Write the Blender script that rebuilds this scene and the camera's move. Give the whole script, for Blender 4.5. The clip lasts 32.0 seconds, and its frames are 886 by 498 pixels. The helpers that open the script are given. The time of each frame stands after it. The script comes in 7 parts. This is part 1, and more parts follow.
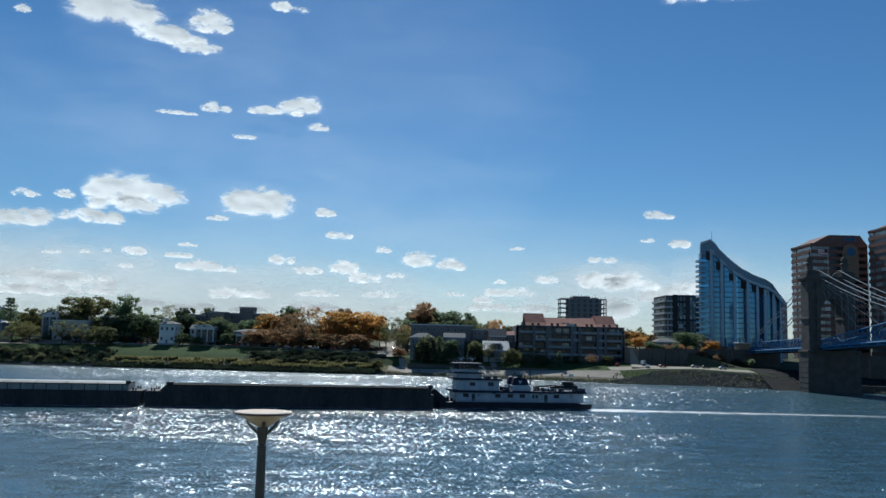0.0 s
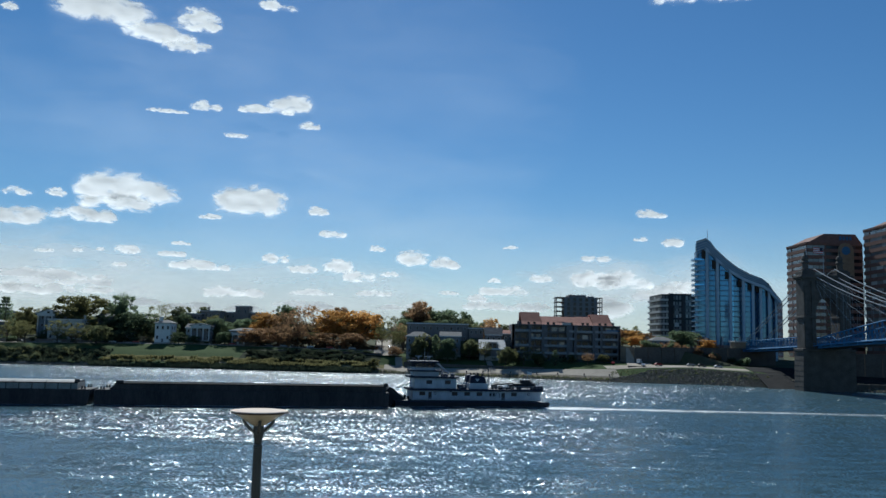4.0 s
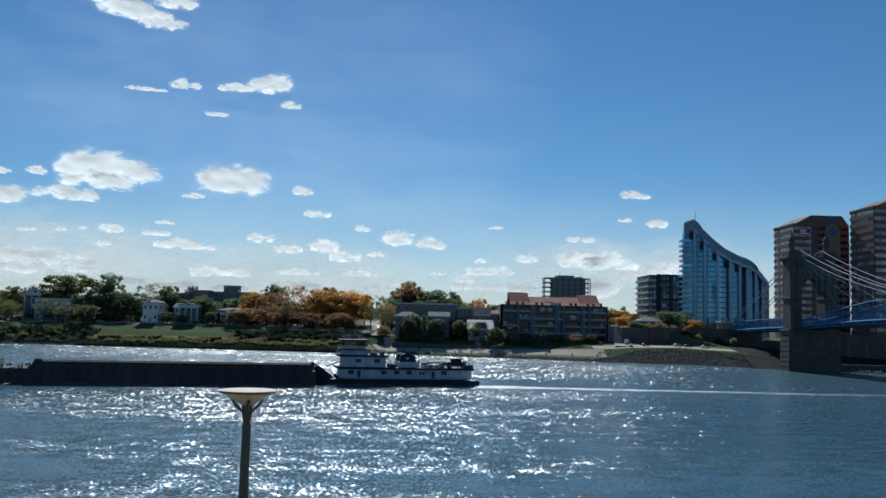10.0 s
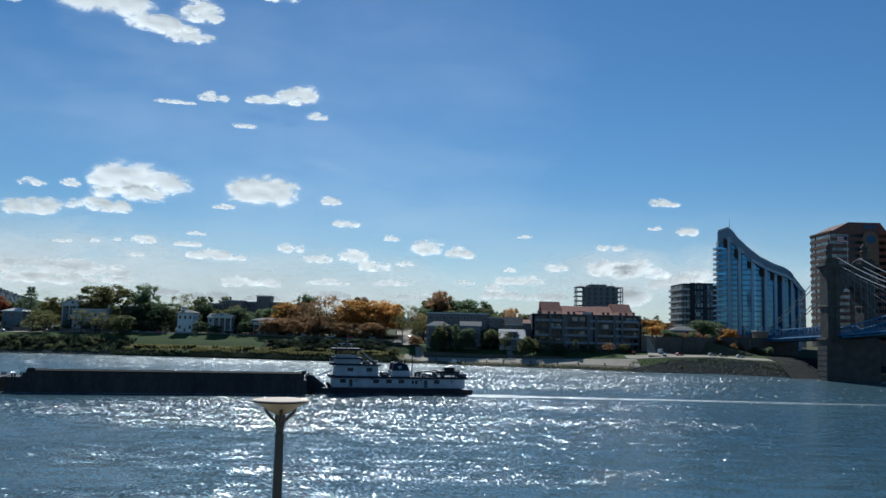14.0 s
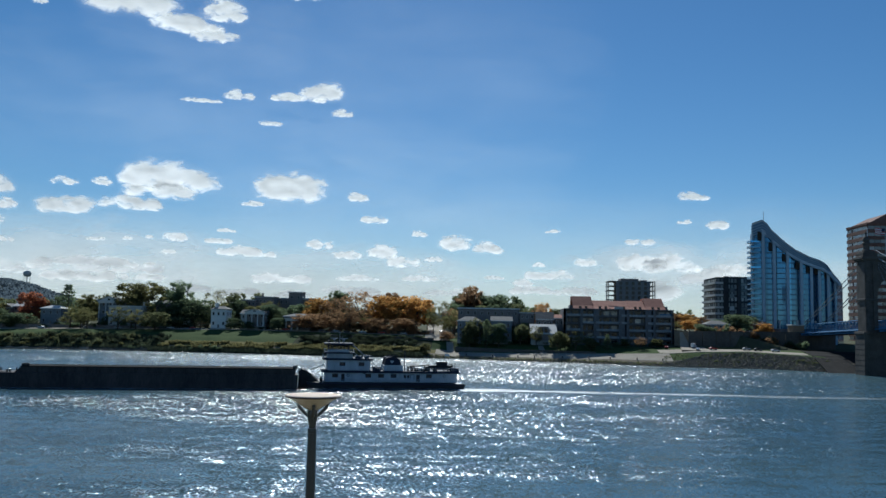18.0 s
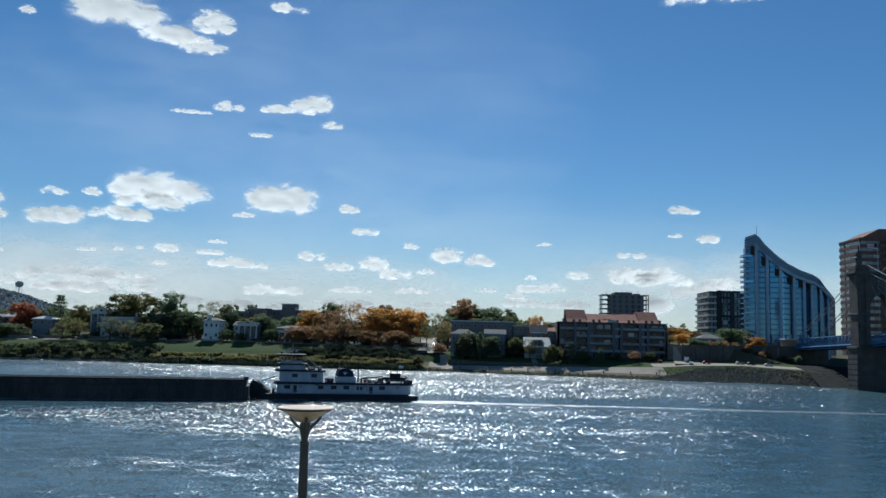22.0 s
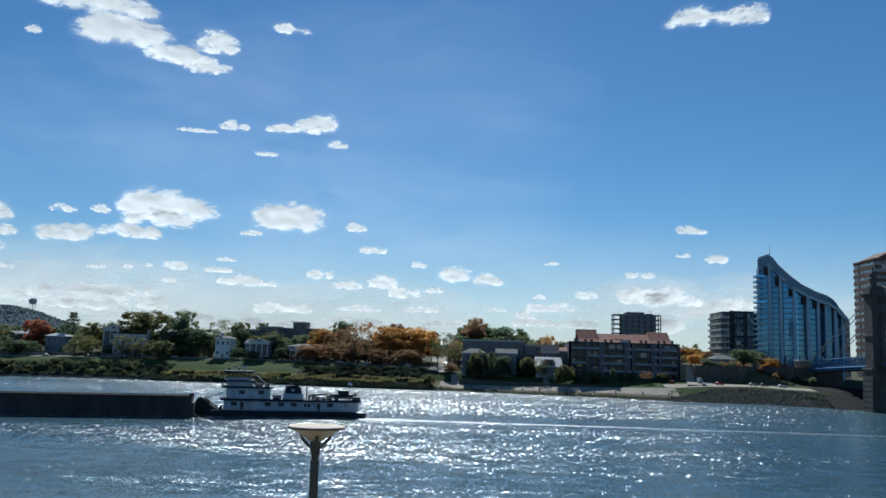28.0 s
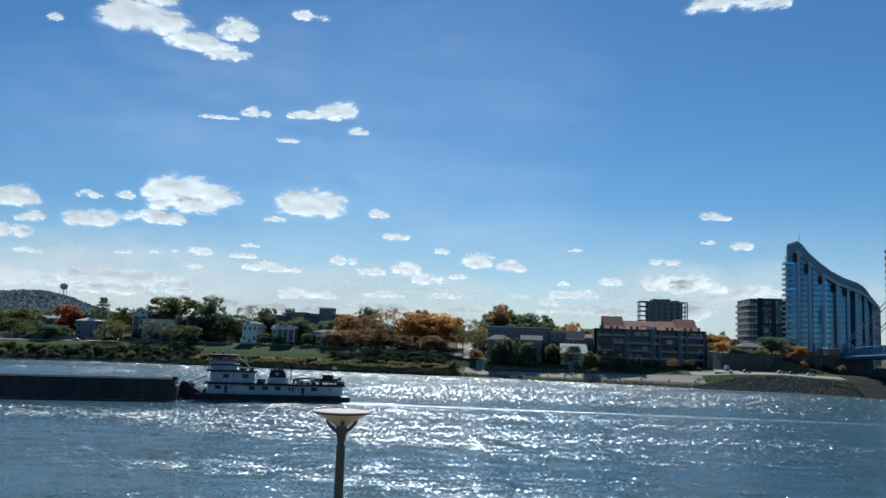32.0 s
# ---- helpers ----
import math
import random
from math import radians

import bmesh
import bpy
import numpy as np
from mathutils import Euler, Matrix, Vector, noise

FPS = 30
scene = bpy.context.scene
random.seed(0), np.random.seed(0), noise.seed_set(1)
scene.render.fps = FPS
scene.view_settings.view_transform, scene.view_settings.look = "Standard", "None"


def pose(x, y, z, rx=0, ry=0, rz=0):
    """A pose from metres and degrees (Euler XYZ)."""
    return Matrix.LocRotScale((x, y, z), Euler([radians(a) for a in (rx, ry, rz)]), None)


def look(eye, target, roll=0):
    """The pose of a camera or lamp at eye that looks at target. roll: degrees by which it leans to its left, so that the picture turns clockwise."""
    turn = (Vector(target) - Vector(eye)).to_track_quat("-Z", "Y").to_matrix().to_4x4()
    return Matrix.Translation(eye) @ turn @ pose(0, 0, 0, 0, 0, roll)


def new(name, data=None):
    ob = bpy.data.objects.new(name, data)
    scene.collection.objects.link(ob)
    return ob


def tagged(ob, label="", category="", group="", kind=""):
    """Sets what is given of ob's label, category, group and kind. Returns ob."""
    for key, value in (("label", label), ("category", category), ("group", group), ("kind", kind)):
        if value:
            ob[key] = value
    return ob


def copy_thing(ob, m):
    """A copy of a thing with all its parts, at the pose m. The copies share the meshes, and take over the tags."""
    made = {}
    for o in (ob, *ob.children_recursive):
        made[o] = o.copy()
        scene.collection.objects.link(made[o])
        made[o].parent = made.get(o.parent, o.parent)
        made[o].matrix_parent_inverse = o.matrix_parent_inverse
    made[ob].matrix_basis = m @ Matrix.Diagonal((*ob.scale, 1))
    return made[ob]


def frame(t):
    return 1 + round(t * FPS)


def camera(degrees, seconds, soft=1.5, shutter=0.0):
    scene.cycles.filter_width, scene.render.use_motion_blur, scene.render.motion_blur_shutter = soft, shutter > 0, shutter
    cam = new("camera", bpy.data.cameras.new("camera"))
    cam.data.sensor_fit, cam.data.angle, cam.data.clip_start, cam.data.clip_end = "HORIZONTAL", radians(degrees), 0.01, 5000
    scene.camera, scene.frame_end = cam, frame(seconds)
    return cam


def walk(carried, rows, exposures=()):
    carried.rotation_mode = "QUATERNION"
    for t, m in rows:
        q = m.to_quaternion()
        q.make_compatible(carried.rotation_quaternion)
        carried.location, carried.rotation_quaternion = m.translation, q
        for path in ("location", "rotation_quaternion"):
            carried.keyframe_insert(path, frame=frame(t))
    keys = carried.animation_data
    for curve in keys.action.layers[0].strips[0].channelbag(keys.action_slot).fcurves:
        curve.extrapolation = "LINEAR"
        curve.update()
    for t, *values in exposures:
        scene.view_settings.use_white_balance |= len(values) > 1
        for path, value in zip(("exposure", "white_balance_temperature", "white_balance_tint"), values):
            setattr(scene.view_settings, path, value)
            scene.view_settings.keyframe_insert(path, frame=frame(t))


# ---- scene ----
EYE = (0.0, 0.0, 19.1)


def aim(turn, tilt, lean):
    """Camera pose at EYE: degrees turned right, tilted up, leaning to the left."""
    return Matrix.Translation(EYE) @ pose(0, 0, 0, 90 + tilt, 0, -turn) @ pose(0, 0, 0, 0, 0, lean)


cam = camera(55.49, 32.0, soft=1.5)
walk(cam, [
    (0, aim(-0.000, 6.300, 1.400)),
    (0.5, aim(-0.023, 6.224, 1.417)),
    (1, aim(-0.019, 6.116, 1.382)),
    (1.5, aim(-0.014, 6.064, 1.406)),
    (2, aim(-0.012, 6.090, 1.360)),
    (2.5, aim(0.024, 6.111, 1.354)),
    (3, aim(0.063, 6.109, 1.404)),
    (3.5, aim(0.178, 6.128, 1.387)),
    (5.5, aim(0.434, 6.551, 1.461)),
    (6, aim(0.481, 6.476, 1.549)),
    (6.5, aim(0.561, 6.428, 1.548)),
    (7, aim(0.564, 6.345, 1.625)),
    (7.5, aim(0.705, 5.896, 1.525)),
    (8, aim(0.821, 5.512, 1.590)),
    (8.5, aim(0.919, 5.265, 1.512)),
    (9, aim(0.996, 5.085, 1.510)),
    (9.5, aim(1.061, 4.915, 1.508)),
    (10, aim(1.063, 4.900, 1.469)),
    (10.5, aim(1.053, 4.902, 1.491)),
    (11, aim(1.001, 4.901, 1.494)),
    (11.5, aim(1.000, 4.959, 1.496)),
    (12, aim(1.011, 5.078, 1.491)),
    (12.5, aim(0.989, 5.195, 1.495)),
    (13, aim(0.520, 5.317, 1.405)),
    (13.5, aim(-0.401, 5.458, 1.369)),
    (14, aim(-1.072, 5.492, 1.366)),
    (14.5, aim(-1.277, 5.491, 1.391)),
    (16.5, aim(-2.709, 5.279, 1.125)),
    (17, aim(-2.943, 5.269, 1.148)),
    (17.5, aim(-3.068, 5.185, 1.144)),
    (18, aim(-3.137, 5.128, 1.136)),
    (18.5, aim(-3.143, 5.136, 1.168)),
    (19, aim(-3.145, 5.165, 1.221)),
    (19.5, aim(-3.148, 5.214, 1.293)),
    (20, aim(-3.020, 5.327, 1.269)),
    (20.5, aim(-2.943, 5.436, 1.315)),
    (21, aim(-2.884, 5.613, 1.312)),
    (21.5, aim(-2.780, 5.758, 1.354)),
    (22, aim(-2.742, 5.990, 1.415)),
    (22.5, aim(-2.637, 6.235, 1.445)),
    (23, aim(-2.530, 6.416, 1.502)),
    (23.5, aim(-2.476, 6.559, 1.599)),
    (24, aim(-2.421, 6.669, 1.776)),
    (24.5, aim(-2.330, 6.806, 1.860)),
    (25, aim(-2.240, 6.931, 1.882)),
    (25.5, aim(-2.165, 6.998, 2.028)),
    (27.5, aim(-2.001, 7.313, 2.446)),
    (28, aim(-3.563, 7.255, 1.736)),
    (28.5, aim(-5.465, 7.424, 1.011)),
    (29, aim(-6.080, 7.570, 0.941)),
    (29.5, aim(-6.519, 7.518, 1.474)),
    (30, aim(-6.545, 7.332, 1.772)),
    (30.5, aim(-6.441, 6.978, 2.062)),
    (31, aim(-6.062, 6.799, 2.068)),
    (31.5, aim(-5.630, 6.552, 2.000)),
    (32, aim(-5.258, 6.273, 2.004)),
], exposures=[(0, 0.0, 5480, 1), (25, 0.02, 5500, 1), (29, 0.09, 5450, 1), (32, 0.09, 5450, 1)])

# ---- daylight ----
SUN_TURN, SUN_UP = -6.0, 38.0
world = bpy.data.worlds.new("sky")
scene.world = world
world.use_nodes = True
wt = world.node_tree
sky = wt.nodes.new("ShaderNodeTexSky")
sky.sky_type, sky.sun_disc = "NISHITA", False
sky.sun_elevation, sky.sun_rotation = radians(SUN_UP), radians(SUN_TURN)
sky.altitude, sky.air_density, sky.dust_density, sky.ozone_density = 100, 1.0, 0.06, 4.4
wt.nodes["Background"].inputs["Strength"].default_value = 0.061
deep_blue = wt.nodes.new("ShaderNodeHueSaturation")
deep_blue.inputs["Saturation"].default_value = 1.12
wt.links.new(sky.outputs[0], deep_blue.inputs["Color"])
wt.links.new(deep_blue.outputs[0], wt.nodes["Background"].inputs["Color"])
lamp = bpy.data.lights.new("sun", "SUN")
lamp.energy, lamp.angle, lamp.color = 5.0, radians(0.53), (1.0, 0.92, 0.82)
sun = new("sun", lamp)
a, e = radians(SUN_TURN), radians(SUN_UP)
sun.matrix_world = look((900 * math.sin(a) * math.cos(e), 900 * math.cos(a) * math.cos(e), 900 * math.sin(e)), (0, 0, 0))


# ---- materials ----
def material(name, build):
    m = bpy.data.materials.new(name)
    m.use_nodes = True
    t = m.node_tree
    p = t.nodes["Principled BSDF"]
    build(t, p)
    return m


def node(t, kind, **values):
    n = t.nodes.new("ShaderNode" + kind)
    for k, v in values.items():
        n.inputs[k].default_value = v
    return n


def noise_of(t, scale, detail=4.0, rough=0.55, stretch=None, space="Object"):
    co = t.nodes.new("ShaderNodeTexCoord")
    n = node(t, "TexNoise", Scale=scale, Detail=detail, Roughness=rough)
    if stretch:
        mp = node(t, "Mapping", Scale=stretch)
        t.links.new(co.outputs[space], mp.inputs[0])
        t.links.new(mp.outputs[0], n.inputs["Vector"])
    else:
        t.links.new(co.outputs[space], n.inputs["Vector"])
    return n


def ramp(t, fac, stops):
    r = t.nodes.new("ShaderNodeValToRGB")
    el = r.color_ramp.elements
    for i, (p, c) in enumerate(stops):
        k = el[i] if i < 2 else el.new(p)
        k.position, k.color = p, (*c, 1)
    t.links.new(fac, r.inputs[0])
    return r.outputs[0]


def surface(name, dark, light, scale=1.0, rough=0.8, metal=0.0, bump=0.0, fine=9.0, per_piece=0.0, stretch=None, spec=0.2, space="Object"):
    """A worn surface: two colours mixed by a coarse and a fine noise, a little relief, and a shift from piece to piece."""
    def build(t, p):
        n1 = noise_of(t, scale, 5, 0.6, stretch, space)
        n2 = noise_of(t, scale * fine, 3, 0.6, stretch, space)
        mix = node(t, "Math")
        mix.operation = "MULTIPLY_ADD"
        mix.inputs[1].default_value = 0.4
        t.links.new(n2.outputs[0], mix.inputs[0])
        half = node(t, "Math")
        half.operation = "MULTIPLY"
        half.inputs[1].default_value = 0.6
        t.links.new(n1.outputs[0], half.inputs[0])
        t.links.new(half.outputs[0], mix.inputs[2])
        col = ramp(t, mix.outputs[0], [(0.33, dark), (0.67, light)])
        if per_piece:
            info = t.nodes.new("ShaderNodeObjectInfo")
            hsv = node(t, "HueSaturation")
            vmap = node(t, "MapRange")
            vmap.inputs[3].default_value, vmap.inputs[4].default_value = 1 - per_piece, 1 + per_piece
            t.links.new(info.outputs["Random"], vmap.inputs[0])
            t.links.new(vmap.outputs[0], hsv.inputs["Value"])
            t.links.new(col, hsv.inputs["Color"])
            col = hsv.outputs[0]
        t.links.new(col, p.inputs["Base Color"])
        p.inputs["Roughness"].default_value = rough
        p.inputs["Metallic"].default_value = metal
        p.inputs["Specular IOR Level"].default_value = spec
        if bump:
            b = node(t, "Bump", Strength=0.6, Distance=bump)
            t.links.new(n2.outputs[0], b.inputs["Height"])
            t.links.new(b.outputs[0], p.inputs["Normal"])
    return material(name, build)


def water_look(name="river_water"):
    """River water: wavelets of three lengths tilt the mirror; calmer and rougher lanes lie along the stream."""
    def build(t, p):
        co = t.nodes.new("ShaderNodeTexCoord")
        xyz = t.nodes.new("ShaderNodeSeparateXYZ")
        t.links.new(co.outputs["Object"], xyz.inputs[0])
        total = None
        # scale, stretch, strength, detail, and the reach of the river (y) over which these waves run: sized by
        # distance from the eye, so that the sun's glints stay distinct
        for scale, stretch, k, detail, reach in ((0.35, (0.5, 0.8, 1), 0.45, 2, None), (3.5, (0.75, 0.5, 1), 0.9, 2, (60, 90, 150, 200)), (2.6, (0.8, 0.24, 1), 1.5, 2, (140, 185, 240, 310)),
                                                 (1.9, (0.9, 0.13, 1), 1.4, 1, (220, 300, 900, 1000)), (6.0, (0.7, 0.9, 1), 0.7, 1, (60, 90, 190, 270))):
            mp = node(t, "Mapping", Scale=stretch)
            n = node(t, "TexNoise", Scale=scale, Detail=detail, Roughness=0.6)
            t.links.new(co.outputs["Object"], mp.inputs[0])
            t.links.new(mp.outputs[0], n.inputs["Vector"])
            sub = node(t, "VectorMath")
            sub.operation = "SUBTRACT"
            sub.inputs[1].default_value = (0.5, 0.5, 0.5)
            t.links.new(n.outputs["Color"], sub.inputs[0])
            sc = node(t, "VectorMath")
            sc.operation = "MULTIPLY"
            sc.inputs[1].default_value = (k * 1.75, k * 1.3, 0)
            t.links.new(sub.outputs[0], sc.inputs[0])
            wave = sc.outputs[0]
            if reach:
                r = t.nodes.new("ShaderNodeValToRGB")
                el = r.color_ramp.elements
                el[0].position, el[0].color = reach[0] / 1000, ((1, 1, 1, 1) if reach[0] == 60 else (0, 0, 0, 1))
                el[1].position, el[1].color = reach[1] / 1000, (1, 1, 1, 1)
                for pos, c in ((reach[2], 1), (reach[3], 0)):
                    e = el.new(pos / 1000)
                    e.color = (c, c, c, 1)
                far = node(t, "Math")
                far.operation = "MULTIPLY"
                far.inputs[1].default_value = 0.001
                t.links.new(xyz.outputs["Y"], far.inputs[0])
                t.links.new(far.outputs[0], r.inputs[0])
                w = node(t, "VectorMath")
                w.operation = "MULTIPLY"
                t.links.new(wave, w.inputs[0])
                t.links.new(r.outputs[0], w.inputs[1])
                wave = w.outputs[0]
            if total is None:
                total = wave
            else:
                add = node(t, "VectorMath")
                t.links.new(total, add.inputs[0])
                t.links.new(wave, add.inputs[1])
                total = add.outputs[0]
        lanes = noise_of(t, 0.014, 5, 0.62, (0.4, 1.5, 1))
        calm = node(t, "MapRange")
        calm.inputs[1].default_value, calm.inputs[2].default_value = 0.44, 0.54
        calm.inputs[3].default_value, calm.inputs[4].default_value = 0.60, 1.15
        t.links.new(lanes.outputs[0], calm.inputs[0])
        sc = node(t, "VectorMath")
        sc.operation = "SCALE"
        t.links.new(total, sc.inputs[0])
        t.links.new(calm.outputs[0], sc.inputs["Scale"])
        up = node(t, "VectorMath")
        up.inputs[1].default_value = (0, 0, 1)
        t.links.new(sc.outputs[0], up.inputs[0])
        nrm = node(t, "VectorMath")
        nrm.operation = "NORMALIZE"
        t.links.new(up.outputs[0], nrm.inputs[0])
        t.links.new(nrm.outputs[0], p.inputs["Normal"])
        silt = noise_of(t, 0.02, 3, 0.5, (0.4, 1.2, 1))
        t.links.new(ramp(t, silt.outputs[0], [(0.3, (0.042, 0.088, 0.118)), (0.7, (0.066, 0.120, 0.145))]), p.inputs["Base Color"])
        # rougher with distance from the eye, for ripples too fine to tell apart
        far_rough = node(t, "MapRange")
        far_rough.inputs[1].default_value, far_rough.inputs[2].default_value = 60, 420
        far_rough.inputs[3].default_value, far_rough.inputs[4].default_value = 0.10, 0.22
        t.links.new(xyz.outputs["Y"], far_rough.inputs[0])
        t.links.new(far_rough.outputs[0], p.inputs["Roughness"])
        p.inputs["IOR"].default_value = 1.33
    return material(name, build)


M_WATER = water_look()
M_GROUND = surface("bank_earth", (0.12, 0.105, 0.078), (0.25, 0.215, 0.16), 0.08, 0.95, bump=0.1, spec=0.03)
M_GRASS = surface("lawn_grass", (0.042, 0.066, 0.024), (0.085, 0.115, 0.045), 0.09, 0.95, bump=0.05, spec=0.03)
M_IVY = surface("ivy_ground_cover", (0.022, 0.03, 0.016), (0.055, 0.062, 0.034), 0.3, 0.95, bump=0.2, spec=0.03)
M_STRAW = surface("dry_bank_grass", (0.10, 0.09, 0.035), (0.22, 0.19, 0.08), 0.2, 0.95, bump=0.1, spec=0.03)
M_TOWN = surface("town_ground", (0.06, 0.07, 0.04), (0.12, 0.115, 0.075), 0.05, 0.95, bump=0.1, spec=0.03)
M_STONE = surface("dark_sandstone", (0.062, 0.056, 0.052), (0.145, 0.128, 0.112), 0.25, 0.9, bump=0.05)
M_STEEL_BLUE = surface("blue_painted_steel", (0.06, 0.15, 0.29), (0.10, 0.22, 0.38), 0.5, 0.85, spec=0.1)
M_BRICK = surface("red_brown_brick", (0.15, 0.085, 0.07), (0.25, 0.145, 0.115), 0.5, 0.9)
# asphalt of the ramp, and ground darkened for the shade by the bridge
M_LANDING = surface("asphalt_and_landing_shade", (0.022, 0.022, 0.023), (0.048, 0.046, 0.045), 0.2, 0.95, bump=0.05, spec=0.03)
M_WHITE = surface("white_paint", (0.62, 0.62, 0.60), (0.80, 0.79, 0.76), 0.4, 0.55)
M_DARK = surface("dark_steel", (0.02, 0.018, 0.016), (0.05, 0.042, 0.036), 0.4, 0.6)
M_CONC = surface("pale_concrete", (0.32, 0.30, 0.27), (0.5, 0.48, 0.44), 0.3, 0.9)
M_HULL = surface("black_hull_paint", (0.012, 0.014, 0.02), (0.035, 0.035, 0.04), 0.3, 0.5, fine=14)
M_RUST = surface("rusty_barge_steel", (0.034, 0.033, 0.036), (0.095, 0.082, 0.078), 0.25, 0.8, bump=0.02, stretch=(1, 1, 0.3), spec=0.15)
M_RUST_PALE = surface("weathered_grey_cover", (0.22, 0.21, 0.19), (0.42, 0.40, 0.37), 0.4, 0.6)
M_BOATWHITE = surface("boat_white_enamel", (0.36, 0.38, 0.42), (0.60, 0.62, 0.65), 0.45, 0.45, stretch=(1, 1, 0.22), fine=5)
M_TRIM = surface("navy_trim_paint", (0.012, 0.018, 0.04), (0.03, 0.038, 0.065), 0.5, 0.75)
M_LAMPSTEEL = surface("grey_green_lamp_enamel", (0.035, 0.042, 0.038), (0.06, 0.066, 0.06), 2.0, 0.4, spec=0.6)
M_CREAM = surface("cream_lamp_enamel", (0.66, 0.52, 0.41), (0.78, 0.64, 0.52), 3.0, 0.9)
M_RIM = surface("brown_lamp_rim", (0.07, 0.045, 0.03), (0.13, 0.085, 0.06), 3.0, 0.7)
M_LENS = surface("frosted_lamp_lens", (0.42, 0.36, 0.25), (0.60, 0.52, 0.37), 6.0, 0.3)
M_NAVY = surface("navy_spandrel_glass", (0.02, 0.06, 0.13), (0.035, 0.09, 0.18), 0.4, 0.25, spec=0.6)
M_CABLE = surface("pale_wrapped_cable", (0.26, 0.28, 0.30), (0.40, 0.42, 0.44), 0.5, 0.9)
M_RED = surface("red_flag_cloth", (0.35, 0.04, 0.04), (0.5, 0.08, 0.08), 1.0, 0.9)
M_FLAGWHITE = surface("white_flag_cloth", (0.7, 0.7, 0.7), (0.8, 0.8, 0.8), 1.0, 0.9)
M_ROOFRED = surface("red_clay_tile_roof", (0.26, 0.10, 0.07), (0.40, 0.17, 0.12), 0.35, 0.85, bump=0.03)
M_ROOFDARK = surface("grey_shingle_roof", (0.10, 0.10, 0.10), (0.22, 0.21, 0.20), 0.5, 0.9, bump=0.02)
M_ROOFPALE = surface("pale_metal_roof", (0.40, 0.40, 0.39), (0.58, 0.57, 0.55), 0.4, 0.6)
M_BLACKPANEL = surface("black_cladding_panel", (0.025, 0.027, 0.03), (0.06, 0.06, 0.066), 0.3, 0.5, per_piece=0.3)
M_SKIRT = surface("blue_roof_glazing", (0.075, 0.16, 0.27), (0.12, 0.23, 0.36), 0.3, 0.25, spec=0.6)
M_FIN = surface("pale_blue_metal_fin", (0.27, 0.38, 0.49), (0.42, 0.54, 0.65), 0.4, 0.4, spec=0.5)
M_TAN = surface("tan_brick", (0.22, 0.16, 0.11), (0.34, 0.26, 0.18), 0.5, 0.9)
M_BROWN = surface("dark_brown_brick", (0.17, 0.152, 0.145), (0.29, 0.255, 0.24), 0.5, 0.9)
M_GREYSIDE = surface("grey_painted_siding", (0.15, 0.165, 0.18), (0.26, 0.28, 0.30), 0.5, 0.8)
M_PALEBRICK = surface("cream_painted_brick", (0.48, 0.46, 0.42), (0.62, 0.60, 0.55), 0.5, 0.8)
M_FLATS = surface("dark_grey_brown_brick", (0.125, 0.122, 0.13), (0.205, 0.198, 0.20), 0.5, 0.9)
M_PARAPET = surface("weathered_grey_parapet", (0.24, 0.245, 0.255), (0.38, 0.385, 0.39), 0.4, 0.8)
M_SLAB = surface("pale_balcony_slab", (0.42, 0.42, 0.41), (0.58, 0.57, 0.55), 0.4, 0.8)
M_PATH = surface("pale_paved_path", (0.30, 0.26, 0.21), (0.44, 0.39, 0.32), 0.2, 0.95, spec=0.05)
M_COAL = surface("coal_heap", (0.008, 0.008, 0.009), (0.03, 0.03, 0.03), 0.8, 0.9, bump=0.1, spec=0.05)
M_RIPRAP = surface("riprap_stone", (0.14, 0.122, 0.097), (0.32, 0.285, 0.23), 0.6, 0.95, per_piece=0.35)
M_WALLDARK = surface("dark_flood_wall_concrete", (0.07, 0.065, 0.06), (0.15, 0.14, 0.125), 0.12, 0.95, bump=0.03)
M_DRIFT = surface("bleached_driftwood", (0.28, 0.25, 0.21), (0.45, 0.41, 0.35), 0.8, 0.9, stretch=(0.2, 1, 1))
M_BARK = surface("tree_bark", (0.05, 0.04, 0.03), (0.12, 0.10, 0.08), 1.2, 0.95)


def glass(name, tint, rough=0.08, per_piece=0.5, spec=0.8):
    """Dark reflecting window glass whose depth of tone differs from pane to pane (blinds, rooms)."""
    def build(t, p):
        info = t.nodes.new("ShaderNodeObjectInfo")
        geo = t.nodes.new("ShaderNodeNewGeometry")
        add = node(t, "Math")
        t.links.new(info.outputs["Random"], add.inputs[0])
        t.links.new(geo.outputs["Random Per Island"], add.inputs[1])
        fr = node(t, "Math")
        fr.operation = "FRACT"
        t.links.new(add.outputs[0], fr.inputs[0])
        lo = tuple(c * (1 - per_piece) for c in tint)
        hi = tuple(min(1, c * (1 + per_piece * 2)) for c in tint)
        t.links.new(ramp(t, fr.outputs[0], [(0.0, lo), (0.7, tint), (1.0, hi)]), p.inputs["Base Color"])
        p.inputs["Roughness"].default_value = rough
        p.inputs["Specular IOR Level"].default_value = spec
        p.inputs["IOR"].default_value = 1.5
    return material(name, build)


M_GLASS = glass("window_glass", (0.018, 0.022, 0.03), 0.12, 0.5, 0.35)
M_CLEAR = glass("clear_wheelhouse_glass", (0.03, 0.035, 0.04), 0.05, 0.2, 0.5)
M_CLEAR.node_tree.nodes["Principled BSDF"].inputs["Alpha"].default_value = 0.22
# paler glass: light reflected in the panes is put into the colour
M_GLASSPALE = glass("pale_glass_and_reflection", (0.30, 0.29, 0.28), 0.15)
M_GLASSBLUE = glass("blue_curtain_glass", (0.07, 0.22, 0.40), 0.08, 0.45, 1.0)
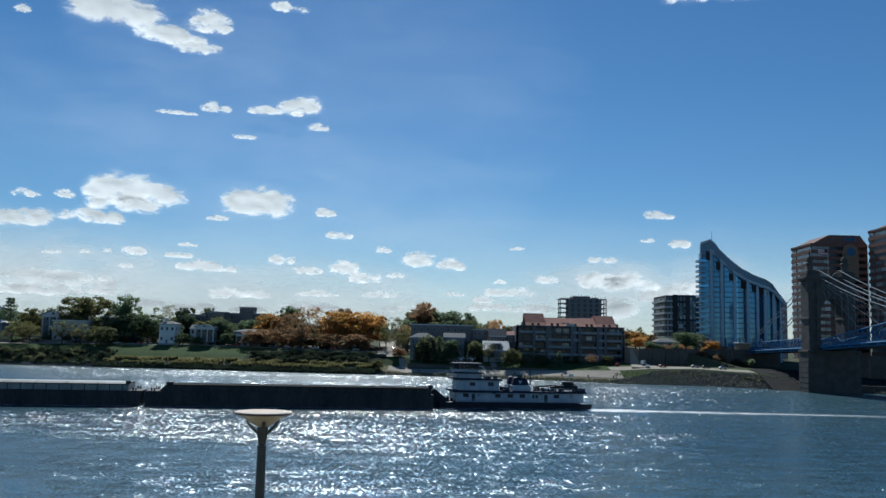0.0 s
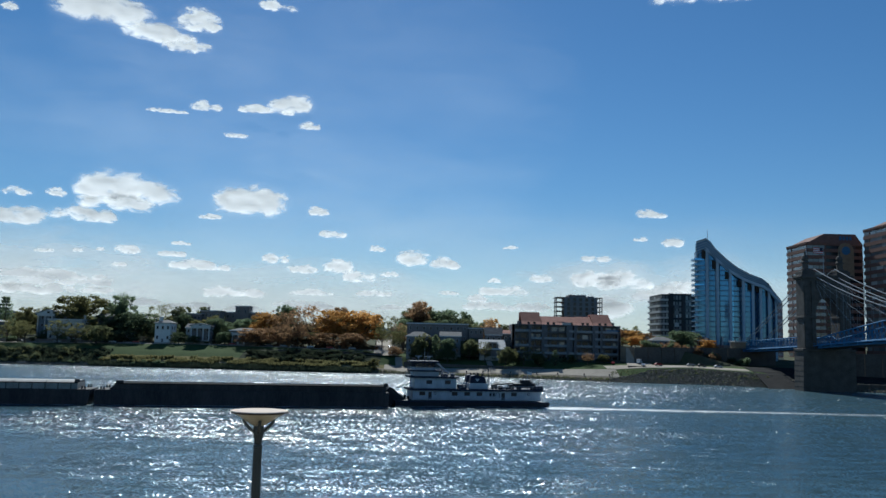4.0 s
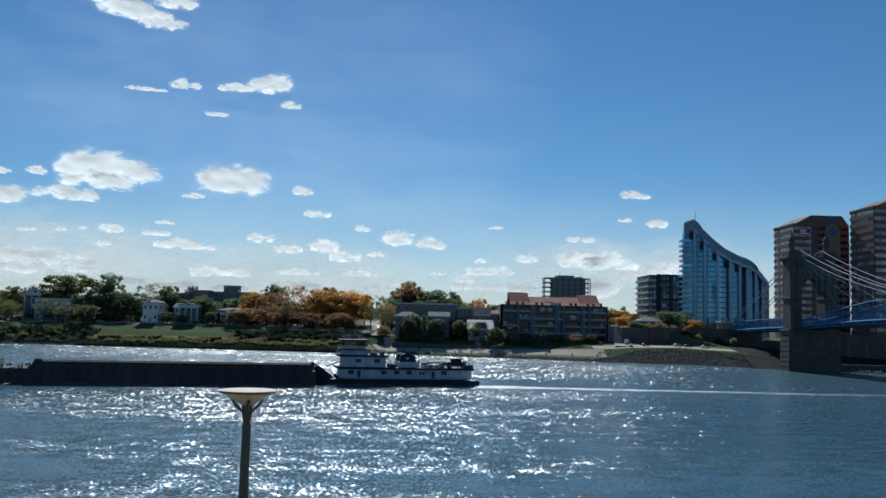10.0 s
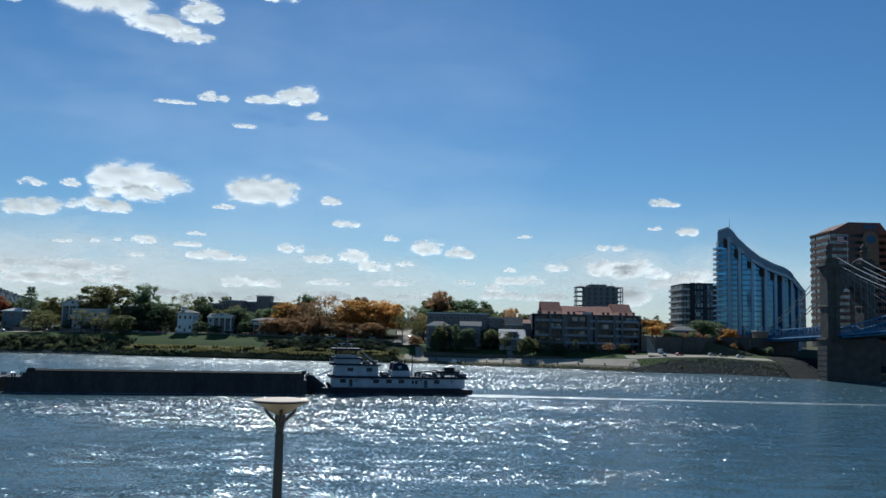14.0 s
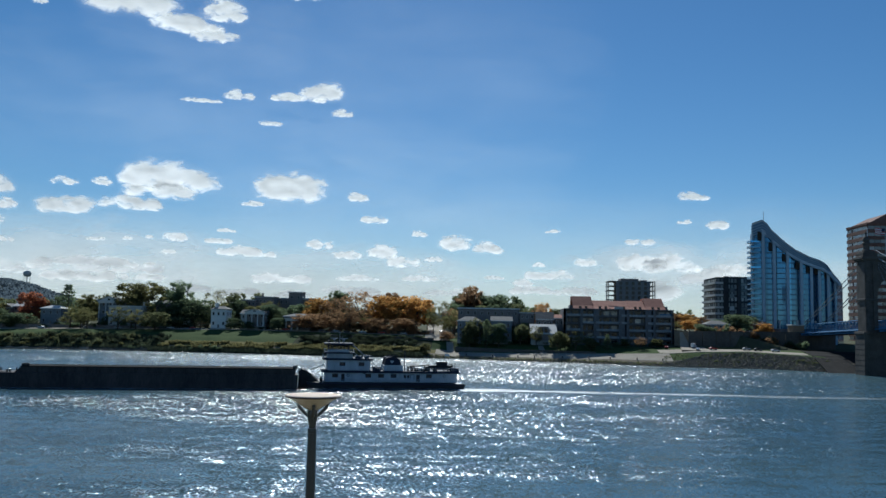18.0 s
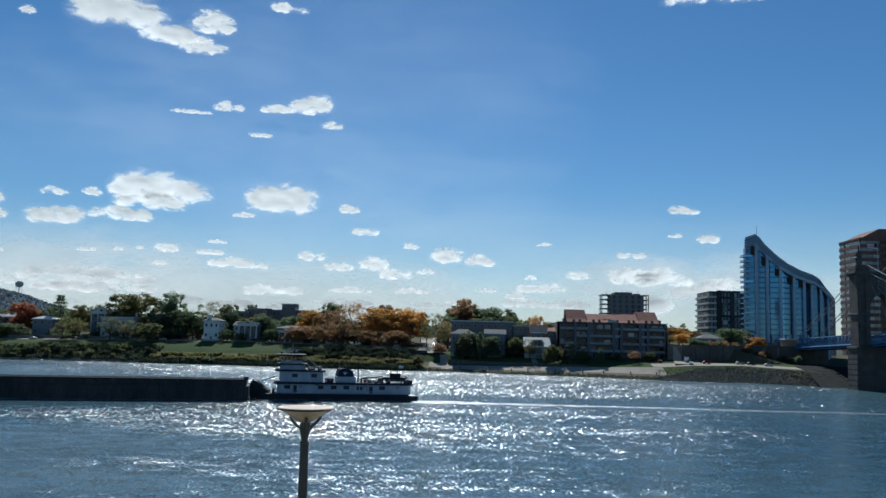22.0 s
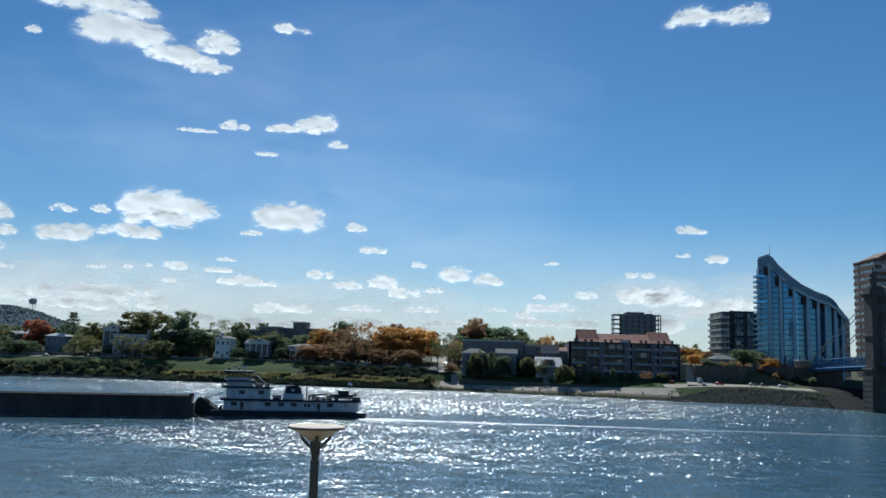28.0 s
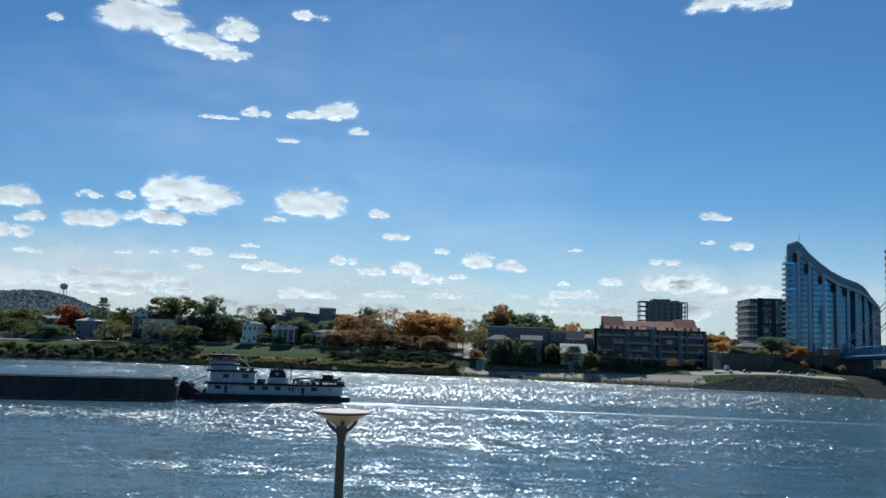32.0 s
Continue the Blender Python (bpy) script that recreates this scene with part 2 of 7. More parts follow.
M_GLASSBLUE.node_tree.nodes["Principled BSDF"].inputs["Metallic"].default_value = 0.55


def leaves(name, dark, light, glow=0.64):
    """Leaf clumps: two tones by clump, letting part of the sunlight through."""
    m = bpy.data.materials.new(name)
    m.use_nodes = True
    t = m.node_tree
    t.nodes.remove(t.nodes["Principled BSDF"])
    geo = t.nodes.new("ShaderNodeNewGeometry")
    info = t.nodes.new("ShaderNodeObjectInfo")
    col = ramp(t, geo.outputs["Random Per Island"], [(0.0, dark), (1.0, light)])
    hsv = node(t, "HueSaturation")
    vm = node(t, "MapRange")
    vm.inputs[3].default_value, vm.inputs[4].default_value = 0.8, 1.25
    t.links.new(info.outputs["Random"], vm.inputs[0])
    t.links.new(vm.outputs[0], hsv.inputs["Value"])
    t.links.new(col, hsv.inputs["Color"])
    dif = t.nodes.new("ShaderNodeBsdfDiffuse")
    tra = t.nodes.new("ShaderNodeBsdfTranslucent")
    mix = node(t, "MixShader", Fac=glow)
    for s in (dif, tra):
        t.links.new(hsv.outputs[0], s.inputs["Color"])
    t.links.new(dif.outputs[0], mix.inputs[1])
    t.links.new(tra.outputs[0], mix.inputs[2])
    t.links.new(mix.outputs[0], t.nodes["Material Output"].inputs["Surface"])
    return m


L_DARK = leaves("dark_green_leaves", (0.098, 0.13, 0.076), (0.185, 0.228, 0.13))
L_GREEN = leaves("green_leaves", (0.09, 0.108, 0.058), (0.205, 0.208, 0.102))
L_OLIVE = leaves("olive_yellow_leaves", (0.105, 0.115, 0.052), (0.25, 0.23, 0.098))
L_ORANGE = leaves("orange_autumn_leaves", (0.33, 0.168, 0.055), (0.64, 0.375, 0.12))
L_RUST = leaves("rust_brown_leaves", (0.19, 0.122, 0.075), (0.41, 0.258, 0.135))
L_RED = leaves("red_autumn_leaves", (0.243, 0.101, 0.061), (0.513, 0.189, 0.095))
L_IVY = leaves("dark_ivy_leaves", (0.045, 0.058, 0.038), (0.095, 0.11, 0.065), 0.4)
L_STRAW = leaves("straw_reed_leaves", (0.125, 0.125, 0.056), (0.33, 0.30, 0.135))


# ---- shape helpers ----
def mesh_ob(name, bm, mat, parent=None, label=""):
    me = bpy.data.meshes.new(name)
    bm.to_mesh(me)
    bm.free()
    for m in (mat if isinstance(mat, (list, tuple)) else [mat]):
        me.materials.append(m)
    ob = new(name, me)
    if parent:
        ob.parent = parent
    if label:
        ob["label"] = label
    return ob


part = mesh_ob


def thing(name, m, label, category, group="", kind=""):
    ob = new(name)
    ob.matrix_world = m
    return tagged(ob, label, category, group, kind)


def box(bm, x0, x1, y0, y1, z0, z1, m=None):
    v = [bm.verts.new((x, y, z)) for z in (z0, z1) for y in (y0, y1) for x in (x0, x1)]
    if m:
        for k in v:
            k.co = m @ k.co
    f = []
    for q in ((0, 2, 3, 1), (4, 5, 7, 6), (0, 1, 5, 4), (2, 6, 7, 3), (0, 4, 6, 2), (1, 3, 7, 5)):
        f.append(bm.faces.new([v[i] for i in q]))
    return v, f


def boxes(*specs):
    bm = bmesh.new()
    for s in specs:
        box(bm, *s)
    return bm


def tube(bm, a, b, r0, r1=None, n=8, cap=True):
    """A tapered round bar from a to b."""
    r1 = r0 if r1 is None else r1
    a, b = Vector(a), Vector(b)
    d = (b - a).normalized()
    s = d.orthogonal().normalized()
    u = d.cross(s)
    lo, hi = [], []
    for i in range(n):
        w = s * math.cos(2 * math.pi * i / n) + u * math.sin(2 * math.pi * i / n)
        lo.append(bm.verts.new(a + w * r0))
        hi.append(bm.verts.new(b + w * r1))
    for i in range(n):
        bm.faces.new((lo[i], lo[(i + 1) % n], hi[(i + 1) % n], hi[i]))
    if cap:
        bm.faces.new(lo[::-1])
        bm.faces.new(hi)


def sweep(pts, r, n=6):
    """One unbroken round bar through the points."""
    bm = bmesh.new()
    rings = []
    for i, c in enumerate(pts):
        a, b = Vector(pts[max(0, i - 1)]), Vector(pts[min(len(pts) - 1, i + 1)])
        q = (b - a).to_track_quat("Z", "Y")
        rings.append([bm.verts.new(Vector(c) + q @ Vector((r * math.cos(2 * math.pi * k / n), r * math.sin(2 * math.pi * k / n), 0))) for k in range(n)])
    for u, v in zip(rings, rings[1:]):
        for k in range(n):
            bm.faces.new((u[k], u[(k + 1) % n], v[(k + 1) % n], v[k]))
    bm.faces.new(rings[0][::-1])
    bm.faces.new(rings[-1])
    return bm


def lathe(bm, profile, n=24, at=(0, 0, 0)):
    """Turns a profile of (radius, height) about the upright axis."""
    rings = []
    for r, z in profile:
        rings.append([bm.verts.new((at[0] + r * math.cos(2 * math.pi * i / n), at[1] + r * math.sin(2 * math.pi * i / n), at[2] + z)) for i in range(n)])
    for p, q in zip(rings, rings[1:]):
        for i in range(n):
            bm.faces.new((p[i], p[(i + 1) % n], q[(i + 1) % n], q[i]))
    if profile[0][0] > 1e-4:
        bm.faces.new(rings[0][::-1])
    if profile[-1][0] > 1e-4:
        bm.faces.new(rings[-1])


def prism(bm, outline, y0, y1, m=None):
    """A flat outline of (x, z) points given depth from y0 to y1."""
    lo = [bm.verts.new((x, y0, z)) for x, z in outline]
    hi = [bm.verts.new((x, y1, z)) for x, z in outline]
    if m:
        for k in lo + hi:
            k.co = m @ k.co
    n = len(outline)
    f = [bm.faces.new(lo), bm.faces.new(hi[::-1])]
    for i in range(n):
        f.append(bm.faces.new((lo[i], hi[i], hi[(i + 1) % n], lo[(i + 1) % n])))
    return f


# ---- terrain ----
# Cross-sections of the far bank: x, the water's edge y, then (metres inland, height) pairs.
SECTIONS = [
    (-900, 380, ((0, 0), (10, 3), (30, 8), (60, 12.5), (140, 15), (700, 30))),
    (-310, 468, ((0, 0), (8, 2.5), (20, 6), (45, 11.0), (75, 13.5), (600, 24))),
    (-255, 490, ((0, 0), (8, 2.5), (18, 6), (32, 11.0), (60, 13.0), (600, 24))),
    (-155, 488, ((0, 0), (4, 2), (12, 5), (24, 8.5), (46, 13.4), (600, 24))),
    (-100, 479, ((0, 0), (4, 2), (12, 5), (24, 8.5), (46, 13.0), (600, 24))),
    (-46, 474, ((0, 0), (4, 2), (14, 5), (28, 9.5), (46, 12.2), (170, 19), (600, 27))),
    (-18, 478, ((0, 0), (8, 1.6), (20, 3.2), (30, 9.2), (46, 11.5), (170, 19), (600, 28))),
    (7, 468, ((0, 0), (8, 1.6), (20, 3.5), (38, 8.2), (60, 10.5), (600, 28))),
    (66, 452, ((0, 0), (6, 1.8), (16, 4.0), (34, 8.5), (60, 10), (600, 26))),
    (93, 436, ((0, 0), (8, 2.5), (20, 6.2), (40, 8.6), (60, 9.5), (600, 24))),
    (112, 434, ((0, 0), (9, 3.5), (19, 7.4), (34, 8.9), (46, 9.2), (60, 10.5), (600, 24))),
    (116, 434, ((0, 0), (9, 3.5), (19, 7.5), (34, 8.9), (45.5, 9.2), (47, 17.4), (600, 22))),
    (137, 434, ((0, 0), (10, 4.5), (18, 8.0), (34, 8.9), (45.5, 9.3), (47, 17.4), (600, 22))),
    (166, 415, ((0, 0), (10, 3.5), (20, 7.0), (40, 8.6), (65, 9.3), (66.5, 17.0), (600, 22))),
    (176, 410, ((0, 0), (10, 2.5), (24, 6.0), (44, 8.6), (75, 9.3), (600, 22))),
    (205, 391, ((0, 0), (12, 2.5), (30, 6.5), (60, 9.0), (90, 9.5), (600, 22))),
    (900, 250, ((0, 0), (12, 2.5), (30, 6.5), (60, 9.0), (90, 9.5), (600, 22))),
]


def shore_y(x):
    return float(np.interp(x, [s[0] for s in SECTIONS], [s[1] for s in SECTIONS]))


def hills(x, y):
    """The wooded ridge beyond the town, highest towards the left of the river."""
    k = max(0.0, min(1.0, (y - 1250) / 1200))
    k = k * k * (3 - 2 * k)
    left = max(0.0, min(1.0, (-1180 - x * 2500 / max(y, 600)) / 330))
    left = left * left * (3 - 2 * left)
    return k * (18 + 72 * left + 9 * noise.noise(Vector((x * 0.003, y * 0.003, 0))))


def height(x, y):
    s = y - shore_y(x)
    if s < 0:
        near = -y - 2 + 0.02 * x
        if near > -45:
            return min(13.9, -3 + max(0.0, near + 45) * 0.55)
        return max(-3.0, s * 0.25)
    xs = [c[0] for c in SECTIONS]
    i = max(0, min(len(xs) - 2, int(np.searchsorted(xs, x)) - 1))
    k = max(0.0, min(1.0, (x - xs[i]) / (xs[i + 1] - xs[i])))
    z = [float(np.interp(s, [p[0] for p in c[2]], [p[1] for p in c[2]])) for c in SECTIONS[i:i + 2]]
    return z[0] * (1 - k) + z[1] * k + hills(x, y)


def ground_sheet():
    def steps(rows):
        out = []
        for a0, a1, n in rows:
            out += list(np.linspace(a0, a1, n, endpoint=False))
        return out
    xs = steps([(-4800, -1500, 14), (-1500, -400, 30), (-400, 320, 200), (320, 1500, 24), (1500, 4801, 12)]) + [4800]
    ss = steps([(-5200, -1200, 8), (-1200, -520, 12), (-520, -380, 34), (-380, -30, 8), (-30, 70, 66), (70, 320, 40), (320, 1100, 24), (1100, 4400, 30)]) + [4400]
    verts, faces = [], []
    for s in ss:
        for x in xs:
            y = shore_y(x) + s
            verts.append((x, y, height(x, y)))
    w = len(xs)
    for j in range(len(ss) - 1):
        for i in range(w - 1):
            faces.append((j * w + i, j * w + i + 1, (j + 1) * w + i + 1, (j + 1) * w + i))
    me = bpy.data.meshes.new("ground")
    me.from_pydata(verts, [], faces)
    for m in (M_GRASS, M_GROUND, M_STRAW, M_TOWN, M_LANDING, M_IVY):
        me.materials.append(m)
    for f in me.polygons:
        f.use_smooth = True
        x, y, z = f.center
        s = y - shore_y(x)
        # index 4: ground by the bridge, its shade put into the dark colour
        f.material_index = 4 if (172 < x < 420 and 0 < s < 60) else 1 if s < 9 else 5 if (-116 < x < -34 and 13 < s < 40) else 2 if (s < 17 and x < -30) else 0 if s < 44 else 3
    return tagged(new("ground", me), "grassy river bank rising to a town and wooded hills", "ground", kind="structure")


ground = ground_sheet()
bm = bmesh.new()
v = [bm.verts.new(c) for c in ((-4700, -60, 0), (4700, -60, 0), (4700, 900, 0), (-4700, 900, 0))]
bm.faces.new(v)
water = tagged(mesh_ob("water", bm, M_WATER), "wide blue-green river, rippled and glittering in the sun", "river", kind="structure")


# ---- lamp post on the terrace ----
def street_lamp(m):
    ob = thing("street_lamp", m, "grey-green lamp post with a shallow cream dish on a forked yoke", "street lamp")
    bm = bmesh.new()
    lathe(bm, [(0.0, 0.012), (0.15, 0.010), (0.28, 0.005), (0.322, 0.0), (0.328, -0.008), (0.322, -0.016), (0.30, -0.022), (0.0, -0.024)], 48)
    part("dish", bm, M_CREAM, ob, "cream enamelled dish")
    bm = bmesh.new()
    lathe(bm, [(0.326, -0.010), (0.332, -0.012), (0.332, -0.022), (0.314, -0.028)], 48)
    part("rim", bm, M_RIM, ob, "dark brown rim")
    bm = bmesh.new()
    lathe(bm, [(0.308, -0.026), (0.25, -0.055), (0.16, -0.110), (0.075, -0.165), (0.05, -0.175), (0.0, -0.176)], 40)
    part("lens", bm, M_LENS, ob, "frosted conical lens")
    bm = bmesh.new()
    lathe(bm, [(0.0, -0.15), (0.045, -0.155), (0.06, -0.175), (0.064, -0.225), (0.055, -0.29), (0.042, -0.36), (0.038, -0.40), (0.0, -0.40)], 20)
    part("collar", bm, M_LAMPSTEEL, ob)
    for k in range(4):
        w = radians(15 + 90 * k)
        bm = bmesh.new()
        pts = [(0.045, -0.245), (0.085, -0.215), (0.135, -0.165), (0.166, -0.125), (0.172, -0.098)]
        for (r0, z0), (r1, z1) in zip(pts, pts[1:]):
            tube(bm, (r0 * math.cos(w), r0 * math.sin(w), z0), (r1 * math.cos(w), r1 * math.sin(w), z1), 0.021, 0.019, 8)
        part("yoke_arm", bm, M_LAMPSTEEL, ob)
    bm = bmesh.new()
    lathe(bm, [(0.0, -0.375), (0.038, -0.378), (0.052, -0.392), (0.054, -0.42), (0.050, -0.43), (0.062, -2.2), (0.07, -4.2), (0.07, -4.31)], 24)
    part("post", bm, M_LAMPSTEEL, ob)
    bm = bmesh.new()
    lathe(bm, [(0.19, -4.33), (0.19, -4.29), (0.12, -4.24), (0.09, -4.12), (0.075, -4.1)], 24)
    part("base_plate", bm, M_LAMPSTEEL, ob)
    return ob


street_lamp(pose(-2.03, 9.9, 18.25))


# ---- the tow: towboat and barges; x runs forward from the towboat's stern, y towards its port side ----
def rounded(bm, w=0.06, seg=2):
    bmesh.ops.bevel(bm, geom=[e for e in bm.edges], offset=w, segments=seg, affect="EDGES", profile=0.5)


def railing(ob, pts, z, tall=1.0):
    """Posts and two rails along a line of (x, y) points."""
    bm = bmesh.new()
    for (x0, y0), (x1, y1) in zip(pts, pts[1:]):
        for k in (0.55, 1.0):
            tube(bm, (x0, y0, z + tall * k), (x1, y1, z + tall * k), 0.03, n=5)
        n = max(1, int(math.hypot(x1 - x0, y1 - y0) / 1.8))
        for i in range(n + 1):
            x, y = x0 + (x1 - x0) * i / n, y0 + (y1 - y0) * i / n
            tube(bm, (x, y, z), (x, y, z + tall), 0.03, n=5)
    part("railing", bm, M_BOATWHITE, ob, "thin white deck railing")


def side_window(ob, x, y, z, w, h, name="window"):
    f = part(name, boxes((x - w / 2 - 0.07, x + w / 2 + 0.07, y - 0.02, y + 0.05, z - h / 2 - 0.07, z + h / 2 + 0.07)), M_TRIM, ob)
    part("pane" if name == "window" else "panel", boxes((x - w / 2, x + w / 2, y + 0.04, y + 0.065, z - h / 2, z + h / 2)), M_GLASS, f)


def porthole(ob, x, y, z, r=0.42):
    bm = bmesh.new()
    tube(bm, (x, y - 0.05, z), (x, y + 0.10, z), r, n=20)
    f = part("porthole", bm, M_TRIM, ob, "round dark-rimmed port")
    bm = bmesh.new()
    tube(bm, (x, y + 0.08, z), (x, y + 0.12, z), r * 0.68, n=20)
    part("pane", bm, M_BOATWHITE, f)


def towboat():
    ob = thing("towboat", Matrix(), "white three-deck river towboat with a dark hull pushing barges", "towboat")
    bm = bmesh.new()
    # hull outline in plan, stern to bow, with a raked square bow
    prof = [(0.0, 0.9), (0.4, 0.0), (2.0, -1.6), (44.0, -1.6), (46.6, -0.4), (47.2, 1.75), (7.0, 1.75), (5.5, 1.45), (0.0, 1.25)]
    prism(bm, prof, -6.4, 6.4)
    rounded(bm, 0.15)
    part("hull", bm, M_HULL, ob, "dark blue-black hull")
    bm = bmesh.new()
    box(bm, 0.3, 46.8, 6.38, 6.62, 1.15, 1.5)
    box(bm, 0.3, 46.8, -6.62, -6.38, 1.15, 1.5)
    part("rubbing_strake", bm, M_TRIM, ob)
    bm = boxes((2.4, 41.6, -5.3, 5.3, 1.74, 4.9))
    rounded(bm, 0.12)
    part("main_deckhouse", bm, M_BOATWHITE, ob, "white streaked main deckhouse")
    part("boat_deck", boxes((1.6, 42.6, -5.9, 5.9, 4.5, 5.06)), M_TRIM, ob, "dark edge of the boat deck")
    bm = boxes((28.4, 41.0, -4.6, 4.6, 5.05, 8.45))
    rounded(bm, 0.12)
    part("upper_deckhouse", bm, M_BOATWHITE, ob, "white upper deckhouse")
    part("texas_deck", boxes((27.6, 42.3, -5.2, 5.2, 8.08, 8.6)), M_TRIM, ob)
    bm = boxes((33.6, 41.0, -3.6, 3.6, 8.58, 10.2))
    rounded(bm, 0.1)
    part("pilothouse_base", bm, M_BOATWHITE, ob)
    part("bridge_deck", boxes((33.0, 41.9, -4.4, 4.4, 9.95, 10.34)), M_TRIM, ob)
    # pilothouse: low wall, glass all round, posts and a dark roof
    part("pilothouse_wall", boxes((34.6, 40.8, -3.1, 3.1, 10.33, 11.05)), M_BOATWHITE, ob)
    g = part("pilothouse_glass", boxes((34.75, 40.65, 2.9, 2.95, 11.04, 12.55), (34.75, 40.65, -2.95, -2.9, 11.04, 12.55), (34.7, 34.75, -2.9, 2.9, 11.04, 12.55), (40.65, 40.7, -2.9, 2.9, 11.04, 12.55)), M_CLEAR, ob, "pale reflecting wheelhouse windows")
    for i in range(6):
        x = 34.68 + i * 1.205
        for y in (-3.02, 3.02):
            part("mullion", boxes((x - 0.07, x + 0.07, y - 0.07, y + 0.07, 11.04, 12.56)), M_TRIM, ob)
    for i in range(1, 5):
        y = -3.02 + i * 1.208
        for x in (34.68, 40.72):
            part("mullion", boxes((x - 0.07, x + 0.07, y - 0.07, y + 0.07, 11.04, 12.56)), M_TRIM, ob)
    bm = boxes((33.5, 42.0, -4.1, 4.1, 12.5, 13.05))
    rounded(bm, 0.08)
    part("pilothouse_roof", bm, M_TRIM, ob, "dark flat wheelhouse roof")
    # radars, searchlights and masts on the roof
    for x, y in ((36.2, 1.6), (39.0, -1.2)):
        bm = bmesh.new()
        tube(bm, (x, y, 12.8), (x, y, 14.0), 0.09)
        box(bm, x - 0.3, x + 0.3, y - 0.25, y + 0.25, 13.9, 14.25)
        box(bm, x - 1.1, x + 1.1, y - 0.08, y + 0.08, 14.3, 14.48)
        part("radar", bm, M_BOATWHITE, ob, "white rotating radar bar on a post")
    for x, y in ((40.6, 2.2), (40.6, -2.2), (37.8, 2.8)):
        bm = bmesh.new()
        tube(bm, (x, y, 12.8), (x, y, 13.3), 0.06)
        tube(bm, (x - 0.25, y, 13.5), (x + 0.3, y, 13.5), 0.26, 0.32, 12)
        part("searchlight", bm, M_TRIM, ob)
    bm = bmesh.new()
    tube(bm, (37.4, 0, 12.8), (37.4, 0, 16.6), 0.08, 0.04)
    tube(bm, (37.4, -1.2, 15.0), (37.4, 1.2, 15.0), 0.035)
    tube(bm, (36.6, 0.6, 12.8), (36.6, 0.6, 15.2), 0.03)
    tube(bm, (38.6, 0.9, 12.8), (38.6, 0.9, 14.8), 0.03)
    part("roof_mast", bm, M_BOATWHITE, ob)
    bm = bmesh.new()
    tube(bm, (34.0, 1.2, 12.9), (29.6, 1.2, 9.2), 0.13, 0.09)
    tube(bm, (34.0, -1.2, 12.9), (29.6, -1.2, 9.2), 0.13, 0.09)
    tube(bm, (32.4, -1.2, 11.55), (32.4, 1.2, 11.55), 0.07)
    part("boom", bm, M_BOATWHITE, ob, "pale sloping boom aft of the wheelhouse")
    # ladder and struts behind the wheelhouse
    bm = bmesh.new()
    for y in (2.6, 3.4):
        tube(bm, (34.4, y, 10.9), (30.6, y, 8.6), 0.06, n=6)
    for i in range(8):
        k = (i + 0.5) / 8
        tube(bm, (34.4 - 3.8 * k, 2.6, 10.9 - 2.3 * k), (34.4 - 3.8 * k, 3.4, 10.9 - 2.3 * k), 0.04, n=5)
    part("companion_ladder", bm, M_BOATWHITE, ob)
    for x, w, h in ((31.8, 2.2, 0.8), (29.4, 1.3, 1.0)):
        bm = boxes((x - w / 2, x + w / 2, 2.4, 3.8, 8.6, 8.6 + h))
        rounded(bm, 0.2, 3)
        part("life_raft", bm, M_TRIM, ob, "dark canister raft on the deck")
    bm = boxes((25.2, 27.6, 1.5, 4.6, 5.06, 6.3))
    rounded(bm, 0.15)
    part("deck_locker", bm, M_TRIM, ob)
    bm = bmesh.new()
    for y in (4.3, 5.0):
        tube(bm, (28.6, y, 8.4), (25.4, y, 5.1), 0.06, n=6)
    part("companion_ladder", bm, M_TRIM, ob)
    # funnels
    for y in (-2.9, 2.9):
        bm = boxes((18.6, 24.4, y - 1.3, y + 1.3, 5.05, 6.75))
        rounded(bm, 0.1)
        part("stack_casing", bm, M_BOATWHITE, ob)
        bm = bmesh.new()
        prism(bm, [(19.0, 6.74), (24.2, 6.74), (23.7, 8.9), (22.5, 9.2), (20.6, 8.75), (19.7, 8.7)], y - 1.15, y + 1.15)
        rounded(bm, 0.1)
        st = part("funnel", bm, M_TRIM, ob, "black raked exhaust stack")
        bm = bmesh.new()
        prism(bm, [(21.2, 8.1), (22.6, 8.1), (21.9, 7.2)], y + 1.16, y + 1.2)
        part("emblem", bm, M_BOATWHITE, st, "plain pale triangle")
        for x in (20.4, 21.5, 22.6):
            bm = bmesh.new()
            tube(bm, (x, y, 8.5), (x - 0.2, y, 9.6), 0.2, n=10)
            part("exhaust_pipe", bm, M_HULL, st)
    # masts and gear aft
    bm = bmesh.new()
    tube(bm, (17.6, 0, 5.0), (17.6, 0, 11.6), 0.2, 0.1)
    tube(bm, (17.6, -1.5, 10.2), (17.6, 1.5, 10.2), 0.05)
    tube(bm, (17.6, 0, 11.0), (23.5, 0, 9.0), 0.02, n=4)
    part("mast", bm, M_TRIM, ob, "dark signal mast with a crossarm")
    bm = bmesh.new()
    tube(bm, (5.2, 0, 5.0), (5.2, 0, 10.4), 0.12, 0.07)
    part("stern_mast", bm, M_BOATWHITE, ob)
    bm = bmesh.new()
    v = [bm.verts.new(c) for c in ((5.15, 0, 10.3), (3.9, 0.15, 10.1), (3.9, 0.1, 9.3), (5.15, 0, 9.5))]
    f = bm.faces.new(v)
    bmesh.ops.extrude_face_region(bm, geom=[f])
    bmesh.ops.translate(bm, verts=bm.verts[4:], vec=(0, 0.05, 0))
    part("stern_flag", bm, M_FLAGWHITE, ob, "small pale flag")
    bm = boxes((16.6, 17.2, 2.0, 3.4, 5.05, 6.4))
    tube(bm, (16.8, 2.7, 6.3), (10.4, 3.2, 7.0), 0.3, 0.2)
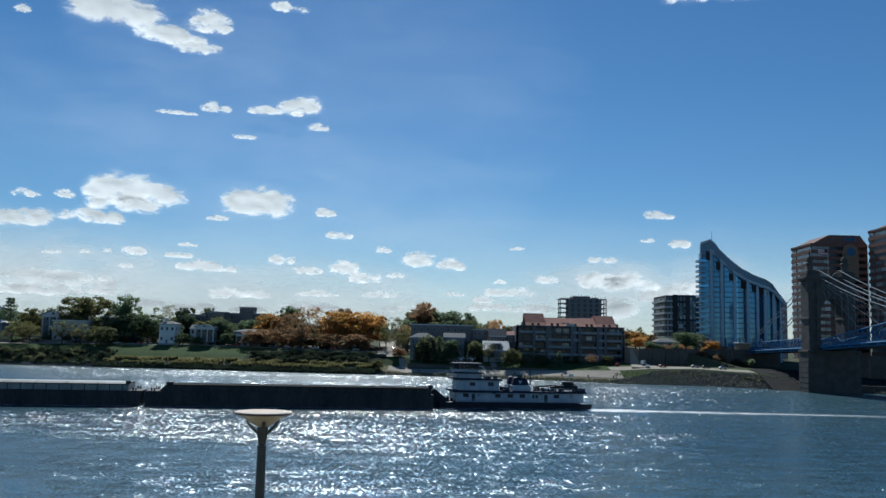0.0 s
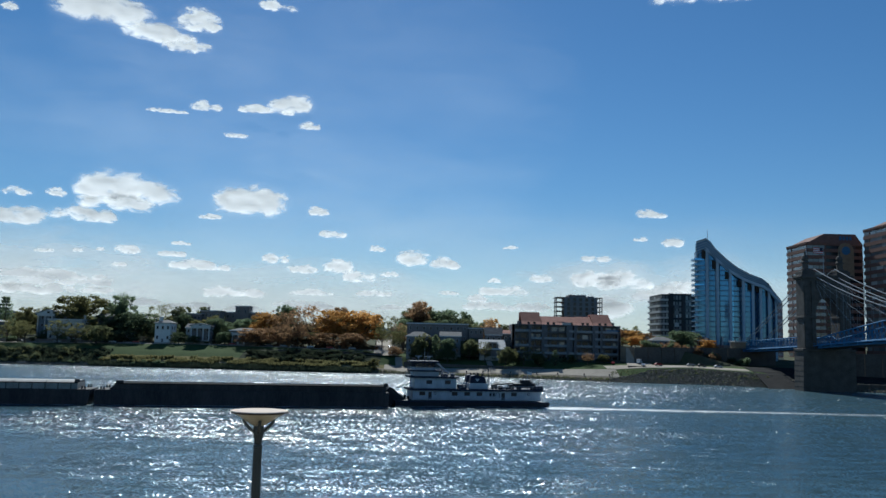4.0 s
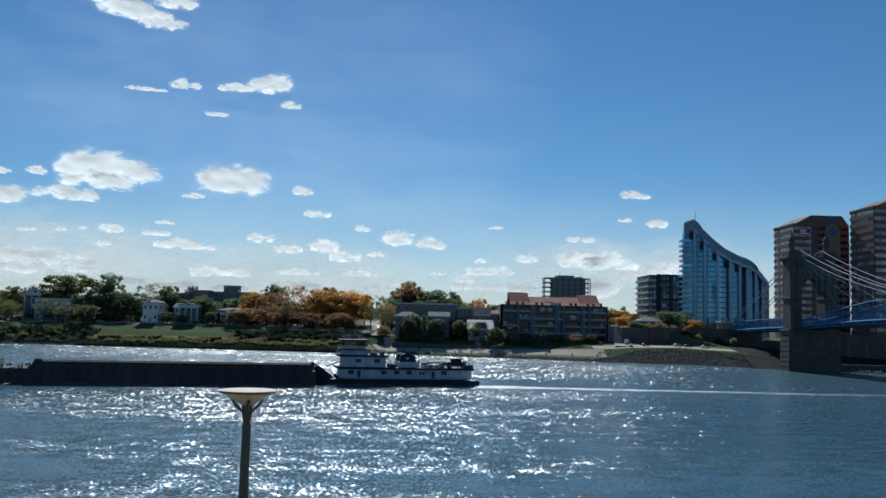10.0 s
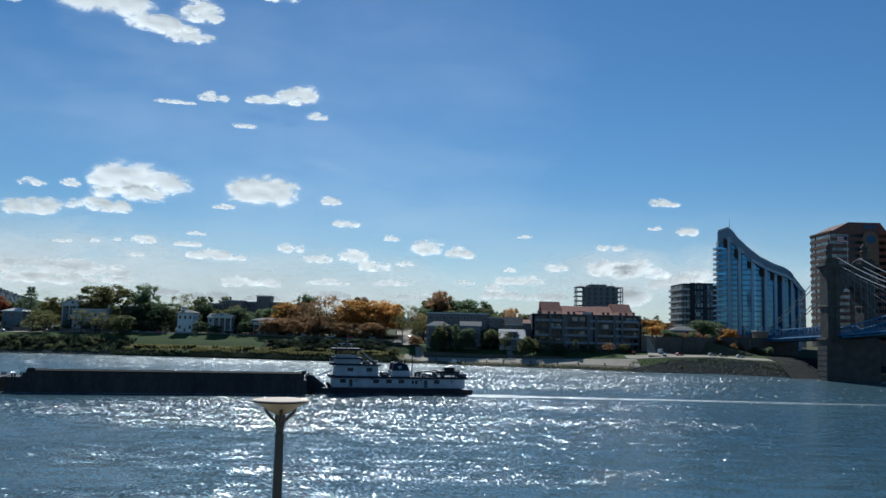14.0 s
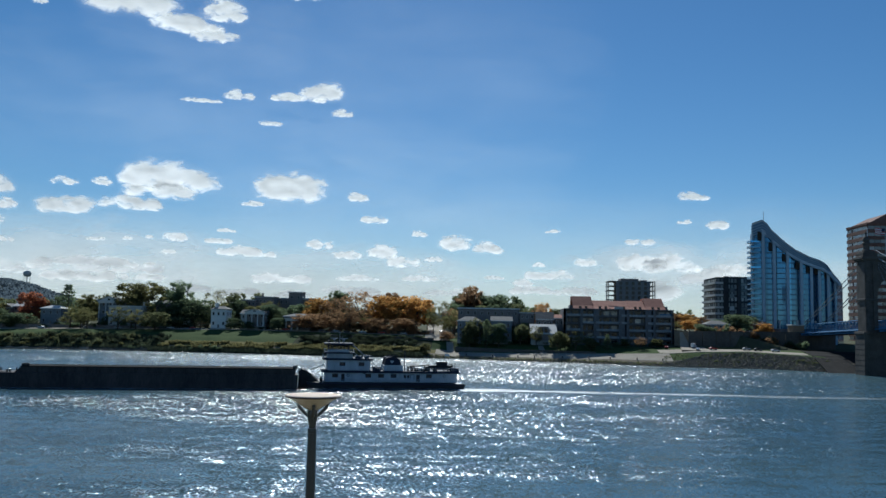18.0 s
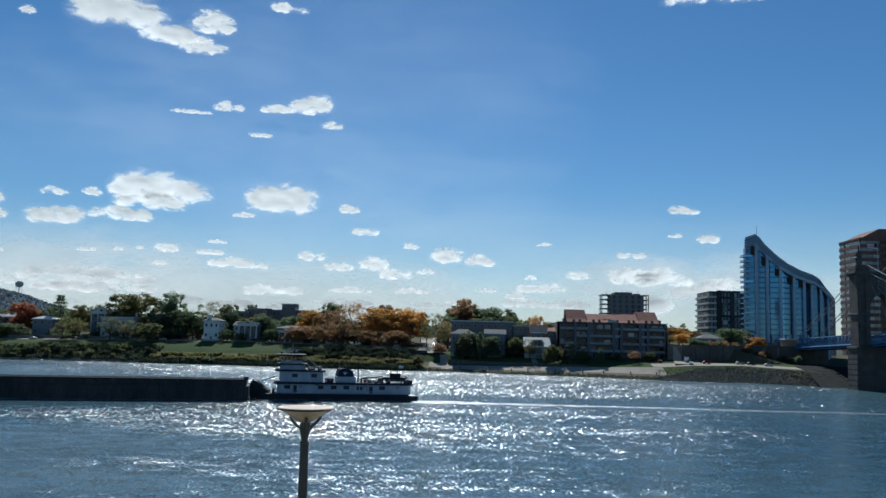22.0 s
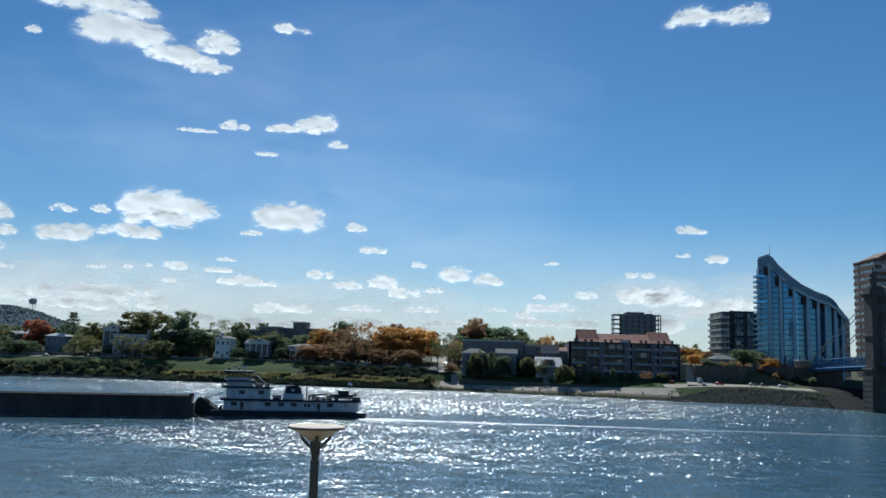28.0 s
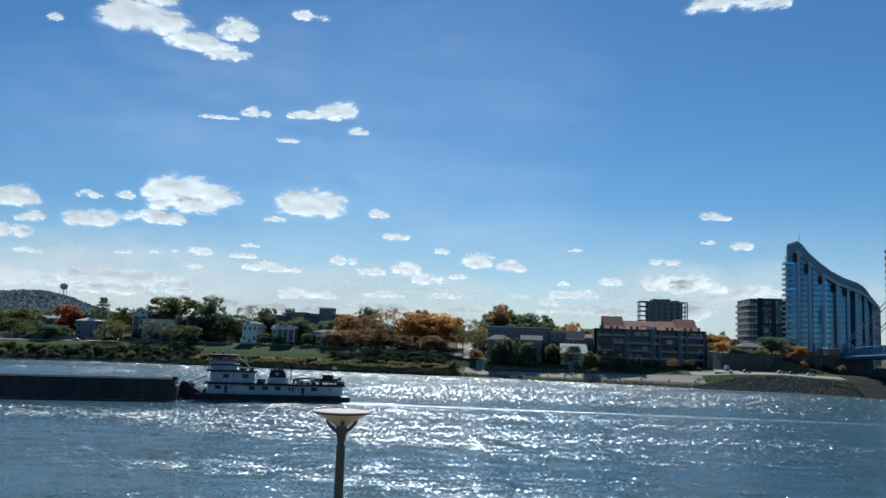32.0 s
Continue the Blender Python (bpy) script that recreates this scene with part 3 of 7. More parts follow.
    tube(bm, (16.8, 2.7, 6.9), (13.0, 3.0, 6.6), 0.05)
    part("deck_crane", bm, M_HULL, ob, "dark folded deck crane")
    bm = boxes((12.2, 14.4, -2.5, 2.5, 5.05, 5.9))
    rounded(bm, 0.2, 3)
    part("vent_trunk", bm, M_BOATWHITE, ob)
    bm = bmesh.new()
    prism(bm, [(4.0, 5.6), (9.8, 5.6), (10.9, 6.9), (3.8, 6.9)], 2.4, 4.4)
    box(bm, 5.2, 8.4, 2.6, 4.2, 6.8, 8.0)
    rounded(bm, 0.12)
    part("work_skiff", bm, M_HULL, ob, "dark skiff in its cradle")
    for x in (4.9, 9.2):
        part("skiff_cradle", boxes((x - 0.12, x + 0.12, 2.3, 4.3, 5.05, 5.75)), M_TRIM, ob)
    for x in (2.8, 3.4):
        bm = bmesh.new()
        tube(bm, (x, -1, 5.0), (x, -1, 7.0), 0.3, n=10)
        part("vent_cowl", bm, M_HULL, ob)
    for x, y, w, d, h in ((14.6, 3.6, 1.2, 1.4, 1.1), (12.6, 4.2, 0.9, 1.0, 0.8), (11.0, 2.2, 1.6, 1.6, 1.5), (15.6, 1.2, 0.8, 2.0, 1.7), (8.8, 4.8, 0.7, 0.7, 1.2)):
        bm = boxes((x - w / 2, x + w / 2, y - d / 2, y + d / 2, 5.05, 5.05 + h))
        rounded(bm, 0.14)
        part("deck_gear", bm, M_HULL, ob, "dark covered winch and stores")
    for x in (3.2, 6.4, 9.4):
        bm = bmesh.new()
        tube(bm, (x, 4.6, 5.05), (x - 0.3, 4.6, 7.6), 0.09, n=6)
        tube(bm, (x - 0.3, 4.6, 7.55), (x - 2.0, 4.6, 7.1), 0.07, n=6)
        part("davit", bm, M_HULL, ob)
    part("aft_deckbox", boxes((1.9, 4.2, 2.6, 5.5, 5.05, 6.2)), M_TRIM, ob)
    # ports and doors on both sides
    for y, s in ((5.3, 1), (-5.3, -1)):
        yy = y if s > 0 else y - 0.05
        for x in (38.7, 29.0, 25.2, 21.5, 10.9):
            side_window(ob, x, yy, 3.65, 1.55, 0.95)
        side_window(ob, 36.4, yy, 3.1, 0.85, 1.95, "door")
        for x in (18.1, 17.1):
            side_window(ob, x, yy, 3.5, 0.5, 0.8)
        side_window(ob, 14.2, yy, 3.0, 0.9, 2.0, "door")
        porthole(ob, 34.9, yy, 3.75)
        porthole(ob, 6.3, yy, 3.75)
        for x in (36.6, 31.0):
            side_window(ob, x, 4.6 * s, 6.95, 1.55, 0.95)
    bm = bmesh.new()
    for i in range(9):
        a0, a1 = math.pi * i / 9, math.pi * (i + 1) / 9
        tube(bm, (15.9 + 0.55 * math.cos(a0), 5.36, 3.6 + 0.55 * math.sin(a0)), (15.9 + 0.55 * math.cos(a1), 5.36, 3.6 + 0.55 * math.sin(a1)), 0.07, n=6)
    tube(bm, (15.35, 5.36, 3.6), (15.35, 5.36, 2.6), 0.07, n=6)
    tube(bm, (16.45, 5.36, 3.6), (16.45, 5.36, 3.2), 0.07, n=6)
    part("fire_hose", bm, M_TRIM, ob, "dark looped hose")
    side_window(ob, 30.2, 5.3, 4.45, 0.5, 0.35)
    railing(ob, [(7.0, 6.2), (42.0, 6.2)], 1.75, 0.9)
    railing(ob, [(1.8, 5.8), (27.6, 5.8)], 5.06, 1.0)
    railing(ob, [(27.8, 5.1), (42.2, 5.1), (42.2, -5.1)], 8.6, 0.95)
    railing(ob, [(33.2, 4.3), (41.8, 4.3), (41.8, -4.3)], 10.34, 0.9)
    # forward: gangway and tall tow knees
    bm = bmesh.new()
    prism(bm, [(42.0, 6.6), (46.0, 5.1), (46.0, 5.35), (42.0, 6.85)], 3.0, 5.0)
    part("gangway", bm, M_SLAB, ob, "pale sloping gangway")
    for y in (-4.6, -1.6, 1.6, 4.6):
        bm = bmesh.new()
        prism(bm, [(43.2, 1.7), (47.0, 0.3), (49.3, 0.3), (49.3, 4.6), (48.3, 5.4), (47.2, 5.0), (46.0, 3.7), (44.6, 2.9)], y - 0.45, y + 0.45)
        rounded(bm, 0.08)
        part("tow_knee", bm, M_HULL, ob, "black upright push knee")
    for y in (-3.1, 3.1):
        bm = bmesh.new()
        tube(bm, (42.6, y, 1.7), (42.6, y, 2.7), 0.4, n=12)
        part("capstan", bm, M_HULL, ob)
    return ob


BARGE_LONG, BARGE_BEAM = 79.0, 10.4


def barge(covered, lead):
    """A hopper barge; x runs forward from its stern."""
    L, b = BARGE_LONG, BARGE_BEAM / 2
    ob = thing("barge", Matrix(), "pale-covered dark steel hopper barge riding ahead of the tow" if covered else "long dark rusty open hopper barge riding high", "barge", "barges of the tow")
    bm = bmesh.new()
    stern = [(0.2, 4.1), (0.2, 0.6), (1.0, -1.5)] if not lead else [(0.0, 4.1), (0.4, 0.6), (1.2, -1.5)]
    bow = [(L - 8, -1.5), (L - 1.5, 1.6), (L, 3.2), (L, 4.1)] if lead else [(L - 1.2, -1.5), (L, 0.0), (L, 4.1)]
    prism(bm, stern + bow, -b, b)
    bmesh.ops.recalc_face_normals(bm, faces=bm.faces)
    rounded(bm, 0.12)
    part("hull", bm, M_RUST, ob)
    bm = bmesh.new()
    x0, x1 = (3.4 if lead else 0.9), L - 5
    for y in (-b + 0.55, b - 0.75):
        box(bm, x0, x1, y, y + 0.2, 4.08, 5.7)
    box(bm, x0, x0 + 0.2, -b + 0.75, b - 0.75, 4.08, 5.7)
    box(bm, x1 - 0.2, x1, -b + 0.75, b - 0.75, 4.08, 5.7)
    part("coaming", bm, M_RUST_PALE if covered else M_RUST, ob, "upright steel hopper wall")
    bm = bmesh.new()
    for y in (-b + 0.42, b - 0.62):
        box(bm, x0 - 0.1, x1 + 0.1, y, y + 0.36, 5.68, 5.86)
    part("coaming_cap", bm, M_COAL, ob)
    rib = bpy.data.meshes.new("coaming_rib")
    bm = boxes((-0.06, 0.06, 0, 0.25, 4.08, 5.66))
    bm.to_mesh(rib)
    bm.free()
    rib.materials.append(M_RUST)
    for i in range(int((x1 - x0) / 3.2)):
        for y in (-b + 0.3, b - 0.55):
            o = new("coaming_rib", rib)
            o.parent = ob
            o.location = (x0 + 1.6 + i * 3.2, y, 0)
    bm = bmesh.new()
    nx, ny = 60, 8
    grid = [[bm.verts.new((x0 + 0.22 + (x1 - x0 - 0.44) * i / nx, -b + 0.77 + (2 * b - 1.54) * j / ny,
                           5.62 + 0.35 * math.sin(math.pi * j / ny) + 0.25 * noise.noise(Vector((i * 0.4, j * 0.7, 1))))) for j in range(ny + 1)] for i in range(nx + 1)]
    for i in range(nx):
        for j in range(ny):
            bm.faces.new((grid[i][j], grid[i + 1][j], grid[i + 1][j + 1], grid[i][j + 1]))
    part("cargo", bm, M_COAL, ob, "black heap of coal")
    if covered:
        for i in range(9):
            xa = x0 + (x1 - x0) * i / 9
            bm = bmesh.new()
            prism(bm, [(-b + 0.4, 5.87), (b - 0.4, 5.87), (b - 1.6, 6.25), (-b + 1.6, 6.25)], xa + 0.1, xa + (x1 - x0) / 9 - 0.1, pose(0, 0, 0, 0, 0, 90) @ Matrix.Scale(-1, 4, (0, 1, 0)))
            bmesh.ops.recalc_face_normals(bm, faces=bm.faces)
            part("hatch_cover", bm, M_RUST_PALE, ob, "pale grey lift-off hatch cover")
    # headlogs, bitts and a winch at the ends
    for x in ((1.6, L - 2.2) if lead else (L - 2.2,)):
        for y in (-b + 1.2, b - 1.2):
            bm = bmesh.new()
            tube(bm, (x, y, 4.08), (x, y, 4.9), 0.22, n=10)
            tube(bm, (x + 0.7, y, 4.08), (x + 0.7, y, 4.9), 0.22, n=10)
            part("bitts", bm, M_RUST, ob)
    bm = bmesh.new()
    prism(bm, [(x1 - 0.2, 5.6), (x1 + 1.6, 4.1), (x1 - 0.2, 4.1)], -b + 0.9, b - 0.9)
    part("breakwater", bm, M_RUST, ob)
    bm = boxes((x0 - 0.5, x0 + 0.8, b - 1.4, b - 0.4, 5.8, 6.7))
    rounded(bm, 0.2, 3)
    part("hatch_winch", bm, M_RUST, ob)
    bm = boxes((x1 - 2.2, x1 - 0.2, b - 1.6, b - 0.4, 5.8, 6.6))
    rounded(bm, 0.3, 3)
    part("hatch_winch", bm, M_RUST, ob)
    return ob


tug = towboat()
tow = [(tug, 0.0, 0.0)]
open_barge, lead_barge = barge(False, False), barge(True, True)
for k, (src, x) in enumerate(((open_barge, 49.2), (lead_barge, 49.2 + BARGE_LONG + 1.0))):
    tow.append((src, x, 6.6))


# ---- foam behind the towboat ----
def foam_look():
    m = bpy.data.materials.new("wake_foam")
    m.use_nodes = True
    t = m.node_tree
    p = t.nodes["Principled BSDF"]
    p.inputs["Base Color"].default_value = (0.78, 0.80, 0.80, 1)
    p.inputs["Roughness"].default_value = 0.7
    n = noise_of(t, 0.5, 6, 0.7, (0.35, 1.0, 1))
    att = t.nodes.new("ShaderNodeAttribute")
    att.attribute_name = "thick"
    k = node(t, "MapRange")
    k.inputs[1].default_value, k.inputs[2].default_value = 0.34, 0.58
    t.links.new(n.outputs[0], k.inputs[0])
    mul = node(t, "Math")
    mul.operation, mul.use_clamp = "MULTIPLY", True
    t.links.new(k.outputs[0], mul.inputs[0])
    t.links.new(att.outputs["Fac"], mul.inputs[1])
    t.links.new(mul.outputs[0], p.inputs["Alpha"])
    return m


M_FOAM = foam_look()


def wake():
    """A streak of foam that the towboat trails, thinning astern; x runs astern from the transom."""
    verts, faces, thick = [], [], []
    rows = 80
    for i in range(rows + 1):
        x = 300 * (i / rows) ** 1.3
        y = 0.03 * x + 2.0 * noise.noise(Vector((x * 0.025, 0, 5)))
        w = 6.6 - 3.0 * min(1.0, x / 150) + 1.6 * noise.noise(Vector((x * 0.06, 3, 5)))
        for j in range(5):
            v = j / 4 - 0.5
            verts.append((x, y + v * w * 2, 0.02 + 0.05 * (0.5 - abs(v))))
            thick.append((1 - abs(v) * 1.9) * (1.5 * math.exp(-x / 105) + 0.08) * (1 - i / rows))
    for i in range(rows):
        for j in range(4):
            a0 = i * 5 + j
            faces.append((a0, a0 + 5, a0 + 6, a0 + 1))
    me = bpy.data.meshes.new("wake")
    me.from_pydata(verts, [], faces)
    me.attributes.new("thick", "FLOAT", "POINT").data.foreach_set("value", thick)
    me.materials.append(M_FOAM)
    return tagged(new("wake", me), "long streak of white wake foam on the river", "wake", kind="stuff")


foam = wake()


def wash():
    """Foam that the near hulls push along at the waterline."""
    verts, faces, thick = [], [], []
    rows = [(x, 6.5) for x in np.linspace(-14, 47, 40)] + [(x, 11.9) for x in np.linspace(49, 205, 90)]
    for i, (x, y) in enumerate(rows):
        w = 1.3 + 0.8 * noise.noise(Vector((x * 0.3, 0, 2))) + (1.5 if x < 2 else 0)
        for v, a in ((-0.25, 0.9), (0.4, 0.8), (1.0, 0.0)):
            verts.append((x, y + v * w, 0.05))
            thick.append(a)
    for i in range(len(rows) - 1):
        if i == 39:
            continue
        for j in range(2):
            a0 = i * 3 + j
            faces.append((a0, a0 + 3, a0 + 4, a0 + 1))
    me = bpy.data.meshes.new("hull_wash")
    me.from_pydata(verts, [], faces)
    me.attributes.new("thick", "FLOAT", "POINT").data.foreach_set("value", thick)
    me.materials.append(M_FOAM)
    return tagged(new("hull_wash", me), "white foam washing along the hulls", "wake", kind="stuff")


tow.append((wash(), 0.0, 0.0))


# ---- suspension bridge ----
MESHES = {}


def shared(key, build, mats):
    """One mesh that alike pieces share."""
    if key not in MESHES:
        bm = bmesh.new()
        build(bm)
        me = bpy.data.meshes.new(key[0])
        bm.to_mesh(me)
        bm.free()
        for m in mats:
            me.materials.append(m)
        MESHES[key] = me
    return MESHES[key]


def piece(name, mesh, parent, x, y, z, rz=0.0):
    ob = new(name, mesh)
    ob.parent = parent
    ob.matrix_local = pose(x, y, z, 0, 0, rz)
    return ob


BX, BY = 182.09, 397.0      # centre of the stone tower
DECK = 21.09                     # road level at the tower
TOP = 53.36                      # cornice of the tower


def deck_z(y):
    """The roadway rises in a gentle arc towards mid-span and falls to the anchorage."""
    s = BY - y
    return DECK + (0.055 * s - 0.00017 * s * s if s > 0 else 0.03 * s)


def cable_z(y):
    s = BY - y
    if s >= 0:
        mid = deck_z(BY - 155) + 2.0
        return mid + (TOP + 1.2 - mid) * (1 - s / 155) ** 2
    return TOP + 1.2 + (DECK + 1.0 - TOP - 1.2) * (-s / 88) ** 0.93


def bridge_tower():
    ob = thing("bridge_tower", Matrix.Translation((BX, BY, 0)), "dark weathered sandstone bridge tower with an arched gateway and turrets", "bridge tower")
    W, T = 11.4, 4.2
    d, t = DECK, TOP
    bm = bmesh.new()
    prism(bm, [(-W - 1.0, -3), (W + 1.0, -3), (W + 0.6, d - 2.6), (-W - 0.6, d - 2.6)], -T - 0.8, T + 0.8)
    part("pier", bm, M_STONE, ob, "dark battered stone pier standing in the river")
    bm = boxes((-W - 1.0, W + 1.0, -T - 1.2, T + 1.2, d - 2.7, d - 1.5))
    rounded(bm, 0.2)
    part("string_course", bm, M_STONE, ob)
    ax, spring = 5.5, d + (t - d) * 0.42
    apex = d + (t - d) * 0.70
    # two legs and the arched wall over the roadway
    for s in (-1, 1):
        bm = bmesh.new()
        x0, x1 = sorted((s * ax, s * (W - 0.4)))
        box(bm, x0, x1, -T, T, d - 1.6, spring)
        part("leg", bm, M_STONE, ob)
        for yy in (-T - 0.5, T - 0.2):
            for xx in (s * (W - 1.6), s * (ax + 1.1)):
                part("buttress", boxes((xx - 0.9, xx + 0.9, yy, yy + 0.7, d - 1.6, t - 2.5)), M_STONE, ob)
        bm = boxes((min(s * (ax - 0.3), s * W), max(s * (ax - 0.3), s * W), -T - 0.7, T + 0.7, spring - 0.9, spring + 0.1))
        rounded(bm, 0.15)
        part("impost_band", bm, M_STONE, ob)
    bm = bmesh.new()
    ring = []
    n = 14
    for i in range(n + 1):
        k = i / n
        w = math.pi * k
        ring.append((-ax * math.cos(w), spring + (apex - spring) * math.sin(w) ** 0.85))
    outline = [(-W + 0.4, spring)] + ring + [(W - 0.4, spring), (W - 0.4, t - 1.2), (-W + 0.4, t - 1.2)]
    lo = [bm.verts.new((x, -T, z)) for x, z in outline]
    hi = [bm.verts.new((x, T, z)) for x, z in outline]
    m = len(outline)
    for i in range(m):
        bm.faces.new((lo[i], hi[i], hi[(i + 1) % m], lo[(i + 1) % m]))
    for v, flip in ((lo, False), (hi, True)):
        # wall faces in vertical strips above the arch
        tl, tr = v[-1], v[-2]
        tops = [bm.verts.new((outline[i][0], v[0].co.y, t - 1.2)) for i in range(1, n + 2)]
        for i in range(n):
            bm.faces.new((v[1 + i], v[2 + i], tops[i + 1], tops[i]))
        bm.faces.new((v[0], v[1], tops[0], tl))
        bm.faces.new((v[n + 1], v[n + 2], tr, tops[n]))
    part("arch_wall", bm, M_STONE, ob, "stone wall over a pointed arch")
    for k, (g, h0, h1) in enumerate(((0.5, -1.3, -0.6), (1.1, -0.6, 0.2), (0.7, 0.2, 0.7))):
        bm = boxes((-W - g, W + g, -T - g, T + g, t + h0, t + h1))
        rounded(bm, 0.12)
        part("cornice", bm, M_STONE, ob)
    for x in (-8.2, 8.2):
        bm = boxes((x - 3.2, x + 3.2, -3.8, 3.8, t + 0.68, t + 2.4), (x - 2.5, x + 2.5, -3.0, 3.0, t + 2.38, t + 3.2))
        rounded(bm, 0.15)
        part("saddle_house", bm, M_STONE, ob)
        bm = bmesh.new()
        lathe(bm, [(1.9, 3.1), (1.9, 3.8), (1.4, 4.0), (1.4, 6.4), (1.9, 6.6), (1.9, 7.0), (1.2, 7.6), (1.6, 8.6), (1.3, 9.6), (0.5, 10.4), (0.25, 11.0), (0.5, 11.5), (0.45, 12.0), (0.06, 12.6), (0.05, 14.2)], 14, (x, 0, t))
        part("turret", bm, M_STONE, ob, "small domed stone turret with a finial")
    for z in np.arange(2.0, d - 3, 2.4):
        part("stone_course", boxes((-W - 1.02 + 0.02 * z, W + 1.02 - 0.02 * z, -T - 0.92, T + 0.92, z, z + 0.12)), M_STONE, ob)
    return ob


bridge_tower()


def flag(x, y, z, tall):
    ob = thing("flagpole", Matrix.Translation((x, y, z)), "white flagpole with a red and white striped flag", "flagpole")
    bm = bmesh.new()
    tube(bm, (0, 0, 0), (0, 0, tall), 0.14, 0.08)
    part("pole", bm, M_BOATWHITE, ob)
    bm = bmesh.new()
    f = part("flag", boxes((-1.6, -0.1, -0.04, 0.04, tall - 1.6, tall - 0.2)), M_TRIM, ob, "blue corner of the flag")
    for i in range(7):
        bm = bmesh.new()
        z1 = tall - 0.2 - i * 0.42
        x0 = -4.6
        prism(bm, [(x0, z1 - 0.42 + 0.3), (-1.6 if i < 4 else -0.1, z1 - 0.42), (-1.6 if i < 4 else -0.1, z1), (x0, z1 + 0.3)], -0.03, 0.03)
        part("stripe", bm, M_RED if i % 2 == 0 else M_FLAGWHITE, ob)
    return ob


flag(BX + 0.5, BY, TOP + 0.7, 13.5)


def bridge_span():
    ob = thing("suspension_bridge", Matrix(), "blue-painted iron suspension bridge deck with lattice trusses and pale cables", "bridge")
    y0, y1 = BY + 86, BY - 150
    ys = list(np.arange(y0, y1 - 0.1, -4.0))
    half = 5.0
    bm = bmesh.new()
    for a0, b0 in zip(ys, ys[1:]):
        za, zb = deck_z(a0), deck_z(b0)
        for dz, th, hw in ((-0.3, 0.3, half), (-1.7, 0.35, half - 0.4)):
            v = []
            for y, z in ((a0, za), (b0, zb)):
                for x in (BX - hw, BX + hw):
                    for h in (z + dz, z + dz + th):
                        v.append(bm.verts.new((x, y, h)))
            for q in ((0, 1, 3, 2), (4, 6, 7, 5), (0, 4, 5, 1), (2, 3, 7, 6), (1, 5, 7, 3), (0, 2, 6, 4)):
                bm.faces.new([v[i] for i in q])
    part("roadway", bm, M_DARK, ob, "dark grated roadway")
    for side in (-1, 1):
        x = BX + side * half
        part("bottom_chord", sweep([(x, q, deck_z(q) - 1.4) for q in ys], 0.35), M_STEEL_BLUE, ob, "blue riveted lower chord")
        part("deck_edge", sweep([(x, q, deck_z(q) - 0.1) for q in ys], 0.42), M_STEEL_BLUE, ob)

        def tall(y):
            s = BY - y
            return 4.4 if s < 0 else min(7.4, 2.6 + 0.075 * s)
        part("top_chord", sweep([(x, q, deck_z(q) + tall(q)) for q in ys], 0.3), M_STEEL_BLUE, ob)
        for a0, b0 in zip(ys, ys[1:]):
            bm = bmesh.new()
            tube(bm, (x, a0, deck_z(a0) - 0.1), (x, a0, deck_z(a0) + tall(a0)), 0.17, n=5)
            tube(bm, (x, a0, deck_z(a0)), (x, b0, deck_z(b0) + tall(b0)), 0.11, n=5)
            tube(bm, (x, b0, deck_z(b0)), (x, a0, deck_z(a0) + tall(a0)), 0.11, n=5)
            for k in (0.15, 0.3):
                tube(bm, (x, a0, deck_z(a0) + 4.4 * k), (x, b0, deck_z(b0) + 4.4 * k), 0.06, n=4)
            part("truss_panel", bm, M_STEEL_BLUE, ob)
        # walkway outside the truss
        bm = bmesh.new()
        for a0, b0 in zip(ys, ys[1:]):
            for dx in (0.5, 2.3):
                tube(bm, (x + side * dx, a0, deck_z(a0) - 0.5), (x + side * dx, b0, deck_z(b0) - 0.5), 0.22, n=5)
            tube(bm, (x + side * 2.3, a0, deck_z(a0) + 0.6), (x + side * 2.3, b0, deck_z(b0) + 0.6), 0.08, n=4)
            tube(bm, (x + side * 2.3, a0, deck_z(a0) - 0.5), (x + side * 2.3, a0, deck_z(a0) + 0.6), 0.06, n=4)
        part("walkway", bm, M_STEEL_BLUE, ob)
        # main cables: one over the other, with hangers and straight stays from the tower top
        for lift in (0.0, 3.2):
            pts = [(x, y, cable_z(y) + lift * max(0.0, 1 - abs(BY - y) / 160)) for y in np.arange(y0 + 2, y1 - 0.1, -6.0)]
            part("main_cable", sweep(pts, 0.2, 7), M_CABLE, ob, "thick pale wrapped suspension cable")
        for y in np.arange(BY - 12, y1, -6.0):
            if cable_z(y) > deck_z(y) + tall(y) + 0.5:
                bm = bmesh.new()
                tube(bm, (x, y, deck_z(y) + tall(y)), (x, y, cable_z(y)), 0.05, n=4)
                part("hanger", bm, M_CABLE, ob)
        for s in (24, 40, 56, 72, -30, -50):
            bm = bmesh.new()
            tube(bm, (x, BY - (2 if s > 0 else -2), TOP - 1.5), (x, BY - s, deck_z(BY - s) + tall(BY - s)), 0.05, n=4)
            part("stay", bm, M_CABLE, ob)
    for y in ys[::3]:
        part("floor_beam", boxes((BX - half - 2.3, BX + half + 2.3, y - 0.2, y + 0.2, deck_z(y) - 1.6, deck_z(y) - 0.6)), M_STEEL_BLUE, ob)
    return ob


bridge_span()


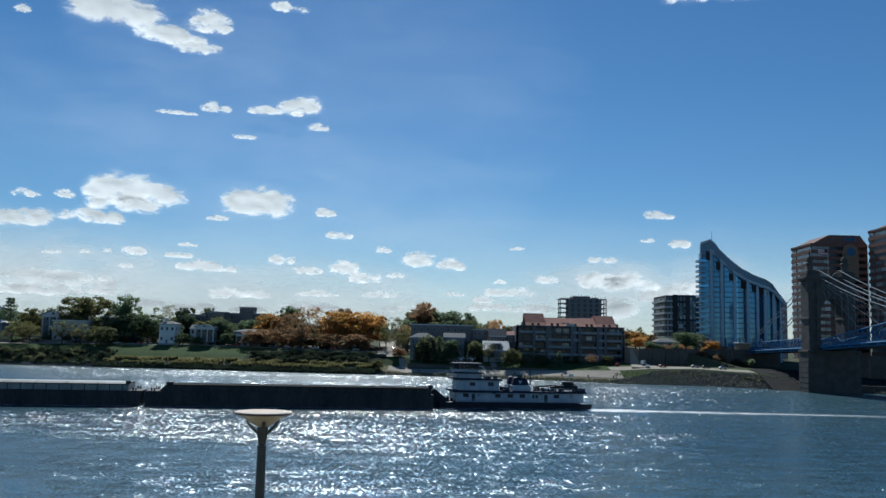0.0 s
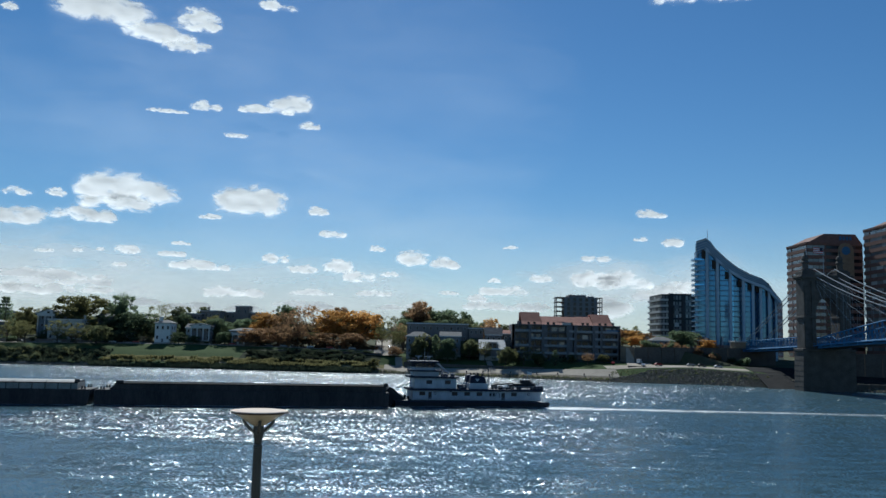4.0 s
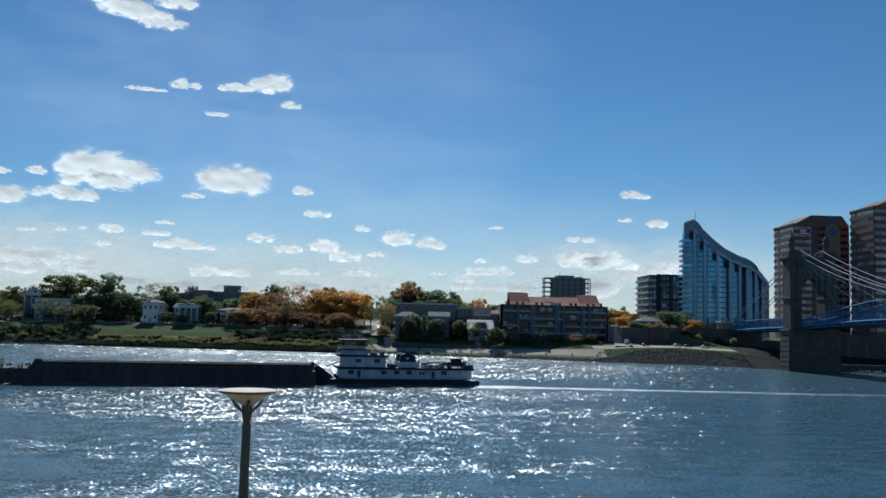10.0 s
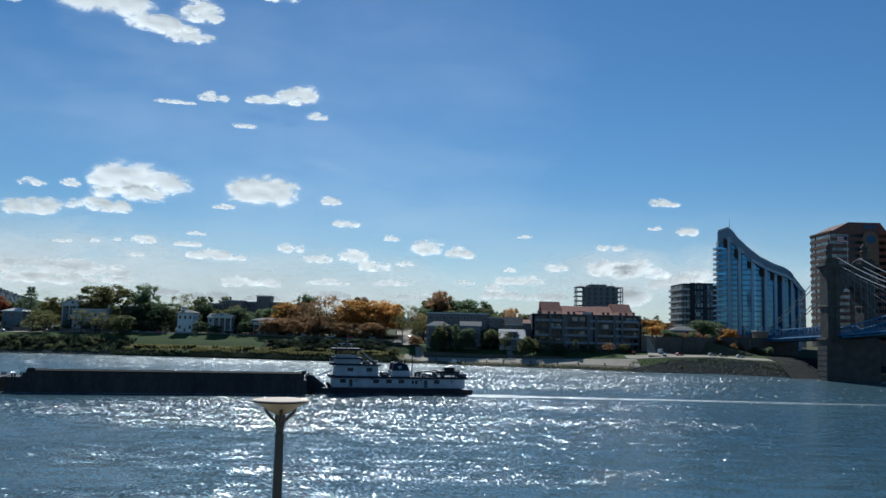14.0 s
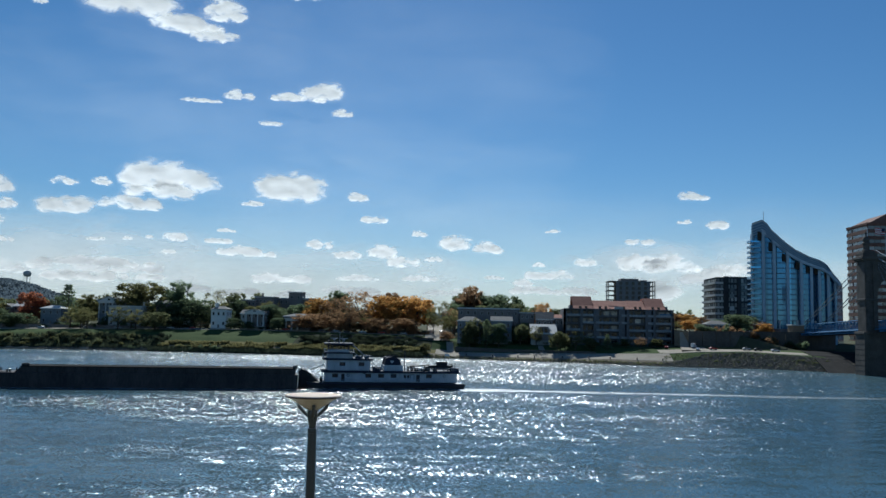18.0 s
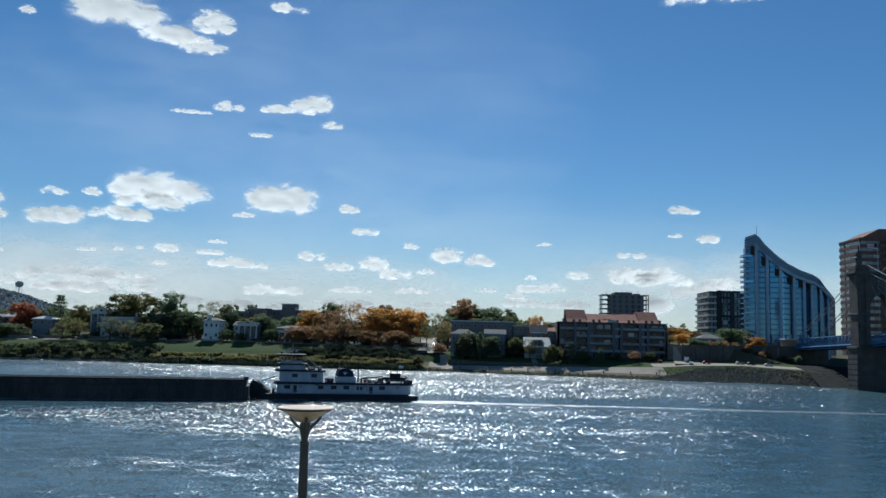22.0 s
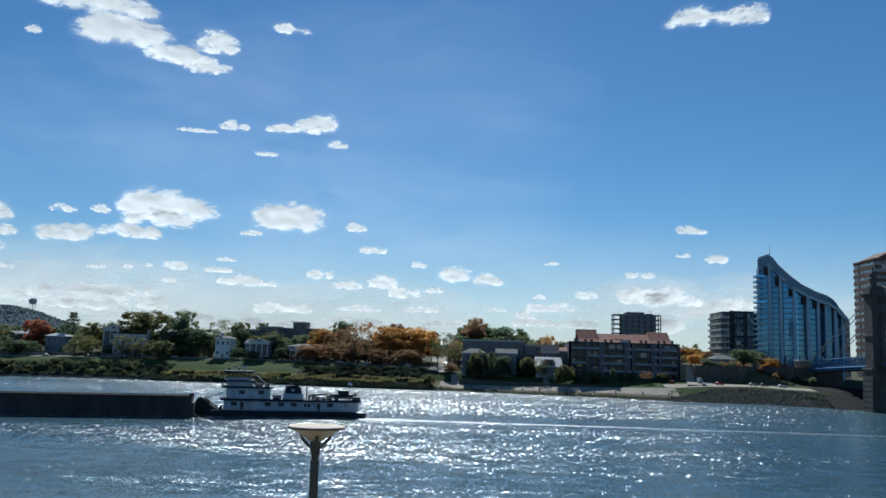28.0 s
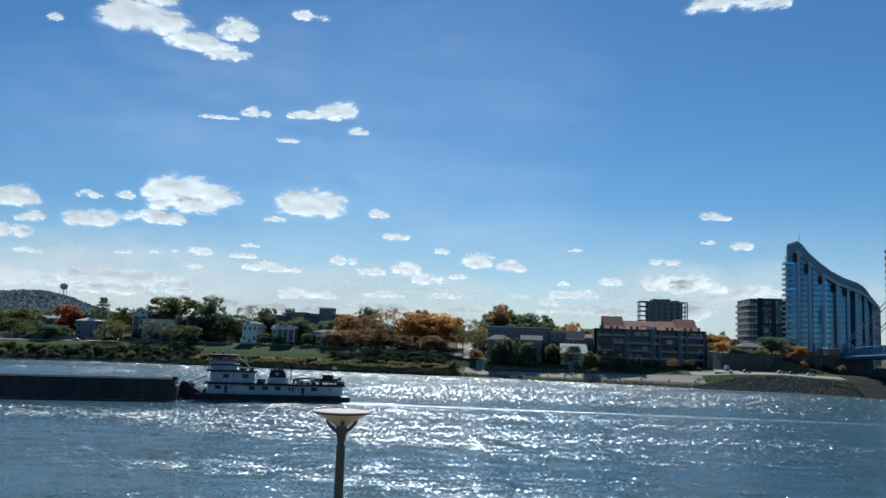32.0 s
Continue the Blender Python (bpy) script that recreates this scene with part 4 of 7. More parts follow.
def anchorage():
    ob = thing("anchorage", Matrix.Translation((BX, BY + 86, 0)), "weathered stone bridge anchorage with two flat-capped cable houses", "anchorage")
    part("masonry", boxes((-11.5, 11.5, 0, 26, 6, DECK - 2.4)), M_STONE, ob)
    for x in (-8.4, 8.4):
        bm = boxes((x - 3.0, x + 3.0, 0.4, 9, DECK - 2.4, DECK + 1.2))
        part("cable_house", bm, M_TAN, ob, "tan stone cable house")
        bm = boxes((x - 3.6, x + 3.6, -0.2, 9.6, DECK + 1.2, DECK + 1.9))
        rounded(bm, 0.15)
        part("cap", bm, M_SLAB, ob, "pale flat coping")
    part("road_slab", boxes((-5.4, 5.4, 0, 26, DECK - 2.38, DECK - 0.35)), M_DARK, ob)
    # brick approach arches behind
    for i in range(4):
        part("approach_pier", boxes((-9, 9, 30 + i * 16, 34 + i * 16, 8, DECK - 2.6)), M_BROWN, ob)
    part("approach_deck", boxes((-9.4, 9.4, 26, 96, DECK - 2.59, DECK - 0.5)), M_BROWN, ob)
    return ob


anchorage()


# ---- tall buildings ----
def ring_band(x0, x1, y0, y1, z0, z1, out):
    return boxes((x0 - out, x1 + out, y0 - out, y0 + 0.2, z0, z1), (x0 - out, x1 + out, y1 - 0.2, y1 + out, z0, z1),
                 (x0 - out, x0 + 0.2, y0 + 0.2, y1 - 0.2, z0, z1), (x1 - 0.2, x1 + out, y0 + 0.2, y1 - 0.2, z0, z1))


def storeys(ob, x0, x1, y0, y1, z0, z1, floors, wall, pane, band=0.5, bays_front=6, bays_side=4, out=0.35, pier=0.5, pier_every=1, sides=(-1,), side_pane=None, pale_bays=0):
    """A body of glass panes set back between wall bands and piers, storey by storey. Coordinates are the thing's own."""
    part("core", boxes((x0 + 0.3, x1 - 0.3, y0 + 0.3, y1 - 0.3, z0, z1)), M_DARK, ob)
    fh = (z1 - z0) / floors
    for i in range(floors + 1):
        za = z0 + i * fh - (band * fh / 2 if i else 0)
        zb = min(z1 + 0.05, z0 + i * fh + band * fh / 2)
        part("spandrel", ring_band(x0, x1, y0, y1, za, zb, out), wall, ob)
    wf = (x1 - x0) / bays_front
    ws = (y1 - y0) / bays_side
    hp = fh * (1 - band)
    front = shared(("pane", round(wf, 3), round(hp, 3), pane.name), lambda bm: box(bm, -wf / 2 + 0.12, wf / 2 - 0.12, -0.05, 0.05, -hp / 2, hp / 2), [pane])
    # side panes and pale bays can take a paler glass, painting their reflected light
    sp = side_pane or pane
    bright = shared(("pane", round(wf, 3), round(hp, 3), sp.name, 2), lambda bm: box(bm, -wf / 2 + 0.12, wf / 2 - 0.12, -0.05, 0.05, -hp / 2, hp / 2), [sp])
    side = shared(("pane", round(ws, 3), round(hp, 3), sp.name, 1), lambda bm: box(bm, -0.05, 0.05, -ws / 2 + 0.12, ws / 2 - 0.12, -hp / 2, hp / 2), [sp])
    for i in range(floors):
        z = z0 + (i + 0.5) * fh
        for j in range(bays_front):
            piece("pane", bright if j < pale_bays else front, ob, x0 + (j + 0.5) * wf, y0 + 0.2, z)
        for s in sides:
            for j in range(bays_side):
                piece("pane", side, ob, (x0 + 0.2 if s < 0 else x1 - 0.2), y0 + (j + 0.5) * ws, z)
    if pier:
        for j in range(0, bays_front + 1, pier_every):
            x = x0 + j * wf
            part("pier", boxes((x - pier / 2, x + pier / 2, y0 - out * 0.8, y0 + 0.3, z0, z1)), wall, ob)
        for s in sides:
            xs = x0 if s < 0 else x1
            for j in range(0, bays_side + 1, pier_every):
                y = y0 + j * ws
                part("pier", boxes((xs - out * 0.8, xs + out * 0.8, y - pier / 2, y + pier / 2, z0, z1)), wall, ob)


def office_tower(x0, x1, y, deep, z0, z1, top, floors, badge):
    ob = thing("office_tower", Matrix.Translation((x0, y, 0)), "red-brown brick office tower with banded windows and a sloped crown", "office tower", "riverside office towers")
    w = x1 - x0
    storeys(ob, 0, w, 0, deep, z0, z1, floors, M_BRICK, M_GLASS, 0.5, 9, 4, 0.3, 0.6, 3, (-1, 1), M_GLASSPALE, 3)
    c = top - z1
    bm = bmesh.new()
    q = [bm.verts.new(v) for v in ((-0.4, -0.4, z1), (w + 0.4, -0.4, z1), (w + 0.4, deep + 0.4, z1), (-0.4, deep + 0.4, z1),
                                   (w * 0.34, 1.5, z1 + c), (w * 0.90, 1.5, z1 + c), (w * 0.90, deep - 2, z1 + c), (w * 0.34, deep - 2, z1 + c))]
    for f in ((0, 1, 5, 4), (1, 2, 6, 5), (2, 3, 7, 6), (3, 0, 4, 7), (4, 5, 6, 7), (3, 2, 1, 0)):
        bm.faces.new([q[i] for i in f])
    part("crown", bm, M_BRICK, ob, "sloping red-brown crown")
    part("parapet", boxes((-0.6, w * 0.4, -0.6, 0.2, z1 - 0.2, z1 + 1.0), (-0.6, 0.2, 0.2, deep, z1 - 0.2, z1 + 1.0)), M_BRICK, ob)
    if badge:
        xc, zc = w * 0.70, z1 - (z1 - z0) * 0.055
        r = w * 0.105
        bm = bmesh.new()
        pts = [(xc + r * 1.35 * math.cos(a), zc + r * 1.35 * math.sin(a)) for a in np.linspace(0, math.pi, 13)]
        prism(bm, [(xc + r * 1.35, zc - r * 5)] + pts + [(xc - r * 1.35, zc - r * 5)], -0.75, -0.2)
        f = part("gable_panel", bm, M_TAN, ob, "tan round-headed stone panel")
        bm = bmesh.new()
        tube(bm, (xc, -1.0, zc), (xc, -0.7, zc), r * 0.72, n=24)
        part("emblem", bm, M_STEEL_BLUE, f, "plain blue disc")
        for i in range(4):
            part("sign_bar", boxes((w * 0.6 + i * w * 0.06, w * 0.64 + i * w * 0.06, 0.35, 0.6, z1 + c * 0.35, z1 + c * 0.75)), M_STEEL_BLUE, ob)
    return ob


tower_a = office_tower(264.11, 304.12, 600, 34, 8, 95.12, 102.57, 18, True)
part("corner_trim", boxes((-0.75, -0.35, -0.75, -0.35, 20.0, 92.0)), M_BOATWHITE, tower_a, "thin bright strip along the tower corner")
tower_b = office_tower(301.58, 345.58, 560, 32, 8, 103.65, 110.76, 19, False)
# here the white strip stands in for the corner's lit edge
part("corner_trim", boxes((-0.6, -0.3, 32.1, 32.5, 42.99, 82.63)), M_BOATWHITE, tower_b, "thin bright strip along the tower corner")


def glass_tower():
    """Crescent-roofed residential tower: glass bays of falling height, floor slabs, pale ribs and balconies."""
    Y = 540
    x0, x1 = 168.2, 222.85
    ob = thing("glass_tower", Matrix.Translation((x0, Y, 0)), "blue glass residential tower with a sweeping curved roof and white ribs", "apartment tower")
    w, z0 = x1 - x0, 9.0
    bays = 20
    # roof line as height over the width
    kx = (0.0, 0.12, 0.19, 0.32, 0.45, 0.61, 0.74, 0.84, 0.95, 1.0)
    kz = (87.9, 90.29, 83.71, 76.18, 70.65, 66.48, 64.64, 62.09, 54.72, 51.17)

    def roof(k):
        return float(np.interp(k, kx, kz))

    def front(k):
        return 9.0 * (2 * k - 0.9) ** 2
    fh = 3.3
    SK = 12.5   # the side walls run oblique to the front
    rib_at = (0.0, 0.10, 0.21, 0.35, 0.50, 0.62, 0.72, 0.84, 0.95)

    for i in range(bays):
        ka, kb = i / bays, (i + 1) / bays
        xa, xb = w * ka, w * kb
        ya, yb = front(ka), front(kb)
        inset = 0.0 if i % 5 in (0, 1, 2) else 1.4
        ztop = min(roof(ka), roof(kb)) - (1.5 if inset == 0 else 6.0)
        bm = bmesh.new()
        v = [bm.verts.new(c) for c in ((xa, ya + inset, z0), (xb, yb + inset, z0), (xb + SK, 34, z0), (xa + SK, 34, z0),
                                       (xa, ya + inset, roof(ka) - 1.0), (xb, yb + inset, roof(kb) - 1.0), (xb + SK, 34, roof(kb) - 1.0), (xa + SK, 34, roof(ka) - 1.0))]
        for f in ((3, 2, 1, 0), (4, 5, 6, 7), (0, 1, 5, 4), (1, 2, 6, 5), (2, 3, 7, 6), (3, 0, 4, 7)):
            bm.faces.new([v[j] for j in f])
        part("bay", bm, M_GLASSBLUE, ob)
        n = int((ztop - z0) / fh)
        for j in range(1, n + 1):
            z = z0 + j * fh
            deep = 1.3 if inset else 0.25
            bm = bmesh.new()
            q = [bm.verts.new(c) for c in ((xa, ya + inset - deep, z), (xb, yb + inset - deep, z), (xb, yb + inset + 0.1, z), (xa, ya + inset + 0.1, z),
                                           (xa, ya + inset - deep, z + 0.55), (xb, yb + inset - deep, z + 0.55), (xb, yb + inset + 0.1, z + 0.55), (xa, ya + inset + 0.1, z + 0.55))]
            for f in ((3, 2, 1, 0), (4, 5, 6, 7), (0, 1, 5, 4), (1, 2, 6, 5), (2, 3, 7, 6), (3, 0, 4, 7)):
                bm.faces.new([q[a0] for a0 in f])
            part("floor_slab", bm, M_NAVY, ob)
        # pale roof edge of this bay
        bm = bmesh.new()
        q = []
        for dz in (-1.6, 0.0):
            for x, yy, k in ((xa, ya - 0.5, ka), (xb, yb - 0.5, kb), (xb + SK, 34.3, kb), (xa + SK, 34.3, ka)):
                q.append(bm.verts.new((x, yy, roof(k) + dz)))
        for f in ((3, 2, 1, 0), (4, 5, 6, 7), (0, 1, 5, 4), (1, 2, 6, 5), (2, 3, 7, 6), (3, 0, 4, 7)):
            bm.faces.new([q[a0] for a0 in f])
        part("roof_edge", bm, M_ROOFPALE, ob)
    # sloping glazed roof skirt: pale stripes one under the other along the roof line
    for step, (name, lo, hi, mat, out) in enumerate((("roof_skirt", -7.6, -0.9, M_SKIRT, -0.5),) + tuple(("roof_stripe", -1.05 - 1.55 * j, -0.72 - 1.55 * j, M_FIN, 0.0) for j in range(5))):
        bm = bmesh.new()
        for i in range(bays):
            ka, kb = i / bays, (i + 1) / bays
            q = []
            for dz in (lo, hi):
                for k, dy in ((ka, -1.5), (kb, -1.5), (kb, 0.4), (ka, 0.4)):
                    q.append(bm.verts.new((w * k, front(k) + dy - out, roof(k) - 0.4 + dz * (1.1 - 0.5 * k))))
            for f in ((3, 2, 1, 0), (4, 5, 6, 7), (0, 1, 5, 4), (1, 2, 6, 5), (2, 3, 7, 6), (3, 0, 4, 7)):
                bm.faces.new([q[a0] for a0 in f])
        bmesh.ops.remove_doubles(bm, verts=bm.verts, dist=0.002)
        part(name, bm, mat, ob, "blue glazed roof skirt" if step == 0 else "pale stripe of the roof skirt")
    for k in rib_at:
        top = roof(k) - (7.2 - 3.0 * k)
        wide = 1.3 if 0 < k < 0.9 else 0.6
        part("rib", boxes((w * k - 0.4, w * k + wide, front(k) - 1.3, front(k) + 2, z0, top)), M_FIN, ob, "pale blue metal rib")
        if 0 < k < 0.9:
            # dark block, put in for a recess's shade, beside the head of each rib, under a slanting pale sail
            drop = 9.0 - 4.0 * k
            x = w * k
            bm = bmesh.new()
            prism(bm, [(x - 2.6, top - drop * 0.75), (x - 0.5, top - drop * 0.75 - 0.4), (x - 0.5, top - 1.6), (x - 2.6, top - 0.8)], front(k) - 1.0, front(k) + 0.6)
            part("loggia", bm, M_DARK, ob, "dark block for the shade of a recess")
            bm = bmesh.new()
            prism(bm, [(x - 0.4, top - 1.4), (x + w * 0.15, top - 1.4 - (roof(k) - roof(min(1.0, k + 0.15))) * 0.8), (x + w * 0.15, top + 0.2 - (roof(k) - roof(min(1.0, k + 0.15))) * 0.8), (x - 0.4, top + 0.6)], front(k) - 1.9, front(k) - 1.1)
            part("sail", bm, M_FIN, ob, "pale sloping sail edge")
    for j in range(1, 22):
        z = z0 + j * 3.3
        if z < 76.0:
            b = part("balcony", boxes((-1.7, w * 0.09, front(0) - 2.6, front(0) + 5, z, z + 0.45)), M_FIN, ob, "pale projecting balcony slab")
            part("balustrade", boxes((-1.68, -1.6, front(0) - 2.5, front(0) + 4.9, z + 0.45, z + 1.5)), M_GLASSBLUE, b)
            part("balustrade", boxes((-1.6, w * 0.09, front(0) - 2.56, front(0) - 2.5, z + 0.45, z + 1.5)), M_GLASSBLUE, b)
    bm = bmesh.new()
    tube(bm, (w * 0.12, 4, roof(0.12) - 1), (w * 0.12, 4, roof(0.12) + 5), 0.2, 0.08)
    part("spire", bm, M_ROOFPALE, ob)
    for i in range(7):
        bm = bmesh.new()
        tube(bm, (w * (0.04 + i * 0.1), -3.5, z0), (w * (0.04 + i * 0.1), -3.5, z0 + 17 - (i % 2) * 4), 0.55, n=10)
        part("column", bm, M_ROOFPALE, ob)
    return ob


glass_tower()


def black_block():
    x0, x1, Y = 157.14, 180.46, 590
    z1 = 55.22
    ob = thing("apartment_block", Matrix.Translation((x0, Y, 0)), "black-clad apartment block with pale stacked balconies on one side", "apartment building")
    w = x1 - x0
    storeys(ob, 0, w, 0, 34, 9, z1, 11, M_BLACKPANEL, M_GLASSPALE, 0.34, 10, 6, 0.15, 0.7, 1, (-1,))
    fh = (z1 - 9) / 11
    for i in range(1, 11):
        z = 9 + i * fh
        b = part("balcony", boxes((-1.6, w * 0.18, -1.4, 34, z - 0.25, z + 0.15)), M_SLAB, ob, "pale balcony slab")
        part("balustrade", boxes((-1.58, -1.5, -1.3, 33.9, z + 0.15, z + 1.15)), M_SLAB, b)
        part("balustrade", boxes((-1.5, w * 0.18, -1.38, -1.3, z + 0.15, z + 1.15)), M_SLAB, b)
    for xa, xb in ((0.20, 0.34), (0.60, 0.68), (0.90, 1.0)):
        part("cladding", boxes((w * xa, w * xb, -0.9, 0.2, 9, z1 + (0.8 if xa < 0.5 else 0))), M_BLACKPANEL, ob)
    for i in range(9):
        z = 9 + (i + 2) * fh
        if i % 3 != 2:
            part("bay_window", boxes((w * 0.37, w * 0.50, -0.7, 0.1, z - fh * 0.35, z + fh * 0.32)), M_GLASSPALE, ob)
        if i % 4 != 1:
            part("bay_window", boxes((w * 0.70, w * 0.86, -0.7, 0.1, z - fh * 0.3, z + fh * 0.1)), M_GLASSPALE, ob)
    part("penthouse", boxes((w * 0.45, w * 0.98, 4, 26, z1, z1 + 1.0)), M_BLACKPANEL, ob)
    part("roof", boxes((-0.3, w + 0.3, -0.3, 34.3, z1, z1 + 0.25)), M_ROOFDARK, ob)
    return ob


black_block()


def dark_tower():
    x0, x1, Y = 97.31, 134.77, 690
    z1 = 57.1
    ob = thing("high_rise", Matrix.Translation((x0, Y, 0)), "dark brown concrete high-rise with open corner balconies", "apartment building")
    w = x1 - x0
    storeys(ob, w * 0.2, w * 0.86, 0, 24, 12, z1, 12, M_GREYSIDE, M_GLASS, 0.3, 5, 4, 0.1, 2.6, 1, ())
    fh = (z1 - 12) / 12
    for xa, xb in ((0.0, 0.21), (0.85, 1.0)):
        for i in range(13):
            z = 12 + i * fh
            part("balcony", boxes((w * xa, w * xb, 0.5, 20, z - 0.25, z + 0.2)), M_BROWN, ob)
        for x in (w * xa, w * xb):
            part("column", boxes((x - 0.35, x + 0.35, 0.6, 1.4, 12, z1)), M_BROWN, ob)
            part("column", boxes((x - 0.35, x + 0.35, 10, 11, 12, z1)), M_BROWN, ob)
    part("penthouse", boxes((w * 0.28, w * 0.66, 3, 20, z1, z1 + 2.2)), M_BROWN, ob)
    part("penthouse", boxes((w * 0.70, w * 0.84, 3, 20, z1, z1 + 1.2)), M_BROWN, ob)
    for k in (0.12, 0.35, 0.5, 0.58, 0.62, 0.8):
        bm = bmesh.new()
        tube(bm, (w * k, 8, z1), (w * k, 8, z1 + 4.0 - 4 * (k % 0.2)), 0.15)
        part("aerial", bm, M_BROWN, ob)
    return ob


dark_tower()


def terrace_flats():
    """Stepped brick apartment house on the bank: balconied storeys under red mansard roofs."""
    Y = 500
    px = {k: v for k, v in (("a", 44.65), ("b", 50.19), ("c", 61.9), ("d", 73.27), ("e", 83.3), ("f", 92.67), ("g", 104.04), ("h", 108.73))}
    ob = thing("terrace_flats", Matrix.Translation((px["a"], Y, 0)), "brown brick stepped apartment house with balconies and red roofs", "apartment building")
    X0 = px["a"]
    w = px["h"] - X0
    zb, fh = 8.5, 4.3
    floors = 5
    zt = zb + floors * fh
    part("core", boxes((1.2, w - 1.2, 3.2, 26, zb, zt)), M_FLATS, ob)
    piers = (0.0, 0.15, 0.27, 0.50, 0.57, 0.74, 0.81, 0.97)
    for k in piers:
        part("pier", boxes((w * k, w * k + (3.4 if k in (0.27, 0.50, 0.74) else 1.6), 0.2, 4, zb, zt)), M_FLATS, ob)
    part("end_wall", boxes((0, 1.2, 0.2, 26, zb, zt)), M_FLATS, ob)
    part("end_wall", boxes((w - 1.2, w, 0.2, 26, zb, zt - fh)), M_FLATS, ob)
    n = 14
    bw = w / n
    # some panes are pale: white reflections and blinds put into the glass colour
    pane, pale_pane = (shared(("pane", "flats", m.name), lambda bm: box(bm, -bw * 0.36, bw * 0.36, -0.05, 0.05, -1.2, 1.2), [m]) for m in (M_GLASS, M_GLASSPALE))
    for i in range(floors):
        z = zb + i * fh
        part("floor_slab", boxes((0, w, 0.1, 4, z + fh - 0.25, z + fh + 0.2)), M_FLATS, ob)
        for a0, b0 in zip(piers, piers[1:]):
            if (i + int(a0 * 100)) % 7 != 3:
                part("parapet", boxes((w * a0 + 1.5, w * b0, 0.0, 0.25, z + 0.15, z + 1.35)), M_PARAPET if i else M_FLATS, ob, "grey balcony parapet")
        for j in range(n):
            piece("pane", pale_pane if (i * 5 + j * 3) % 7 in (0, 3) else pane, ob, (j + 0.5) * bw, 3.14, z + 1.9)
            if (i + j) % 3 == 0:
                part("mullion", boxes(((j + 0.5) * bw - 0.08, (j + 0.5) * bw + 0.08, 3.0, 3.15, z + 0.7, z + 3.1)), M_SLAB, ob)
    # red roofs with dormers
    for a0, b0, lo, hi in (("b", "c", 29.93, 37.6), ("c", "d", 27.22, 35.22), ("d", "e", 29.48, 35.14), ("e", "f", 27.05, 35.38), ("f", "g", 29.63, 36.97)):
        xa, xb = px[a0] - X0, px[b0] - X0
        lo = max(lo, zt + 0.1)
        part("attic", boxes((xa + 0.3, xb - 0.3, 2.5, 18, zt, lo + 0.6)), M_FLATS, ob)
        bm = bmesh.new()
        prism(bm, [(1.0, lo), (1.4, lo - 0.1), (14.0, hi + 0.2), (20.5, hi), (23.5, lo), (23.0, lo - 0.3), (14.0, hi - 0.6)], xa, xb, pose(0, 0, 0, 0, 0, 90) @ Matrix.Scale(-1, 4, (0, 1, 0)))
        bmesh.ops.recalc_face_normals(bm, faces=bm.faces)
        r = part("roof", bm, M_ROOFRED, ob, "red tiled mansard roof")
        for s in range(6):
            y = 1.5 + s * 2.2
            zz = lo - 0.1 + (hi + 0.3 - lo) * (y - 1.4) / 12.6
            part("tile_course", boxes((xa - 0.02, xb + 0.02, y, y + 0.16, zz - 0.1, zz + 0.05)), M_ROOFRED, r)
        for k in (0.35, 0.65):
            part("roof_window", boxes((xa + (xb - xa) * k - 0.7, xa + (xb - xa) * k + 0.7, 2.2, 3.6, lo + 0.4, lo + 1.6)), M_GLASS, ob)
    part("dormer", boxes((px["d"] - X0 + 1, px["d"] - X0 + 6, 0.8, 3, zt, zt + 1.6)), M_PALEBRICK, ob)
    for k in (0.06, 0.42, 0.88):
        part("roof_hut", boxes((w * k, w * k + 5, 6, 14, zt, zt + 2.2)), M_FLATS, ob)
    part("railing", boxes((w * 0.87, w - 0.3, 0.2, 0.35, zt - fh + 1, zt - fh + 2)), M_STEEL_BLUE, ob)
    return ob


terrace_flats()


